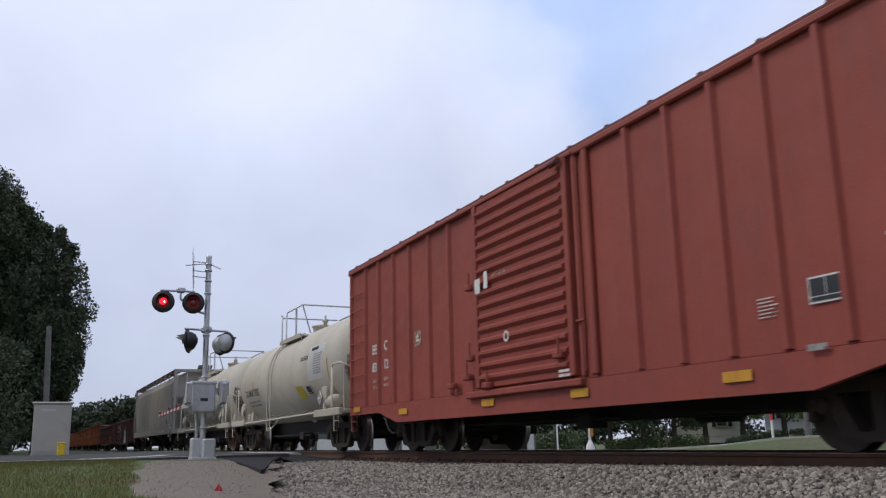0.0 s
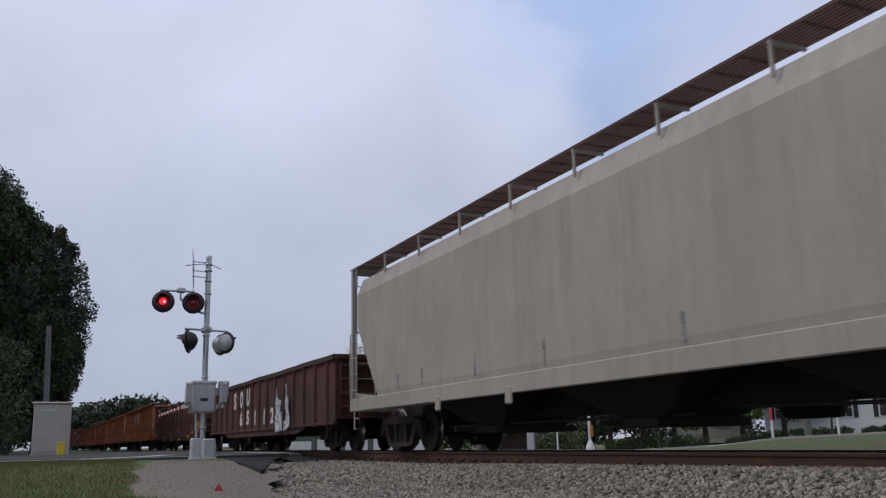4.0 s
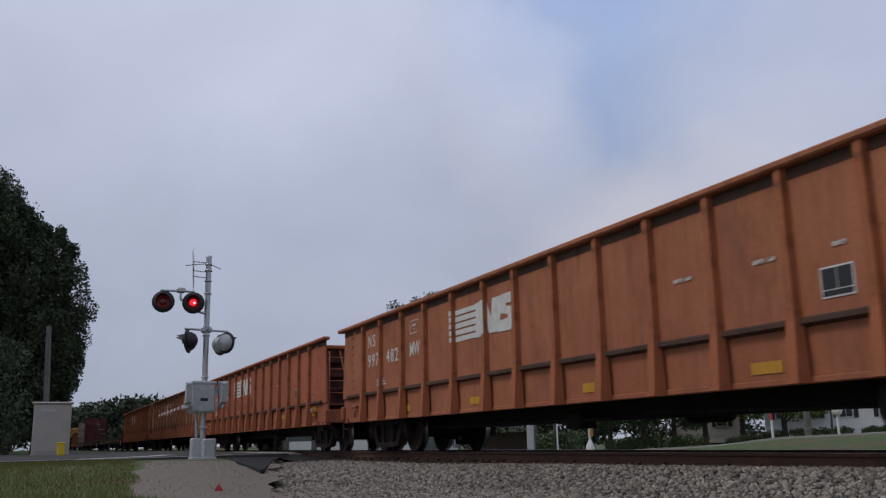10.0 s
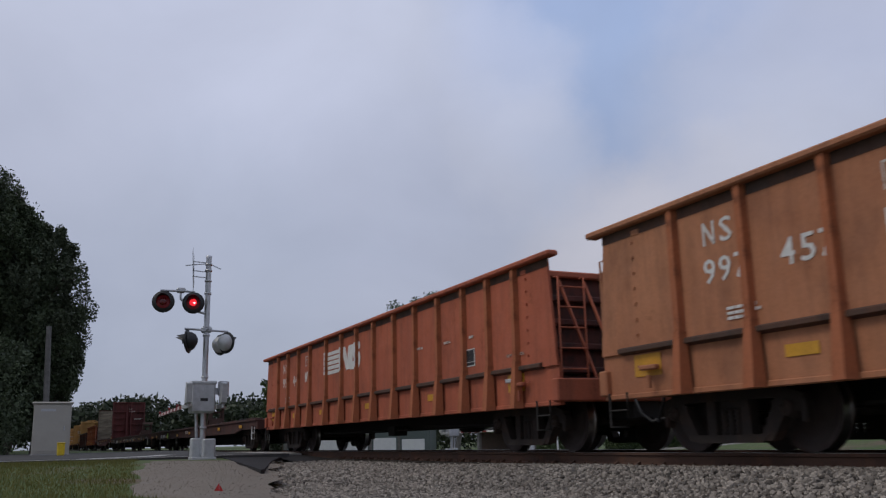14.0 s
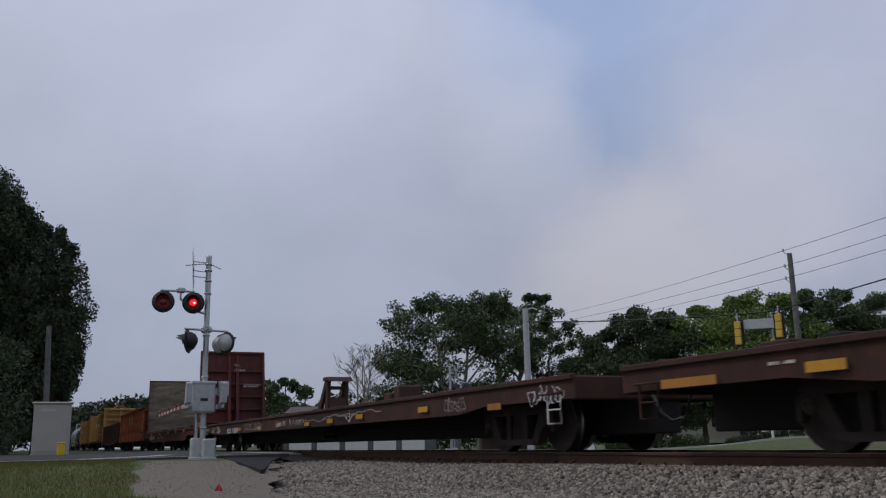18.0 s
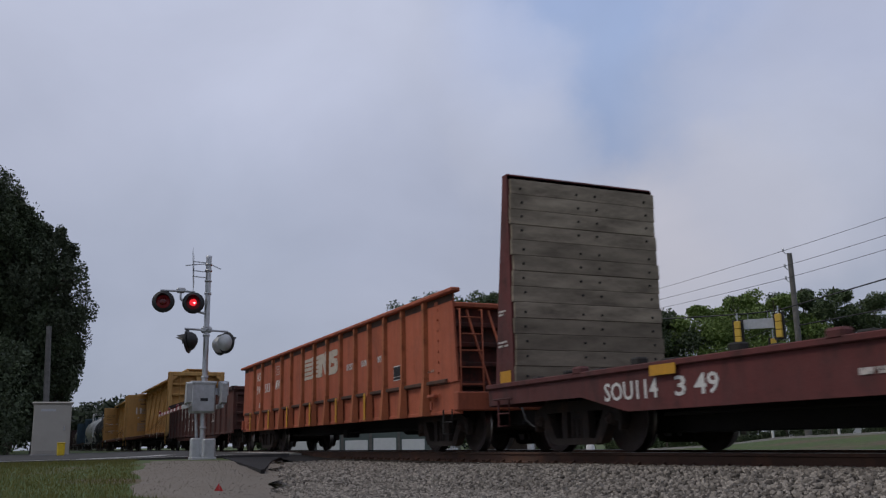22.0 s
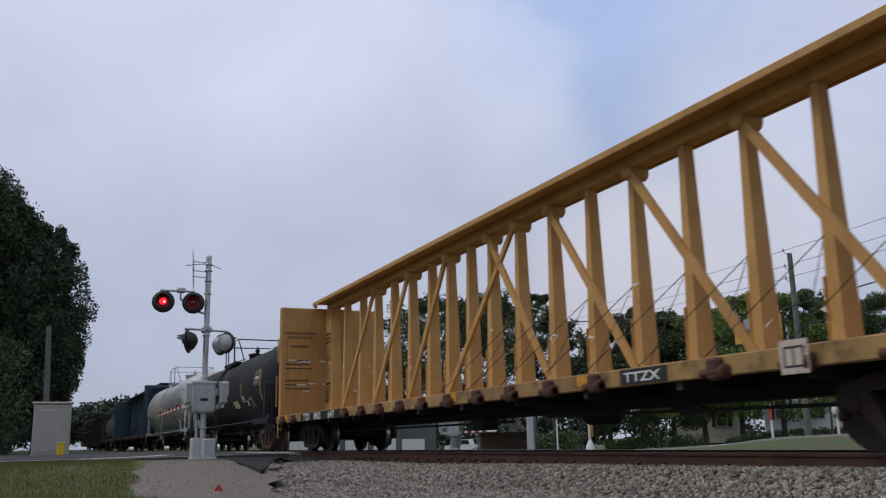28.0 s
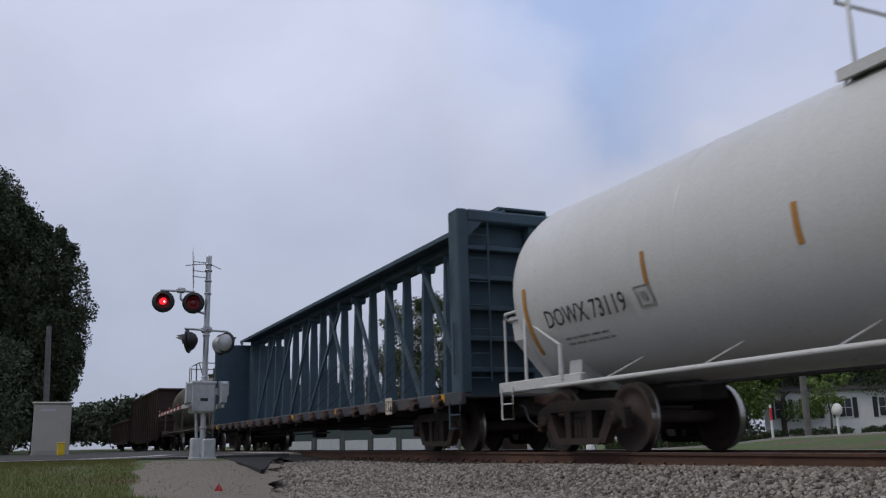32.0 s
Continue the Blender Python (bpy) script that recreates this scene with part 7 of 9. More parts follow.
def bulkhead_flat(s):
    car = car_at("bulkhead_flatcar", "maroon flatcar with tall plank-lined bulkheads, rolling past", "flatcar", s, "flatcars in the train")
    hl, w, top, wb = 10.1, HALF_W, 4.34, 1.42
    flat_deck(car, s, hl, M_BULK, 0.50, 1.65)
    for sx in (-1, 1):
        xi, xo, xt = sx * (hl - 0.60), sx * hl, sx * (hl - 0.46)
        g = Geo()
        g.box(xi + sx * 0.0, xi + sx * 0.06, -wb + 0.10, wb - 0.10, 1.0, top)
        bh = part("bulkhead", g, M_BULK, car, "tall maroon ribbed steel bulkhead")
        for y in (-wb, wb - 0.10):
            part("side_plate", Geo().prism([(xi, 1.0), (xo, 1.0), (xt, top), (xi, top)], "y", y, y + 0.10), M_BULK, bh)
        part("cap", Geo().box(xi, xt + sx * 0.03, -wb, wb, top - 0.08, top + 0.03, 0.015), M_BULK, bh)
        for y in (-0.16, 0.20):
            g = Geo()
            g.prism([(xi + sx * 0.06, 1.0), (xo - sx * 0.05, 1.0), (xt - sx * 0.02, top - 0.08), (xi + sx * 0.06, top - 0.08)], "y", y - 0.06, y + 0.06)
            part("post", g, M_BULK, bh)
        for k in range(5):
            z = 1.2 + k * 0.56
            part("rib", Geo().box(xi + sx * 0.06, xi + sx * 0.22, -wb + 0.1, wb - 0.1, z, z + 0.07, 0.01), M_BULK, bh)
        board = Geo().box(-0.03, 0.03, -wb + 0.02, wb - 0.02, 0.0, 0.243, 0.006).mesh("plank", M_PLANK)
        bolt = Geo().box(-0.012, 0.012, -0.017, 0.017, -0.017, 0.017, 0.004).mesh("bolt", M_UNDER)
        for k in range(13):
            part("plank", board, None, bh, at=(xi - sx * (0.035 + 0.004 * (k * 5 % 3)), 0.008 * (k * 7 % 5 - 2), 1.05 + k * 0.248))
            for by in (-1.22, -0.16, 0.20, 1.20):
                part("bolt", bolt, None, bh, at=(xi - sx * 0.078, by + 0.01 * (k % 3), 1.17 + k * 0.248 + 0.02 * (k * 3 % 4 - 1.5)))
        y = -w - 0.006
        patch(car, "reflector", xi + (0.08 if sx > 0 else -0.42), xi + (0.42 if sx > 0 else -0.08), 1.06, 1.24, -wb - 0.006, M_REFL, "yellow reflective strip")
    y = -w - 0.006
    data_plate(car, 9.58, 1.45, -wb - 0.004, 0.32, 0.30)
    side_bars(car, -9.9, 2.1, 0.30, 0.10, 2, -wb - 0.006, M_WHITE2, 141)
    write(car, "lettering", "SOU", M_WHITE2, hl - 0.10, -0.02, 3.68, 0.15, 0.26, turn_z=90)
    write(car, "lettering", "114349", M_WHITE2, hl - 0.10, -0.02, 3.46, 0.15, 0.46, turn_z=90)
    part("small_print", bars(2, 0.9, 0.14, 0.5, 9), M_WHITE2, car, at=pose(hl - 0.08, 0.42, 2.75, 0, 0, 90))
    for tx, x, wd in (("SOU114", -6.95, 1.15), ("3", -5.6, 0.2), ("49", -5.25, 0.42)):
        write(car, "lettering", tx, M_WHITE, x, y, 0.64, 0.31, wd * 0.92, bold=0.015)
    for x in (-5.95, -2.5, 1.1, 3.8, 6.4):
        patch(car, "reflector", x, x + 0.46, 0.88, 1.0, -w - 0.053, M_REFL, "yellow reflective strip")
    side_bars(car, -3.1, 0.66, 0.7, 0.10, 1, y, M_WHITE2, 143)
    side_bars(car, -1.5, 0.66, 0.6, 0.10, 1, y, M_WHITE2, 144)
    scribble(car, -2.1, 0.64, 0.3, 0.36, y, M_GRAFW, 2, 145, 0.02)
    for x in (-7.6, -3.4, 0.4, 2.2, 5.0):
        part("lashing_winch", Geo().box(x, x + 0.22, -w - 0.06, -w + 0.1, 1.0, 1.12, 0.03), M_BULK, car)
    part("end_print", bars(2, 0.4, 0.12, 0.5, 14), M_WHITE2, car, at=(-9.95, -wb - 0.006, 1.6))
    rnd = random.Random(77)
    for k in range(22):
        x = -8.8 + 0.8 * k + rnd.uniform(-0.2, 0.2)
        part("stake_pocket", Geo().box(x, x + rnd.uniform(0.10, 0.26), -w - 0.03, -w + 0.12, 0.98, 1.05 + rnd.uniform(0.0, 0.09), 0.02), M_UNDER, car, "black grimy stake pocket")
    for x in (1.2, 1.9):
        part("dunnage_strip", Geo().box(x, x + 0.6, -1.4, 1.2, 1.02, 1.10, 0.02), M_PLANK, car)


# ---- centre-beam flats ----
def centerbeam(s, hl, mat, sill_mat, label, seed, wraps=True, grid=(1.0, 0.0), bare=()):
    car = car_at("centerbeam_flatcar", label, "flatcar", s, "centre-beam flatcars in the train")
    w, top = 1.50, 4.23
    running_gear(car, s, hl, hl - 2.1, (0.60, 0.92))
    # side sills with stake pockets and winches
    for sy in (-1, 1):
        g = Geo()
        g.box(-hl, hl, sy * w, sy * (w - 0.09), 0.80, 1.02, 0.015)
        part("side_sill", g, sill_mat, car)
    winch = Geo().box(-0.10, 0.10, -0.10, 0.02, -0.12, 0.12, 0.03).tube([(-0.19, -0.06, -0.04), (0.19, -0.06, -0.04)], 0.05, 8).turn([(0.15, 0.0), (0.15, 0.085), (0.19, 0.085), (0.19, 0.0)], "x", 10, (0, -0.06, -0.04)).mesh("lashing_winch", paint("rusty_winch_steel_" + "abc"[seed % 3], (0.12, 0.048, 0.030) if mat is M_YEL else (0.09, 0.06, 0.05), rough=0.8))
    k = 20
    for i in range(k):
        x = -hl + 0.9 + i * (2 * hl - 1.8) / (k - 1)
        if not any(a < x < b for a, b in bare):
            part("lashing_winch", winch, None, car, at=(x, -w, 0.88))
    part("deck", Geo().box(-hl, hl, -w + 0.09, w - 0.09, 0.93, 0.98), sill_mat, car)
    bearer = Geo().box(-0.05, 0.05, -w + 0.05, w - 0.05, 0.70, 0.93).mesh("cross_bearer", M_UNDER)
    for i in range(12):
        part("cross_bearer", bearer, None, car, at=(-hl + 1.2 + i * (2 * hl - 2.4) / 11, 0, 0))
    # bulkheads
    for sx in (-1, 1):
        xi, xo = sx * (hl - 0.40), sx * (hl if sx > 0 else hl - 0.19)
        bh = part("bulkhead", Geo().box(xi, xi + sx * 0.07, -w + 0.2, w - 0.2, 0.98, top - 0.2), mat, car, "tall steel end bulkhead")
        for y in (-w, w - 0.22):
            part("corner_post", Geo().box(xi, xo, y, y + 0.22, 0.98, top, 0.03), mat, bh)
        part("header", Geo().box(xi, xo, -w + 0.2, w - 0.2, top - 0.22, top, 0.03), mat, bh)
        for kk in range(5):
            z = 1.35 + kk * 0.54
            part("rib", Geo().box(xi + sx * 0.07, xo - sx * 0.08, -w + 0.22, w - 0.22, z, z + 0.09, 0.015), mat, bh)
        part("post", Geo().box(xi + sx * 0.07, xo - sx * 0.08, -0.02, 0.20, 0.98, top - 0.2, 0.02), mat, bh)
        g = Geo()
        for y in (-0.5, 0.6):
            g.box(xo - sx * 0.3, xo - sx * 0.18, y, y + 0.08, top, top + 0.09, 0.02)
        part("lifting_lug", g, mat, bh)
        g = Geo().tube([(xo - sx * 0.05, -w + 0.62, 1.2), (xo - sx * 0.05, -w + 0.62, 4.0)], 0.018, 6)
        for k in range(7):
            g.tube([(xo - sx * 0.05, -w + 0.24, 1.25 + 0.42 * k), (xo - sx * 0.05, -w + 0.62, 1.25 + 0.42 * k)], 0.012, 6)
        part("end_ladder", g, mat, bh)
        for y in (-w + 0.2, w - 0.2):
            part("corner_gusset", Geo().prism([(y, top - 0.22), (y + (0.3 if y < 0 else -0.3), top - 0.22), (y, top - 0.52)], "x", xo - sx * 0.03, xo - sx * 0.005), mat, bh)
        g = Geo()
        for q in ((0.1, 2.6, 3.3), (0.25, 1.3, 2.2)):
            g.tube([(xi + sx * q[0], -w - 0.05, q[1]), (xi + sx * q[0], -w - 0.05, q[2])], 0.02, 6)
        part("grab_iron", g, mat, bh)
        stirrup(car, xo - sx * 0.25, -w - 0.01, 0.82, mat, 0.42, 0.42)
    # the centre beam: chord, paired tapering posts, braces
    g = Geo()
    ct = 4.41
    g.box(-hl + 0.3, hl - 0.3, -0.50, 0.50, ct - 0.05, ct, 0.01)
    chord = part("top_chord", g, mat, car)
    for y in (-0.52, 0.47):
        part("chord_lip", Geo().box(-hl + 0.3, hl - 0.3, y, y + 0.05, ct - 0.11, ct + 0.003, 0.012), mat, chord)
    part("chord_beam", Geo().box(-hl + 0.6, hl - 0.6, -0.15, 0.15, ct - 0.24, ct - 0.04, 0.02), mat, chord)
    part("beam_foot", Geo().box(-hl + 0.6, hl - 0.6, -0.42, 0.42, 0.98, 1.10, 0.02), mat, car)
    post = Geo()
    zt = ct - 0.22
    post.put([(-0.10, -0.15, 1.1), (0.10, -0.15, 1.1), (0.10, 0.15, 1.1), (-0.10, 0.15, 1.1), (-0.055, -0.085, zt), (0.055, -0.085, zt), (0.055, 0.085, zt), (-0.055, 0.085, zt)],
             [(0, 1, 5, 4), (1, 2, 6, 5), (2, 3, 7, 6), (3, 0, 4, 7), (0, 3, 2, 1)])
    post.box(-0.108, -0.085, -0.17, 0.17, 1.1, 1.9, 0.008)
    post_me = post.mesh("upright", mat)
    half_set = (0.87, 2.05, 3.23, 4.41, 5.59, 6.77, 7.95, 9.1, 10.2)
    xs = [grid[0] * q + grid[1] for q in [-10.35, -9.25, -7.9, -6.72, -5.54, -4.36, -3.2, -2.2, -1.2, -0.25] + list(half_set)]
    for a, b in ((-hl + 0.40, xs[0]), (xs[-1], hl - 0.40)):
        part("web_sheet", Geo().box(a, b, -0.135, 0.135, 1.1, zt), mat, car, "steel web sheet behind the bulkhead")
    n = len(xs)
    for i, x in enumerate(xs):
        part("upright", post_me, None, car, at=(x, 0, 0))
    mid = (n - 1) / 2
    for top_i, foot_i in ((3, 1), (5, 3), (7, 5), (10, 7), (9, 11), (11, 13), (13, 15), (15, 17)):
        # braces lean towards the middle of the car
        g = Geo()
        xa, xb = xs[top_i], xs[foot_i]
        d = 0.085 if xb > xa else -0.085
        for y in (-0.19, ):
            lo_y, hi_y = y, y + 0.05
            g.put([(xb - d, lo_y, 1.1), (xb + d, lo_y, 1.1), (xa + d, hi_y, zt - 0.05), (xa - d, hi_y, zt - 0.05), (xb - d, lo_y + 0.06, 1.1), (xb + d, lo_y + 0.06, 1.1), (xa + d, hi_y + 0.06, zt - 0.05), (xa - d, hi_y + 0.06, zt - 0.05)],
                  [(0, 1, 2, 3), (7, 6, 5, 4), (0, 4, 5, 1), (1, 5, 6, 2), (2, 6, 7, 3), (3, 7, 4, 0)])
        g.turn([(-0.19, 0.0), (-0.19, 0.11), (-0.13, 0.125), (0.13, 0.125), (0.19, 0.11), (0.19, 0.0)], "y", 14, (xa, 0, zt - 0.08))
        part("brace", g, mat, car)
    rnd = random.Random(seed)
    if wraps:
        for i in range(30):
            x = xs[rnd.randrange(n)] + rnd.uniform(-0.2, 0.2)
            z = rnd.uniform(1.3, 2.6)
            part("torn_wrap", Geo().prism([(x, z), (x + rnd.uniform(0.06, 0.22), z + rnd.uniform(-0.1, 0.15)), (x + 0.04, z + 0.05)], "y", -0.21, -0.205), M_WHITE, car, "shred of white plastic wrap")
    for i in range(n - 1):
        if i > mid:
            part("lashing_cable", Geo().tube([(xs[i], -0.18, 2.35), (xs[i] + 0.75, -w + 0.04, 1.02)], 0.006, 4), M_UNDER, car)
            part("lashing_cable", Geo().tube([(xs[i], -0.18, 2.35), (xs[i] - 0.65, -w + 0.04, 1.02)], 0.006, 4), M_UNDER, car)
    y = -w - 0.006
    card = patch(car, "stencil_panel", hl - 3.30, hl - 2.95, 0.74, 1.06, -w - 0.11, M_CREAM, "weathered white stencil panel")
    for q in ((0.05, 0.07, 0.06, 0.26), (0.28, 0.30, 0.06, 0.26), (0.05, 0.30, 0.06, 0.08), (0.05, 0.30, 0.24, 0.26), (0.16, 0.18, 0.08, 0.24)):
        part("panel_line", Geo().box(hl - 3.30 + q[0], hl - 3.30 + q[1], -w - 0.119, -w - 0.1155, 0.74 + q[2], 0.74 + q[3]), M_BLACKT, card)
    for x in ((-hl + 1.0, -hl * 0.45, 0.6, hl * 0.42, hl - 0.95)):
        patch(car, "reflector", x - 0.25, x + 0.28, 0.86, 1.0, y, M_REFL, "yellow reflective strip")
    return car


def centerbeams():
    car = centerbeam(-133.4, 11.6, M_YEL, M_YELD, "faded yellow centre-beam lumber flatcar, empty, rolling past", 1, grid=(1.045, 0.0))
    y = -1.506
    patch(car, "code_panel", 3.6, 4.4, 0.83, 0.99, y, M_PLATE)
    side_bars(car, 3.7, 0.86, 0.6, 0.10, 1, y - 0.004, M_WHITE, 151)
    xi = -11.6 + 0.40 + 0.008
    for tx, yy, z, wd in (("WARNING", -0.55, 3.45, 0.7), ("WARNING", -0.55, 2.15, 0.7)):
        write(car, "lettering", tx, M_BLACKT, xi, yy, z, 0.17, wd, bold=0.02, turn_z=90)
    for z, rows in ((3.7, 2), (2.75, 4), (1.45, 6)):
        part("small_print", bars(rows, 1.1, 0.11 * rows, 0.45, 160 + rows), M_GREYT, car, at=pose(xi, -0.7, z, 0, 0, 90))
    g = Geo()
    for yy, z, h in ((-0.85, 2.75, 0.5), (-0.55, 2.8, 0.42), (0.45, 2.55, 0.5), (-0.7, 2.45, 0.08), (0.2, 2.0, 0.06), (0.8, 2.4, 0.1)):
        g.box(xi, xi + 0.006, yy, yy + 0.09, z, z + h)
    part("torn_paper", g, M_WHITE, car, "torn strips of white paper")
    car = centerbeam(-157.92, 11.62, M_YEL, M_YELD, "yellow centre-beam lumber flatcar with rusty winches, empty, rolling past", 2, grid=(1.0, -0.22), bare=((-9.0, -5.4), (5.3, 6.5)))
    patch(car, "code_panel", 5.6, 6.5, 0.82, 1.0, y, M_PLATE)
    write(car, "lettering", "TTZX", M_WHITE, 5.68, y - 0.008, 0.85, 0.16, 0.7, bold=0.02)
    patch(car, "code_panel", -8.91, -5.50, 0.80, 1.0, y, M_PLATE)
    for tx, x, wd in (("TTZX", -8.66, 0.60), ("862", -7.68, 0.59), ("647", -6.49, 0.52)):
        write(car, "lettering", tx, M_WHITE, x, y - 0.008, 0.82, 0.235, wd, bold=0.02)
    xi = -11.62 + 0.40 + 0.008
    for tx, yy, z, wd, h in (("LOADING AND UNLOADING", -1.40, 3.42, 0.98, 0.11), ("INSTRUCTIONS", -1.28, 3.29, 0.72, 0.11), ("WARNING", -1.22, 3.02, 0.56, 0.13)):
        write(car, "lettering", tx, M_BLACKT, xi, yy, z, h, wd, bold=0.006, turn_z=90)
    for z, rows in ((2.35, 3), (1.75, 3)):
        part("small_print", bars(rows, 0.9, 0.12 * rows, 0.24, 170 + rows), M_BLACKT, car, at=pose(xi, -1.36, z, 0, 0, 90))
    xw = -11.13
    for tx, z, wd, h in (("LOADING AND", 3.38, 0.50, 0.11), ("UNLOADING", 3.26, 0.48, 0.11), ("INSTRUCTIONS", 3.14, 0.50, 0.11), ("SAFETY FIRST", 2.62, 0.52, 0.12), ("WARNING", 1.90, 0.48, 0.13), ("DO NOT MOVE", 1.79, 0.50, 0.10), ("CAR UNLESS", 1.68, 0.46, 0.10), ("TIEDOWNS ARE", 1.59, 0.50, 0.10), ("SECURED IN", 1.50, 0.46, 0.10), ("KEYSLOTS", 1.41, 0.42, 0.10)):
        write(car, "lettering", tx, M_BLACKT, xw, -0.145, z, h, wd, bold=0.006)
    part("small_print", bars(4, 0.48, 0.40, 0.35, 177), M_GREYT, car, at=(xw, -0.141, 2.72))
    part("small_print", bars(6, 0.48, 0.50, 0.35, 178), M_GREYT, car, at=(xw, -0.141, 2.08))
    g = Geo()
    rnd = random.Random(4)
    for _ in range(12):
        yy, z = rnd.uniform(-1.35, 0.9), rnd.choice((1.7, 1.95, 2.6, 2.72)) + rnd.uniform(-0.06, 0.06)
        g.box(xi, xi + 0.006, yy, yy + rnd.uniform(0.08, 0.34), z, z + rnd.uniform(0.02, 0.06))
    part("torn_wrap", g, M_WHITE, car, "shreds of white plastic wrap")
    centerbeam(-216.4, 11.62, M_BLU, paint("grimy_blue_sill_paint", (0.04, 0.06, 0.08), wear=(0.45, 0.7), rust=(0.12, 0.07, 0.055), streak=0.5), "dull blue centre-beam lumber flatcar, empty, rolling past", 3, wraps=False, grid=(1.018, -0.1))


def build_train():
    boxcar(178.5)
    cream_tank(163.1, "7092", True)
    cream_tank(149.7, "7112", False)
    covered_hopper(132.6)
    sou_65112(113.87)
    sou_66724(95.85)
    works_train()
    flats()
    bulkhead_flat(-73.95)
    sou_65727(-112.2)
    centerbeams()
    black_tank(-178.45)
    white_tank(-195.2)
    drab_tank(-236.3)
    mill_gondola(-252.3, M_DARK, "dark brown high-sided car, rolling past far off", seed=8, hl=7.6, top=3.5, name="hopper_car")
    mill_gondola(-269.6, M_DARK, "dark brown gondola, rolling past far off", seed=9)


build_train()

# ---- crossing signals ----
M_ARMRED = plain("dull_red_reflective_band", (0.20, 0.022, 0.02), 0.5)
M_LENS = plain("dark_red_lens", (0.16, 0.008, 0.01), 0.25)
def glow(name, col, strength):
    m, nt, bs = nodes_of(name)
    bs.inputs["Base Color"].default_value = (*col, 1)
    bs.inputs["Emission Color"].default_value = (*col, 1)
    bs.inputs["Emission Strength"].default_value = strength
    return m


M_LIT = glow("lit_red_signal_lamp", (1.0, 0.02, 0.035), 0.75)
M_DIM = glow("faintly_glowing_red_lens", (0.12, 0.005, 0.009), 0.12)
M_ROSE = glow("hot_spot_of_red_lamp", (1.0, 0.35, 0.38), 4.0)
BULBS = []


def lamp_unit(parent, m, lit=None, back=None):
    """One flashing lamp: black disc, hood, housing and lens; it faces its own -y."""
    disc = part("target_disc", Geo().turn([(0.0, 0.10), (0.0, 0.25), (0.012, 0.255), (0.02, 0.25), (0.02, 0.05)], "y", 28), M_BLACK, parent, "round black signal background", m)
    part("housing", Geo().turn([(0.02, 0.19), (0.06, 0.20), (0.13, 0.175), (0.19, 0.12), (0.225, 0.05), (0.23, 0.0)], "y", 20), back or M_ALU, disc)
    g = Geo()
    n = 14
    v = []
    for i in range(n + 1):
        a = math.pi * (1.15 * i / n - 0.075)
        for d, r in ((0.0, 0.165), (-0.26 * max(0.25, math.sin(a)), 0.160)):
            v.append((r * math.cos(a), d, r * math.sin(a)))
    f = [(2 * i, 2 * i + 1, 2 * i + 3, 2 * i + 2) for i in range(n)]
    g.put(v, f + [q[::-1] for q in f])
    part("hood", g, M_BLACK, disc)
    part("lens", Geo().turn([(-0.01, 0.155), (-0.022, 0.12), (-0.03, 0.0)], "y", 20), M_DIM if lit is not None else M_LENS, disc, "dark red lens")
    if lit is not None:
        g = Geo().turn([(-0.030, 0.0), (-0.028, 0.05), (-0.020, 0.085)], "y", 18)
        k = len(g.f)
        g.turn([(-0.020, 0.085), (0.020, 0.085), (0.028, 0.05), (0.030, 0.0)], "y", 18)
        j = len(g.f)
        g.turn([(-0.033, 0.0), (-0.031, 0.022)], "y", 10, (0.03, 0, -0.01))
        me = g.mesh("signal_lamp", M_LIT)
        me.materials.append(M_LENS)
        me.materials.append(M_ROSE)
        for i in range(k, j):
            me.polygons[i].material_index = 1
        for i in range(j, len(g.f)):
            me.polygons[i].material_index = 2
        b = part("signal_lamp", me, None, disc, "red lamp that flashes in turn", (0, -0.045, 0))
        BULBS.append((b, lit))
    return disc


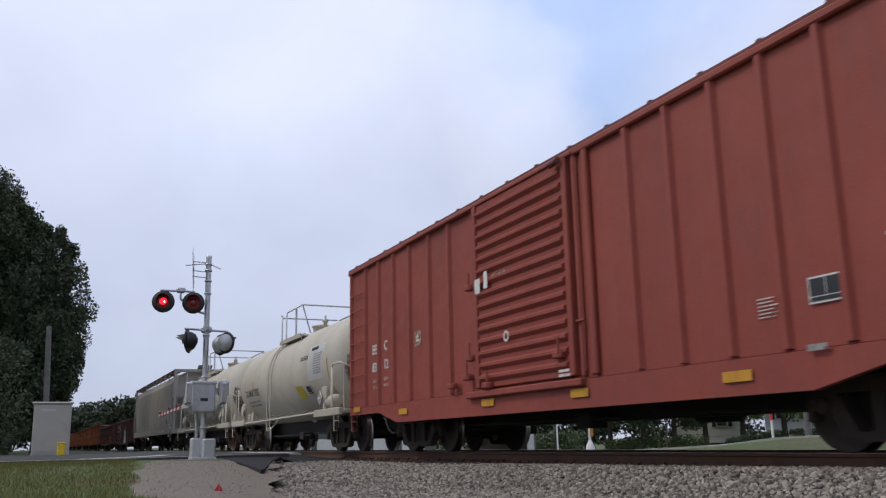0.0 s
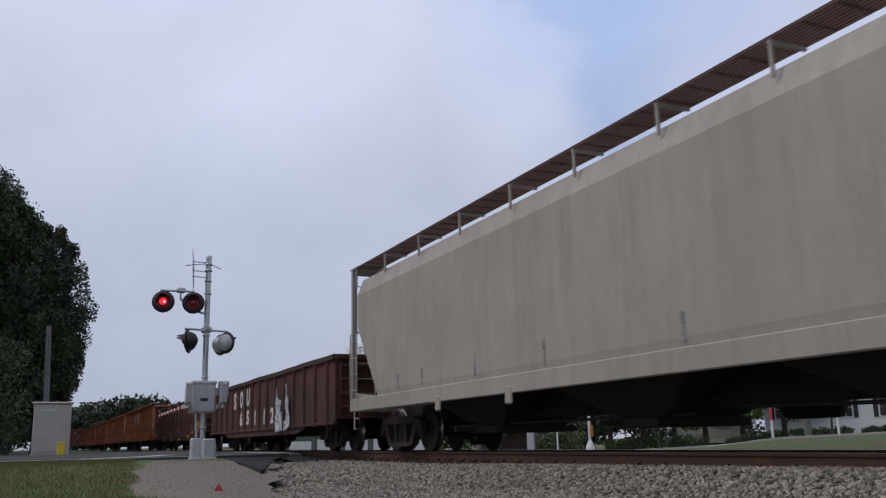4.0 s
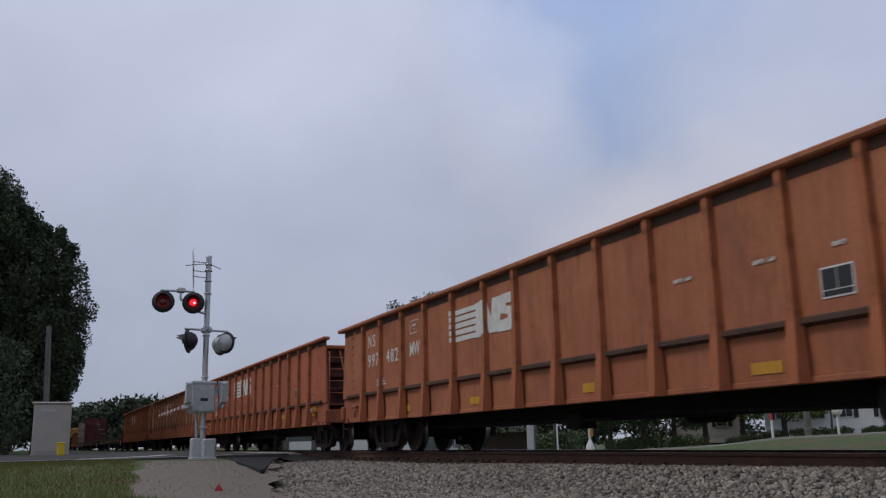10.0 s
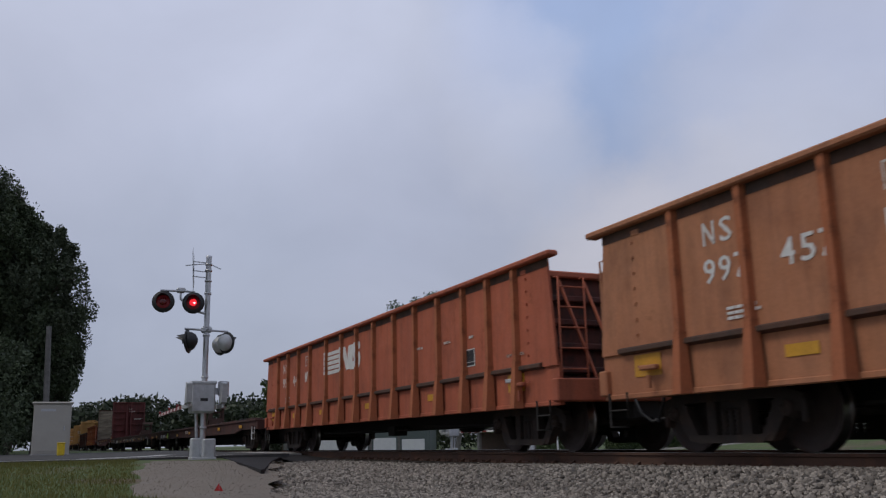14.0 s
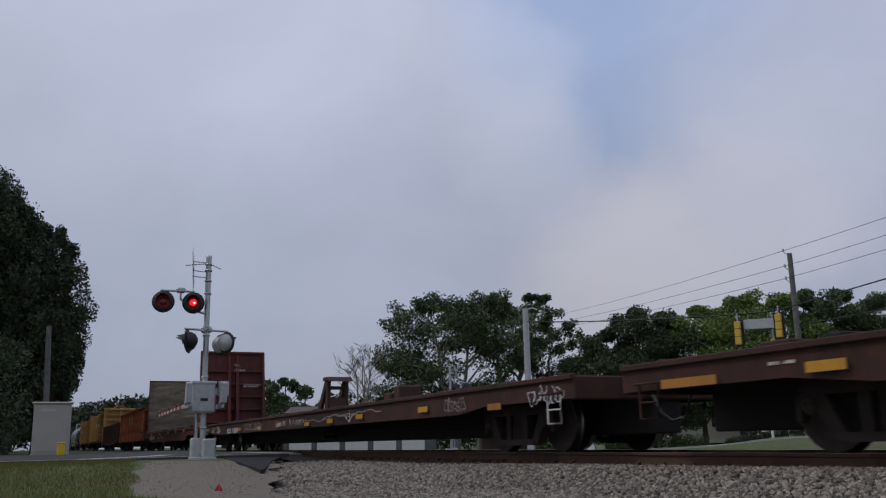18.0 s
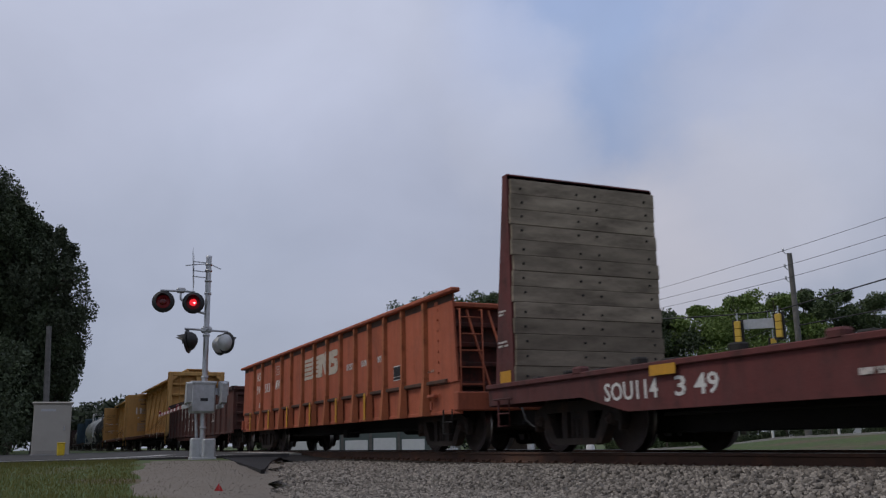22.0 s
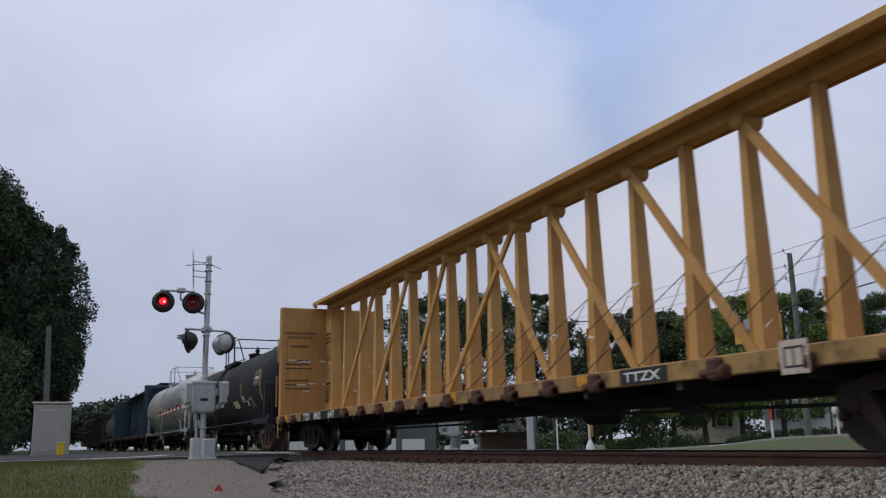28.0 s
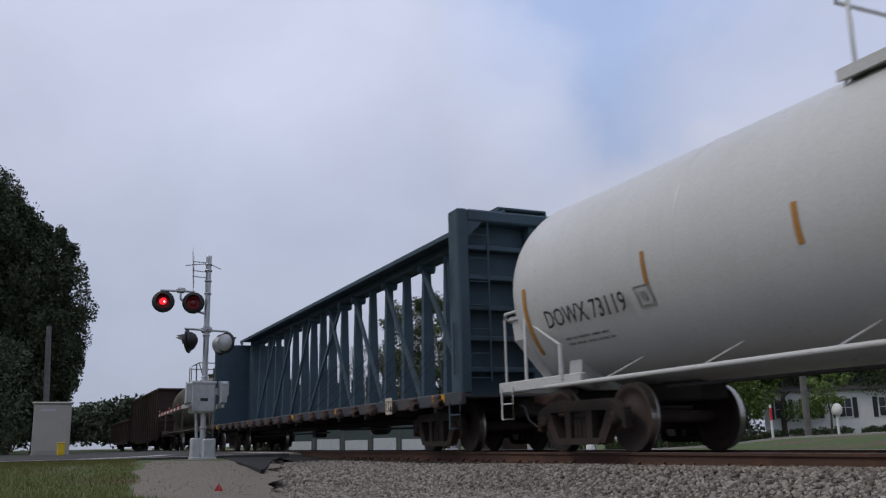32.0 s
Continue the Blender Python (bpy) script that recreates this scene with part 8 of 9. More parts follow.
def crossing_signal(m, label, height, lit, arm=7.2):
    s = thing("crossing_signal", label, "crossing signal", m, "level crossing signals")
    part("foundation", Geo().box(-0.33, 0.33, -0.33, 0.33, -0.35, -0.06, 0.03), M_CONC, s)
    part("junction_base", Geo().box(-0.24, 0.01, -0.25, 0.0, -0.07, 0.42, 0.03).box(-0.02, 0.24, -0.02, 0.26, -0.07, 0.40, 0.03).box(-0.26, 0.26, -0.27, 0.28, -0.07, -0.01, 0.01), M_ALU, s, "silver cast junction base")
    part("mast", Geo().tube([(0, 0, 0.05), (0, 0, height)], 0.065, 16).turn([(0.0, 0.075), (0.05, 0.075), (0.07, 0.0)], "z", 16, (0, 0, height)), M_STEEL, s, "silver steel mast")
    ring = Geo().turn([(0.0, 0.064), (0.0, 0.082), (0.05, 0.082), (0.05, 0.064)], "z", 14).mesh("clamp", M_STEEL)
    for z in (0.62, 1.78, 2.75, 2.95, 3.75, 4.05, 4.3, 4.45):
        if z < height:
            part("clamp", ring, None, s, at=(0, 0, z))
    mech = part("gate_mechanism", Geo().box(-0.24, 0.24, -0.32, 0.22, 0.98, 1.68, 0.03).box(-0.26, 0.26, -0.34, 0.24, 1.62, 1.70, 0.02), M_ALU, s, "grey gate mechanism box")
    part("nameplate", Geo().box(0.241, 0.246, -0.12, 0.05, 1.24, 1.31), M_BLACK, mech)
    part("hinge_rib", Geo().box(0.241, 0.258, -0.03, 0.0, 1.45, 1.62).box(0.241, 0.255, -0.30, 0.20, 1.02, 1.05), M_ALU, mech)
    g = Geo()
    for y in (-0.42, 0.36):
        g.box(-0.35, 0.45, y - 0.025, y + 0.025, 1.08, 1.18, 0.01)
        g.prism([(0.25, 1.15), (0.55, 1.20), (0.60, 1.62), (0.40, 1.66)], "y", y - 0.06, y + 0.06)
    part("counterweight", g, M_ALU, mech, "silver counterweights")
    part("conduit", Geo().tube([(-0.05, -0.13, 0.4), (-0.05, -0.16, 0.98)], 0.035, 8), M_STEEL, s)
    g = Geo().box(0.05, 0.25, 0.30, 0.52, 1.36, 1.70, 0.02).box(-0.02, 0.1, 0.24, 0.32, 1.40, 1.55).tube([(0.1, 0.36, 1.35), (0.1, 0.34, 1.15)], 0.03, 6)
    part("side_box", g, M_STEEL, mech)
    # lowered striped arm
    bar = part("gate_arm", Geo().prism([(-0.025, -0.036), (0.025, -0.036), (0.02, 0.036), (-0.02, 0.036)], "x", 0.1, -arm), M_WHITE, s, "lowered red and white gate arm", pose(0.2, -0.34, 1.17, 0, 0, -1.8))
    stripe = Geo().prism([(-0.028, -0.039), (0.028, -0.039), (0.023, 0.039), (-0.023, 0.039)], "x", -0.24, 0.24).mesh("red_stripe", M_ARMRED)
    for i in range(int((arm - 0.6) / 0.82)):
        part("red_stripe", stripe, None, bar, at=(-0.9 - 0.82 * i, 0, 0))
    tip = Geo().turn([(0.0, 0.03), (0.02, 0.035), (0.06, 0.035), (0.08, 0.02), (0.085, 0.0)], "z", 10).mesh("arm_light", M_LENS)
    for x in (-arm + 0.1, -arm * 0.62, -arm * 0.35):
        part("arm_light", tip, None, bar, at=(x, 0, 0.035))
    # upper pair towards the side road, on a bracket out from the mast
    z = 3.52 * height / 4.63
    br = part("lamp_bracket", Geo().tube([(0, 0, z - 0.24), (0.02, -0.30, z - 0.17), (0.0, -0.62, z + 0.1), (0.0, -0.62, z + 0.30)], 0.03, 8).tube([(0.0, -1.08, z + 0.28), (0.0, -0.30, z + 0.28)], 0.026, 8).box(-0.07, 0.07, -0.72, -0.52, z + 0.24, z + 0.36, 0.03), M_STEEL, s)
    for y, k in ((-1.02, 0), (-0.34, 1)):
        lamp_unit(br, Matrix.Translation((0.10, y, z)) @ Matrix.Rotation(radians(78), 4, "Z"), k if lit else None, M_BLACK)
    # lower pairs, along the track, facing both ways over the road
    z = 2.62 * height / 4.63
    part("crossarm", Geo().tube([(-0.42, 0.0, z + 0.28), (0.42, 0.0, z + 0.28)], 0.028, 8).tube([(0, -0.5, z + 0.30), (0, 0.5, z + 0.26)], 0.026, 8).box(-0.08, 0.08, -0.12, 0.12, z + 0.22, z + 0.36, 0.03), M_STEEL, s)
    for sx in (-0.38, 0.38):
        lamp_unit(s, Matrix.Translation((sx * 0.55, -0.40 - 0.05 * (sx > 0), z)) @ Matrix.Rotation(radians(-28), 4, "Z") @ Matrix.Rotation(radians(6), 4, "X"), None, M_BLACK)
        lamp_unit(s, Matrix.Translation((sx * 0.6, 0.40 + 0.04 * (sx > 0), z - 0.03)) @ Matrix.Rotation(radians(214), 4, "Z"), None, M_ALU)
    # crossbuck boards, seen on edge, with their brackets
    zc = height - 0.32
    for a in (42, -42):
        part("crossbuck_board", Geo().box(-0.61, 0.61, -0.004, 0.004, -0.10, 0.10), M_STEEL, s, "white crossbuck board", pose(0, -0.36 + 0.02 * (a > 0), zc, 0, a, -9.6 + (2.2 if a > 0 else -1.6)))
    g = Geo()
    for dz in (-0.12, -0.34, -0.48):
        g.tube([(0, 0, height + dz), (0, -0.37, height + dz + 0.02)], 0.012, 6)
    g.tube([(0.05, -0.55, height - 0.22), (0, 0, height - 0.13), (-0.05, 0.30, height - 0.24)], 0.012, 6)
    part("board_bracket", g, M_STEEL, s)
    return s


crossing_signal(pose(-21.2, 3.57, -0.03), "silver level crossing signal with flashing red lamps and lowered gate", 4.63, True)
crossing_signal(pose(-40.6, 18.9, -0.55, 0, 0, 180), "distant silver level crossing signal with lowered gate beyond the rails", 4.4, False, 4.6)

# ---- trackside things by the road ----
M_CABINET = plain("tan_grey_cabinet_paint", (0.40, 0.375, 0.325), 0.6, vary=0.12, scale=1.6, bumpy=0.02)
cab = thing("equipment_cabinet", "pale grey metal signal equipment cabinet on the verge", "cabinet", pose(-36.5, 0.64, -0.02))
part("body", Geo().box(-0.5, 0.5, -0.64, 0.64, 0.06, 1.86, 0.02), M_CABINET, cab)
part("roof", Geo().box(-0.56, 0.56, -0.70, 0.70, 1.86, 1.94, 0.03), M_CABINET, cab, "overhanging lid")
part("plinth", Geo().box(-0.52, 0.52, -0.66, 0.66, -0.1, 0.07, 0.01), M_CONC, cab)
part("door", Geo().box(0.50, 0.515, -0.58, 0.58, 0.16, 1.80, 0.005), M_CABINET, cab)
part("door_handle", Geo().box(0.515, 0.55, 0.40, 0.44, 0.9, 1.06, 0.01), M_STEEL, cab)
part("vent", Geo().box(0.515, 0.522, -0.4, 0.1, 1.6, 1.68), M_STEEL, cab)
mk = thing("marker_box", "small bright yellow marker box on the verge", "marker", pose(-33.2, 0.92, 0.0))
part("body", Geo().box(-0.1, 0.1, -0.12, 0.12, 0.0, 0.40, 0.03), plain("yellow_plastic", (0.75, 0.52, 0.02), 0.5), mk)
part("lid", Geo().box(-0.12, 0.12, -0.14, 0.14, 0.38, 0.43, 0.02), plain("yellow_plastic_lid", (0.70, 0.48, 0.02), 0.5), mk)
lp = thing("utility_pole", "bare grey wooden pole before dark trees", "pole", pose(-42.5, 0.45, 0.0))
part("shaft", Geo().tube([(0, 0, -0.2), (0.03, 0, 2.5), (0.06, -0.1, 5.5)], 0.14, 10, 0.11), M_WOODP, lp)
fl = thing("survey_flag", "small red flag on a wire in the gravel", "flag", pose(-10.4, 1.95, gravel_z(-10.4, 1.95)))
part("wire", Geo().tube([(0, 0, -0.05), (0, 0.005, 0.10)], 0.003, 5), M_STEEL, fl)
part("cloth", Geo().prism([(-0.05, 0.03), (0.05, 0.02), (0.0, 0.11)], "x", -0.002, 0.002), M_RED, fl)


# ---- trees ----
M_BARK = plain("grey_brown_bark", (0.10, 0.082, 0.065), 0.95, vary=0.5, scale=5.0, bumpy=0.6)
M_BARKP = plain("pale_bark", (0.30, 0.28, 0.25), 0.95, vary=0.4, scale=4.0, bumpy=0.5)
M_LEAFD = island_mat("dark_green_leaves", (0.030, 0.046, 0.020), (0.078, 0.105, 0.046), 0.7)
M_LEAFF = island_mat("deep_green_far_leaves", (0.020, 0.030, 0.014), (0.048, 0.066, 0.030), 0.7)
M_LEAFM = island_mat("mid_green_leaves", (0.036, 0.062, 0.022), (0.092, 0.130, 0.044), 0.7)
M_LEAFL = island_mat("light_green_leaves", (0.095, 0.155, 0.030), (0.18, 0.25, 0.055), 0.7)
M_LEAFP = island_mat("blue_green_needles", (0.030, 0.044, 0.022), (0.088, 0.108, 0.056), 0.7)


def leaf_cloud(centres, radii, per, size, rnd, flat=0.75):
    """Many small leaves round the given twig ends."""
    c = np.repeat(np.array(centres), per, axis=0)
    r = np.repeat(np.array(radii), per)[:, None]
    n = len(c)
    d = rnd.normal(size=(n, 3))
    d /= np.linalg.norm(d, axis=1)[:, None]
    p = c + d * r * rnd.uniform(0.15, 1.0, (n, 1)) ** 0.6 * np.array([1, 1, flat])
    a = rnd.normal(size=(n, 3))
    a /= np.linalg.norm(a, axis=1)[:, None]
    b = np.cross(a, rnd.normal(size=(n, 3)))
    b /= np.linalg.norm(b, axis=1)[:, None]
    s = rnd.uniform(0.5, 1.2, (n, 1)) * size
    v = np.stack([p - a * s, p - b * s * 0.55, p + a * s, p + b * s * 0.55], 1).reshape(-1, 3)
    return v, np.arange(n * 4).reshape(n, 4)


def tree(name, label, x, y, z, h, spread_r, seed, leaf, bark, trunk=0.22, base=0.28, per=60, size=0.22, limbs=9, lean=0.0, bare=False, tall=1.0, cluster=1.0, fork=1, tuft=0.75):
    rnd, nr = random.Random(seed), np.random.RandomState(seed)
    t = thing(name, label, "tree", pose(x, y, z))
    g, tips, radii = Geo(), [], []
    stems = []
    for k in range(fork):
        a = 6.28 * k / fork + rnd.uniform(0, 1)
        o = 0.0 if fork == 1 else spread_r * 0.22
        pts = [(0.1 * k, 0, -0.3)]
        for i in range(1, 7):
            f = i / 6
            pts.append((lean * h * f * f + o * math.cos(a) * f * 2 + rnd.uniform(-0.02, 0.02) * h, o * math.sin(a) * f * 2 + rnd.uniform(-0.02, 0.02) * h, h * 0.93 * f))
        g.tube(pts, trunk * (1 if fork == 1 else 0.75), 8, trunk * 0.15)
        stems.append(pts)
    for k in range(limbs * fork):
        pts = stems[k % fork]
        f = base + (0.96 - base) * ((k // fork) + 0.5) / limbs
        q = f * 6
        i = min(5, int(q))
        p0 = Vector(pts[i]).lerp(Vector(pts[i + 1]), q - i)
        a = k * 2.4 + rnd.uniform(-0.4, 0.4)
        prof = math.sin(math.pi * min(1.0, (f - base) / (1 - base) * 0.80 + 0.22)) ** 0.8
        ln = spread_r * prof * rnd.uniform(0.75, 1.15)
        up = ln * rnd.uniform(0.25, 0.75) * tall
        e = p0 + Vector((math.cos(a) * ln, math.sin(a) * ln, up))
        mid = p0.lerp(e, 0.5) + Vector((0, 0, 0.12 * ln + rnd.uniform(-0.1, 0.1)))
        r0 = trunk * (0.42 - 0.25 * f)
        g.tube([p0, mid, e], max(0.03, r0), 6, max(0.012, r0 * 0.25))
        nb = 5 if bare else 4
        for j in range(nb):
            s = p0.lerp(e, 0.35 + 0.65 * (j + 0.5) / nb)
            b = a + rnd.choice((-1, 1)) * rnd.uniform(0.4, 1.2)
            l2 = ln * rnd.uniform(0.25, 0.5)
            e2 = s + Vector((math.cos(b) * l2, math.sin(b) * l2, l2 * rnd.uniform(0.1, 0.9)))
            g.tube([s, e2], max(0.018, r0 * 0.35), 5, 0.008)
            tips.append(tuple(e2))
            radii.append(cluster * max(0.45, 0.24 * ln + 0.35))
            if bare:
                for _ in range(3):
                    e3 = e2 + Vector((rnd.uniform(-1, 1), rnd.uniform(-1, 1), rnd.uniform(0.1, 1.1))) * l2 * 0.6
                    g.tube([s.lerp(e2, 0.6), e3], 0.016, 4, 0.006)
        tips.append(tuple(e))
        radii.append(cluster * max(0.5, 0.3 * ln + 0.3))
    part("trunk", g, bark, t)
    if not bare:
        v, f = leaf_cloud(tips, radii, per, size, nr, tuft)
        me = bpy.data.meshes.new("crown")
        me.from_pydata(v, [], f)
        me.materials.append(leaf)
        part("crown", me, None, t, "crown of many small leaves")
    return t


# the dark grove beside the road
GROVE = ((-55.0, -11.0, 18.5, 5.0), (-51.5, -5.0, 18.6, 3.2), (-50.5, -3.1, 16.2, 2.4), (-49.8, -1.2, 13.7, 2.1), (-49.5, 0.15, 12.5, 1.75), (-47.0, -8.0, 17.0, 4.5), (-56.0, -2.2, 12.5, 3.0), (-50.0, 0.35, 7.6, 1.7), (-52.5, -3.0, 11.5, 3.2), (-50.0, -1.9, 14.4, 2.0))
for i, (x, y, h, r) in enumerate(GROVE):
    tree("tree", "tall dark leafy tree in a dense grove", x, y, 0.0, h, r, 40 + i, M_LEAFD if i % 2 else M_LEAFP, M_BARK, 0.28, {4: 0.20, 7: 0.25}.get(i, 0.06), 230, 0.095, 32, cluster=0.56, tall=1.9, tuft=1.8)
# added trees, hidden behind the grove, that keep light off the far cars
for i in range(11):
    tree("tree", "tall dark tree added behind the grove to shade the far cars", -62.0 - 11.5 * i, -7.0 + 1.0 * i if i < 4 else -3.0 - 1.0 * (i % 3), 0.0, 17.0 + 1.2 * (i * 3 % 4), 5.4, 240 + i, M_LEAFF, M_BARK, 0.28, 0.04, 300 if i < 4 else 130, 0.17 if i < 4 else 0.32, 18, cluster=1.1, tall=1.2)
BIG = thing("undergrowth", "dark leafy undergrowth below the grove", "bush")
nr = np.random.RandomState(7)
v, f = leaf_cloud([(-46 + nr.uniform(-4, 3), nr.uniform(-16, -0.4), nr.uniform(0.2, 4.6)) for _ in range(170)], [1.15] * 170, 190, 0.10, nr)
me = bpy.data.meshes.new("foliage")
me.from_pydata(v, [], f)
me.materials.append(M_LEAFD)
part("foliage", me, None, BIG)
tagged(BIG, kind="stuff")

# trees beyond the railway: (x, y, height, reach, leaf, kind)
tree("tree", "big spreading broadleaf tree beyond the road", -70.5, 33.2, -0.8, 13.9, 5.6, 61, M_LEAFM, M_BARKP, 0.34, 0.22, 190, 0.14, 17, fork=2, cluster=0.78)
tree("tree", "broadleaf tree with pale forked trunk beyond the road", -69.5, 38.2, -0.8, 14.6, 4.2, 62, M_LEAFM, M_BARKP, 0.36, 0.40, 160, 0.13, 14, fork=2, cluster=0.62)
tree("tree", "open broadleaf tree beside the steel pole", -68.3, 41.8, -0.8, 12.4, 2.9, 63, M_LEAFM, M_BARKP, 0.25, 0.36, 130, 0.13, 11, cluster=0.58)
tree("tree", "low broadleaf tree beyond the road", -74.0, 30.6, -0.7, 9.6, 2.9, 64, M_LEAFM, M_BARK, 0.26, 0.20, 170, 0.15, 12, cluster=0.75)
tree("bare_tree", "leafless pale tree with forked limbs", -70.8, 24.9, -0.6, 9.4, 2.1, 65, M_LEAFM, M_BARKP, 0.16, 0.22, 0, 0.2, 12, bare=True, tall=2.0, fork=3)
tree("tree", "rounded broadleaf tree far across the road", -126.0, 32.6, -1.1, 11.2, 3.8, 66, M_LEAFM, M_BARK, 0.3, 0.15, 80, 0.34, 10)
for i, (x, y, h, r, lf) in enumerate(((-61.0, 42.5, 10.2, 3.0, M_LEAFD), (-58.5, 44.0, 12.2, 2.9, M_LEAFD), (-57.5, 46.2, 10.8, 3.2, M_LEAFD), (-56.5, 48.5, 12.0, 3.4, M_LEAFL), (-55.0, 51.0, 12.6, 3.6, M_LEAFL), (-53.2, 53.6, 12.4, 3.6, M_LEAFL),
                                      (-53.5, 57.2, 13.4, 3.2, M_LEAFM), (-51.5, 58.6, 13.4, 3.0, M_LEAFM), (-49.5, 60.5, 12.0, 3.4, M_LEAFM), (-45.5, 62.5, 9.5, 3.4, M_LEAFM), (-41.0, 65.0, 9.5, 3.6, M_LEAFM), (-66.0, 44.0, 8.6, 3.0, M_LEAFD))):
    tree("tree", "leafy roadside tree in a row of woods" if lf is not M_LEAFL else "light green leafy tree in the row of woods", x, y, -0.4, h * 0.99, r, 80 + i, lf, M_BARK, 0.22, 0.10, 300, 0.125, 15, cluster=1.15)
for i, (x, y, h) in enumerate(((-52.3, 41.3, 3.4), (-40.0, 44.0, 4.4))):
    tree("young_tree", "small young tree on the far lawn", x, y, -0.2, h, 1.3, 100 + i, M_LEAFL, M_BARK, 0.08, 0.40, 50, 0.10, 7, cluster=0.6)

# far wooded ridge
nr = np.random.RandomState(9)
cs, rs = [], []
for i in range(900):
    a = nr.uniform(0, 1)
    x, y = -330 + nr.uniform(-25, 25) + 60 * a, -70 + 190 * a
    hgt = 14.3 - 2.0 * a + 1.2 * math.sin(a * 40) + nr.uniform(-1.2, 0.8)
    cs.append((x, y, nr.uniform(0.2, 1.0) * hgt))
    rs.append(3.6)
v, f = leaf_cloud(cs, rs, 60, 0.9, nr)
me = bpy.data.meshes.new("far_woods")
me.from_pydata(v, [], f)
me.materials.append(M_LEAFF)
tagged(new("far_woods", me), "dark wooded ridge far down the line", "woods", kind="stuff")
cs = [(-150 + 0.62 * q + nr.uniform(-4, 4), 34 + 0.55 * q + nr.uniform(-3, 3), nr.uniform(-0.6, 4.4)) for q in nr.uniform(0, 95, 380)]
v, f = leaf_cloud(cs, [1.7] * len(cs), 90, 0.32, nr)
me = bpy.data.meshes.new("hedgerow")
me.from_pydata(v, [], f)
me.materials.append(M_LEAFF)
tagged(new("hedgerow", me), "dark green hedgerow and low woods beyond the road", "woods", kind="stuff")


def hedge(x0, y0, x1, y1, h, seed, leaf, label):
    nr = np.random.RandomState(seed)
    n = int(14 + 3 * math.hypot(x1 - x0, y1 - y0))
    cs = [(x0 + (x1 - x0) * (i + 0.5) / n + nr.uniform(-0.3, 0.3), y0 + (y1 - y0) * (i + 0.5) / n + nr.uniform(-0.3, 0.3), 0) for i in range(n)]
    cs = [(a, b, ground_z(a, b) + nr.uniform(0.15, h * 0.75)) for a, b, _ in cs for _ in (0, 1, 2)]
    v, f = leaf_cloud(cs, [h * 0.45] * len(cs), 60, 0.09, nr)
    t = thing("hedge", label, "hedge")
    me = bpy.data.meshes.new("foliage")
    me.from_pydata(v, [], f)
    me.materials.append(leaf)
    part("foliage", me, None, t)


hedge(-51.5, 46.0, -44.5, 51.0, 0.65, 31, M_LEAFD, "clipped dark green hedge before the white house")
hedge(-44.0, 51.2, -38.0, 55.0, 0.65, 32, M_LEAFD, "clipped dark green hedge along the lawn")
hedge(-60.5, 42.0, -54.0, 46.0, 1.1, 33, M_LEAFM, "loose green shrubs along the lawn")
hedge(-52.0, 26.5, -46.0, 30.0, 1.5, 34, M_LEAFM, "green shrubs by the far road")

# ---- houses beyond the road ----
M_SIDING = plain("white_house_siding", (0.72, 0.72, 0.71), 0.7, vary=0.12, scale=3.0)
M_ROOF = plain("grey_shingle_roof", (0.13, 0.12, 0.115), 0.9, vary=0.4, scale=6.0, bumpy=0.4)
M_PANE, nt_, bs_ = nodes_of("dark_window_glass")
bs_.inputs["Base Color"].default_value, bs_.inputs["Roughness"].default_value = (0.02, 0.025, 0.03, 1), 0.08


def window(parent, x, z, w, h, y, shutters=True):
    f = part("window", Geo().box(x - w / 2 - 0.07, x + w / 2 + 0.07, y - 0.05, y + 0.02, z - 0.07, z + h + 0.07, 0.01), M_SIDING, parent)
    for k in (0, 1):
        for j in (0, 1):
            part("pane", Geo().box(x - w / 2 + k * w / 2 + 0.02, x + k * w / 2 - 0.02, y - 0.058, y - 0.052, z + j * h / 2 + 0.02, z + (j + 1) * h / 2 - 0.02), M_PANE, f)
    if shutters:
        for sx in (-1, 1):
            part("shutter", Geo().box(x + sx * (w / 2 + 0.1), x + sx * (w / 2 + 0.42), y - 0.05, y, z - 0.05, z + h + 0.05, 0.01), M_BLACK, f)


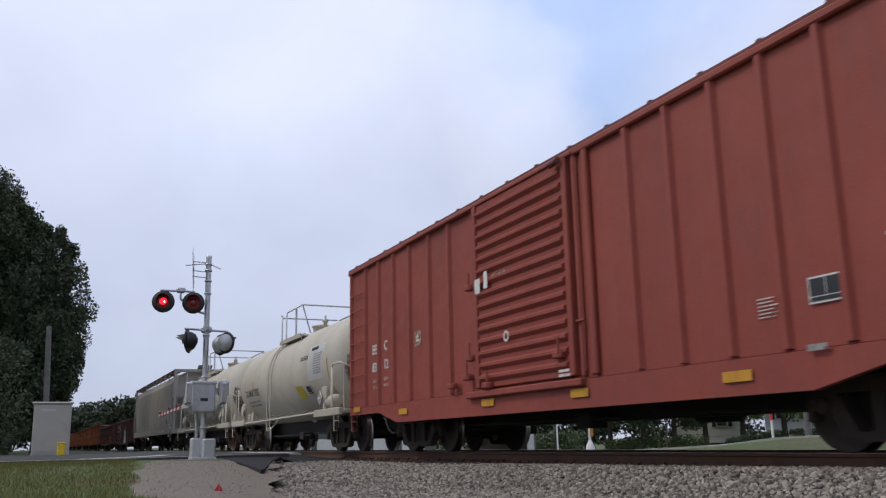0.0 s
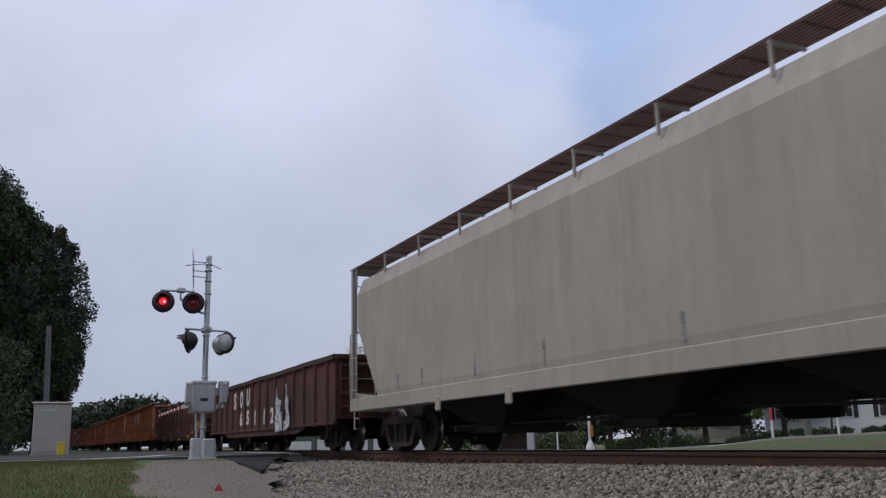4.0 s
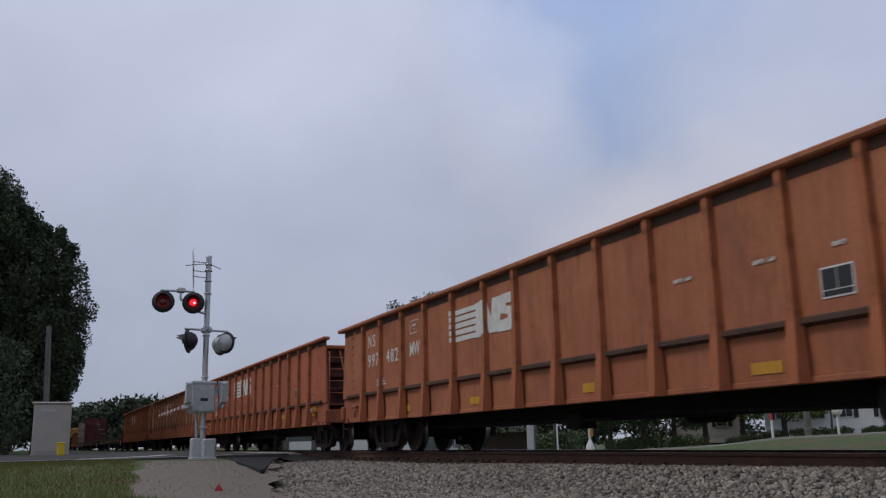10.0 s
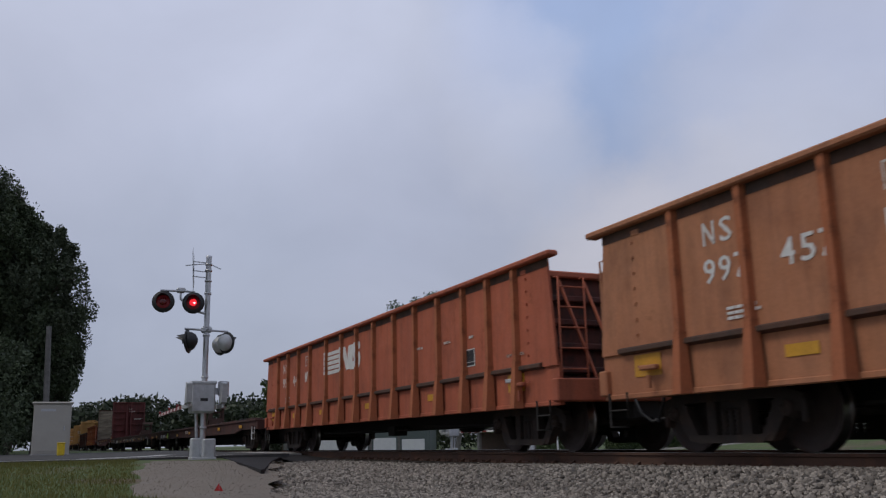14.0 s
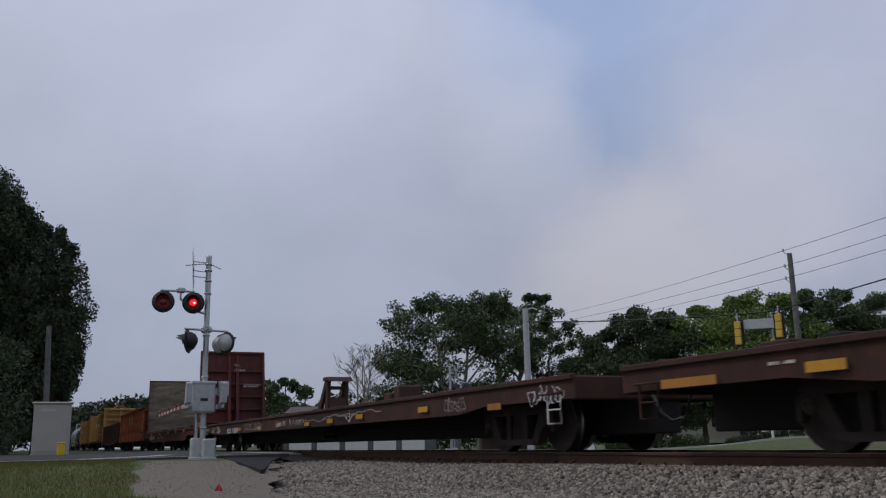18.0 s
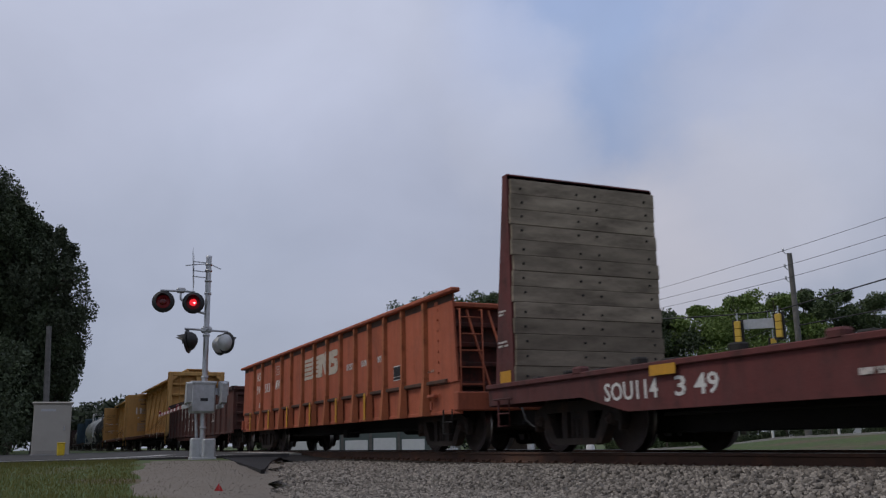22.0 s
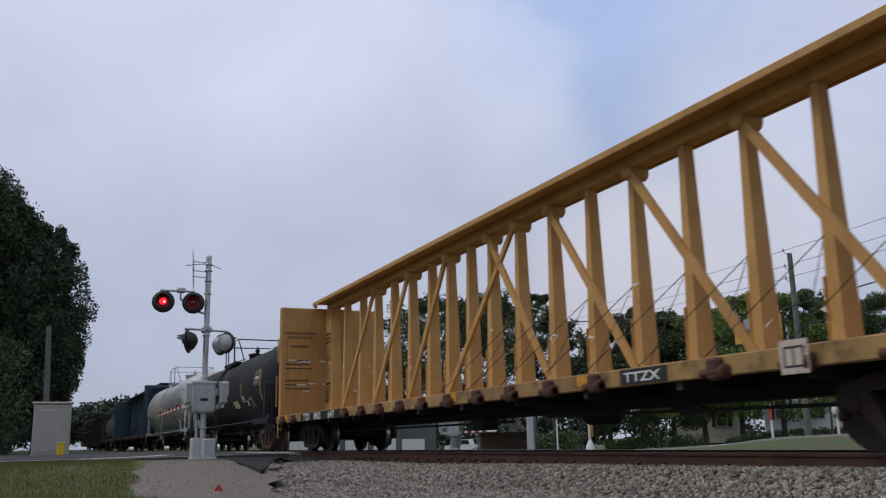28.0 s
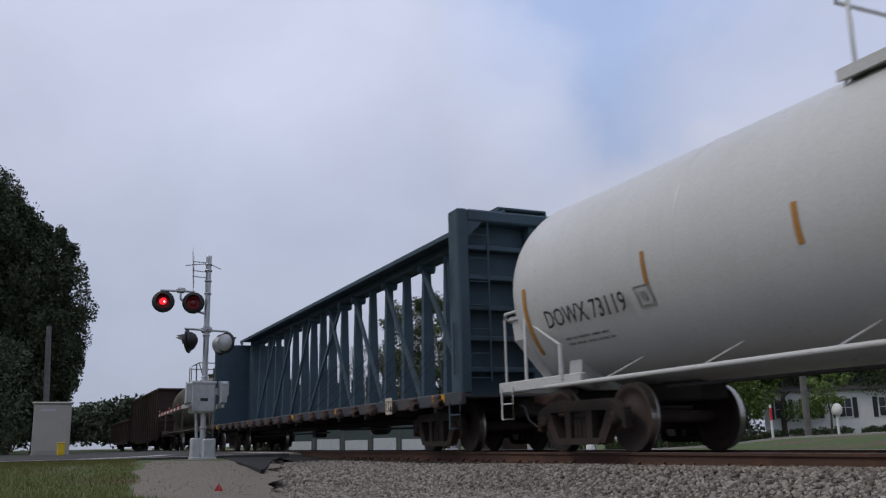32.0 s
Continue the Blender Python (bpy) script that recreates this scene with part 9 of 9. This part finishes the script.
def house(m, label, w, d, wall_h, roof_h, wins, gable_front=False, porch=False):
    hs = thing("house", label, "house", m, "houses beyond the road")
    part("wall", Geo().box(-w / 2, w / 2, 0, d, -0.6, wall_h, 0.02), M_SIDING, hs)
    g = Geo()
    for k in range(int(wall_h / 0.2)):
        g.prism([(-0.025, 0.2 * k), (-0.006, 0.2 * k + 0.19), (0.0, 0.2 * k + 0.19), (0.0, 0.2 * k)], "x", -w / 2, w / 2)
    part("siding", g, M_SIDING, hs)
    if gable_front:
        part("gable", Geo().prism([(-w / 2, wall_h), (w / 2, wall_h), (0, wall_h + roof_h)], "y", 0.02, d), M_SIDING, hs)
        g = Geo()
        for sx in (-1, 1):
            g.prism([(sx * (w / 2 + 0.35), wall_h - 0.22), (0, wall_h + roof_h), (0, wall_h + roof_h + 0.16), (sx * (w / 2 + 0.35), wall_h - 0.06)], "y", -0.35, d + 0.3)
        part("roof", g, M_ROOF, hs)
    else:
        g = Geo().prism([(-0.4, wall_h - 0.08), (d / 2, wall_h + roof_h), (d + 0.4, wall_h - 0.08), (d + 0.4, wall_h + 0.08), (d / 2, wall_h + roof_h + 0.18), (-0.4, wall_h + 0.08)], "x", -w / 2 - 0.3, w / 2 + 0.3)
        part("roof", g, M_ROOF, hs, "grey shingle roof")
        part("gable", Geo().prism([(0.05, wall_h), (d - 0.05, wall_h), (d / 2, wall_h + roof_h - 0.1)], "x", -w / 2, w / 2), M_SIDING, hs)
    for x, z, ww, hh in wins:
        window(hs, x, z, ww, hh, -0.03)
    if porch:
        part("door", Geo().box(-0.5, 0.5, -0.06, 0, -0.1, 2.0, 0.01), M_RED, hs)
        part("porch_step", Geo().box(-1.0, 1.0, -1.4, 0, -0.6, -0.1, 0.02), M_CONC, hs)
    return hs


house(pose(-49.5, 57.0, 0.5, 0, 0, 43), "long white sided house with black shutters and grey roof", 13.0, 8.0, 3.0, 2.2, [(-5.2, 0.9, 0.9, 1.4), (-3.0, 0.9, 0.9, 1.4), (-0.6, 0.9, 0.9, 1.4), (2.2, 0.9, 0.9, 1.4), (4.6, 0.9, 0.9, 1.4)], porch=False)
house(pose(-61.0, 52.6, 0.2, 0, 0, 50), "white gabled house with steep grey roof", 5.2, 6.0, 2.6, 2.4, [(-1.2, 0.8, 0.8, 1.3), (1.2, 0.8, 0.8, 1.3)], gable_front=True)
house(pose(-35.0, 66.0, 0.8, 0, 0, 36), "white sided house half hidden by shrubs", 11.0, 7.0, 3.0, 2.0, [(-3.6, 0.9, 0.9, 1.4), (-1.2, 0.9, 0.9, 1.4), (1.2, 0.9, 0.9, 1.4), (3.6, 0.9, 0.9, 1.4)])

# low sheds across the crossing
shed = thing("workshop", "low grey-green metal workshop with pale doors", "building", pose(-60.5, 20.8, -0.55, 0, 0, 62))
M_TEAL = plain("grey_green_metal_siding", (0.10, 0.125, 0.115), 0.6, vary=0.2)
part("wall", Geo().box(-5.2, 5.2, 0, 6, -0.2, 2.6, 0.02), M_TEAL, shed)
part("roof", Geo().prism([(-0.3, 2.6), (3, 3.4), (6.3, 2.6), (6.3, 2.7), (3, 3.5), (-0.3, 2.7)], "x", -5.4, 5.4), M_ROOF, shed)
for k in range(5):
    part("door", Geo().box(-4.8 + 2.0 * k, -3.2 + 2.0 * k, -0.04, 0, -0.1, 0.95 + 0.12 * (k % 2), 0.02), M_SIDING, shed, "pale roll-up door")
    part("post", Geo().box(-5.1 + 2.0 * k, -4.9 + 2.0 * k, -0.08, 0, -0.2, 2.6, 0.01), M_WOODP, shed)
hut = thing("carport", "small brown open carport by the far road", "carport", pose(-46.5, 25.2, -0.75, 0, 0, 60))
part("roof", Geo().prism([(-1.9, 1.35), (0, 1.75), (1.9, 1.35), (1.9, 1.42), (0, 1.85), (-1.9, 1.42)], "y", -1.2, 1.6), M_ROOF, hut)
for sx in (-1.6, 1.6):
    for y in (-1.0, 1.4):
        part("post", Geo().box(sx - 0.06, sx + 0.06, y - 0.06, y + 0.06, -0.1, 1.5), M_WOODP, hut)
part("back_wall", Geo().box(-1.6, 1.6, 1.4, 1.5, -0.1, 1.4), plain("brown_board_wall", (0.11, 0.08, 0.06), 0.9), hut)

# ---- poles, wires and traffic lights ----
pole = thing("steel_strain_pole", "pale galvanised strain pole for the traffic lights", "pole", pose(-43.3, 24.95, -0.7))
part("shaft", Geo().tube([(0, 0, -0.1), (0, 0, 8.15)], 0.20, 14, 0.16), M_ALU, pole)
part("base_plate", Geo().box(-0.3, 0.3, -0.3, 0.3, -0.1, 0.06, 0.01), M_STEEL, pole)
part("bracket", Geo().tube([(0, 0, 8.1), (0.3, 0.3, 8.15), (0.45, 0.5, 8.05)], 0.04, 8), M_STEEL, pole)


def wooden_pole(x, y, z, h, label):
    p = thing("utility_pole", label, "pole", pose(x, y, z))
    part("shaft", Geo().tube([(0, 0, -0.3), (0, 0, h)], 0.17, 12, 0.12), M_WOODP, p)
    for k, dz in enumerate((0.02, -0.75, -1.35)):
        g = Geo().tube([(0, 0, h + dz - 0.08), (-0.16, -0.12, h + dz), (-0.22, -0.16, h + dz + 0.14)], 0.02, 6)
        g.turn([(0.0, 0.04), (0.05, 0.06), (0.10, 0.04), (0.14, 0.05), (0.16, 0.0)], "z", 10, (-0.22, -0.16, h + dz + 0.10))
        part("insulator", g, M_STEEL, p)
    return p


wooden_pole(-31.0, 32.6, -0.4, 9.1, "tall grey wooden utility pole with three wires")
wooden_pole(-92.0, 53.7, -0.8, 15.2, "wooden utility pole among the trees")
wooden_pole(-3.0, 33.5, 0.2, 11.2, "wooden utility pole up the road")


def cable(name, label, a, b, sag, r=0.012, n=14):
    a, b = Vector(a), Vector(b)
    pts = [a.lerp(b, i / n) - Vector((0, 0, sag * 4 * (i / n) * (1 - i / n))) for i in range(n + 1)]
    return tagged(part(name, Geo().tube(pts, r, 5), M_BLACK), label, "wire", "overhead wires")


for dz in (0.0, -0.75, -1.35):
    cable("overhead_wire", "thin black overhead wire between poles", (-31.2, 32.45, 8.86 + dz), (-92.2, 53.55, 14.3 + dz), 0.35)
    cable("overhead_wire", "thin black overhead wire between poles", (-31.2, 32.45, 8.86 + dz), (-3.2, 33.3, 11.5 + dz), 0.35)
SPAN = ((-43.3, 24.95, 6.7), (-29.2, 27.3, 5.28), (-28.0, 28.5, 5.35), (-3.0, 33.4, 8.6))
for a, b in zip(SPAN, SPAN[1:]):
    cable("span_wire", "thick black span wire carrying traffic lights", a, b, 0.02 if a[0] > -28.5 or a[0] > -30 else 0.10, 0.03)
cable("span_wire", "lower black cable beside the utility pole", (-31.0, 32.6, 5.2), (-3.0, 33.4, 6.9), 0.3, 0.03)
M_SIGY = plain("yellow_signal_housing", (0.62, 0.40, 0.05), 0.5)


def traffic_light(x, y, z, turn_, label, up=0.34):
    t = thing("traffic_light", label, "traffic light", pose(x, y, z, 0, 0, turn_), "traffic lights on the span wire")
    part("backplate", Geo().box(-0.24, 0.24, -0.02, 0.0, -1.1, 0.06, 0.01), M_BLACK, t)
    for k in range(3):
        part("signal_section", Geo().box(-0.13, 0.13, -0.17, -0.02, -0.34 * (k + 1) + 0.01, -0.34 * k - 0.01, 0.02), M_SIGY, t, "yellow signal section seen from behind")
        part("visor", Geo().turn([(0.0, 0.11), (0.2, 0.11)], "y", 12, (0, 0.0, -0.34 * k - 0.17)), M_BLACK, t)
    part("hanger", Geo().tube([(0, -0.05, -0.02), (0, -0.05, up)], 0.03, 6), M_STEEL, t)
    return t


traffic_light(-29.2, 27.3, 4.98, 28, "yellow-backed traffic light hung from the span wire")
traffic_light(-28.05, 28.5, 5.20, 28, "yellow-backed traffic light hung from the span wire")
cable("span_wire", "black span wire across the far road", (-31.0, 32.6, 5.6), (-66.0, 52.0, 6.6), 0.35, 0.02)
traffic_light(-34.6, 34.6, 5.05, 60, "yellow traffic light further along the road", up=0.48)
sg = thing("street_sign", "grey back of a street sign on the span wire", "sign", pose(-28.66, 27.93, 4.62, 0, 0, 46))
part("panel", Geo().box(-0.62, 0.62, -0.01, 0.01, 0, 0.42, 0.01), M_ALU, sg)
part("hanger", Geo().tube([(-0.4, 0, 0.42), (-0.4, 0, 0.62)], 0.015, 6).tube([(0.4, 0, 0.42), (0.4, 0, 0.66)], 0.015, 6), M_STEEL, sg)


def marker_post(x, y, h, label, top=None, r=0.05):
    p = thing("marker_post", label, "post", pose(x, y, ground_z(x, y)))
    part("post", Geo().tube([(0, 0, -0.1), (0, 0, h)], r, 10), M_SIDING, p)
    if top == "band":
        part("band", Geo().tube([(0, 0, h * 0.55), (0, 0, h * 0.9)], r + 0.006, 10), M_RED, p)
    elif top == "disc":
        part("disc", Geo().turn([(-0.02, 0.0), (-0.02, 0.24), (0.02, 0.24), (0.02, 0.0)], "y", 20, (0.1, -0.08, h)), M_SIDING, p, "round white plate")
    elif top == "base":
        part("base", Geo().turn([(-0.1, 0.16), (0.25, 0.15), (0.45, 0.06), (0.5, 0.0)], "z", 14), M_SIDING, p)
        part("band", Geo().box(0.08, 0.20, -0.03, 0.03, 0.6, 1.0), M_AMBER, p)
    return p


marker_post(-27.1, 26.6, 1.35, "white marker post with a red band on the verge", "band")
marker_post(-25.4, 28.3, 1.0, "white post with a round plate on the verge", "disc")
marker_post(-27.5, 18.3, 1.55, "white post on a moulded base beside the far road", "base")
marker_post(-28.9, 17.8, 1.25, "thin pale post beside the far road", None, 0.03)

# pickup truck far along the crossing road
truck_car = thing("pickup_truck", "white pickup truck driving along the distant road", "truck")
g = Geo().prism([(-2.6, 0.45), (2.6, 0.45), (2.6, 1.0), (1.5, 1.08), (0.75, 1.75), (-0.75, 1.78), (-0.95, 1.1), (-2.6, 1.1)], "y", -0.92, 0.92)
part("body", g, M_SIDING, truck_car)
part("window", Geo().prism([(1.25, 1.12), (0.70, 1.66), (-0.68, 1.68), (-0.80, 1.14)], "y", -0.93, 0.93), M_PANE, truck_car)
for x in (-1.65, 1.65):
    for y in (-0.82, 0.82):
        wh = part("wheel", Geo().turn([(-0.12, 0.0), (-0.12, 0.36), (0.12, 0.36), (0.12, 0.0)], "y", 18, (x, y, 0.37)), M_BLACK, truck_car)
        part("rim", Geo().turn([(-0.13, 0.0), (-0.13, 0.2), (0.13, 0.2), (0.13, 0.0)], "y", 14, (x, y, 0.37)), M_ALU, wh)
part("bumper", Geo().box(2.58, 2.7, -0.9, 0.9, 0.45, 0.65, 0.03).box(-2.7, -2.58, -0.9, 0.9, 0.45, 0.65, 0.03), M_STEEL, truck_car)


# ---- what moves ----
def motions():
    """The train rolls along the track; wheels turn while their car is near; the crossing lights are lit by their material."""
    for car, s in CARS:
        walk(car, [(t, pose(along(s, t), TRACK_Y, 0)) for t in range(0, 33, 2)])
    for w, dx, s in WHEELS:
        t0 = max(0.0, 16 + (-34 - s) / 11.9)
        t1 = min(32.0, 16 + (9 - s) / 11.9)
        if t1 <= 0.0 or t0 >= 32.0:
            continue
        k0, k1 = math.ceil(t0 * FPS), math.floor(t1 * FPS)
        base = along(s, k0 / FPS)

        def spin(t):
            return pose(dx, 0, WHEEL_R, 0, math.degrees((along(s, t) - base) / WHEEL_R), 0)
        rows = [(k / FPS, spin(k / FPS)) for k in range(k0, k1 + 1)]
        if k0 > 0:
            rows.insert(0, (0.0, spin(k0 / FPS)))
        if k1 < 32 * FPS:
            rows.append((32.0, spin(k1 / FPS)))
        walk(w, rows)
    # the two lamps of the near signal flash in turn: each turns its lit face forward, then back
    for b, first in BULBS:
        lit = first == 0
        rows = [(0.0, 0 if lit else 180)]
        angle = rows[0][1]
        t = 0.47
        while t < 31.9:
            k = round(t * FPS)
            for i in range(1, 4):
                angle += 60
                rows.append(((k + i) / FPS, angle))
            t += 0.66
            rows.append((round(t * FPS) / FPS, angle)) if t < 31.9 else None
        rows.append((32.0, angle))
        walk(b, [(t, pose(0, -0.045, 0, 0, 0, a)) for t, a in rows])
    # the pickup drives along the far road
    walk(truck_car, [(t, pose(-105.5 - 9.0 * (t - 27.75), 54.5 - 9.2 * (t - 27.75), -1.35, 0, 0, 225.6)) for t in range(0, 33, 4)])


motions()
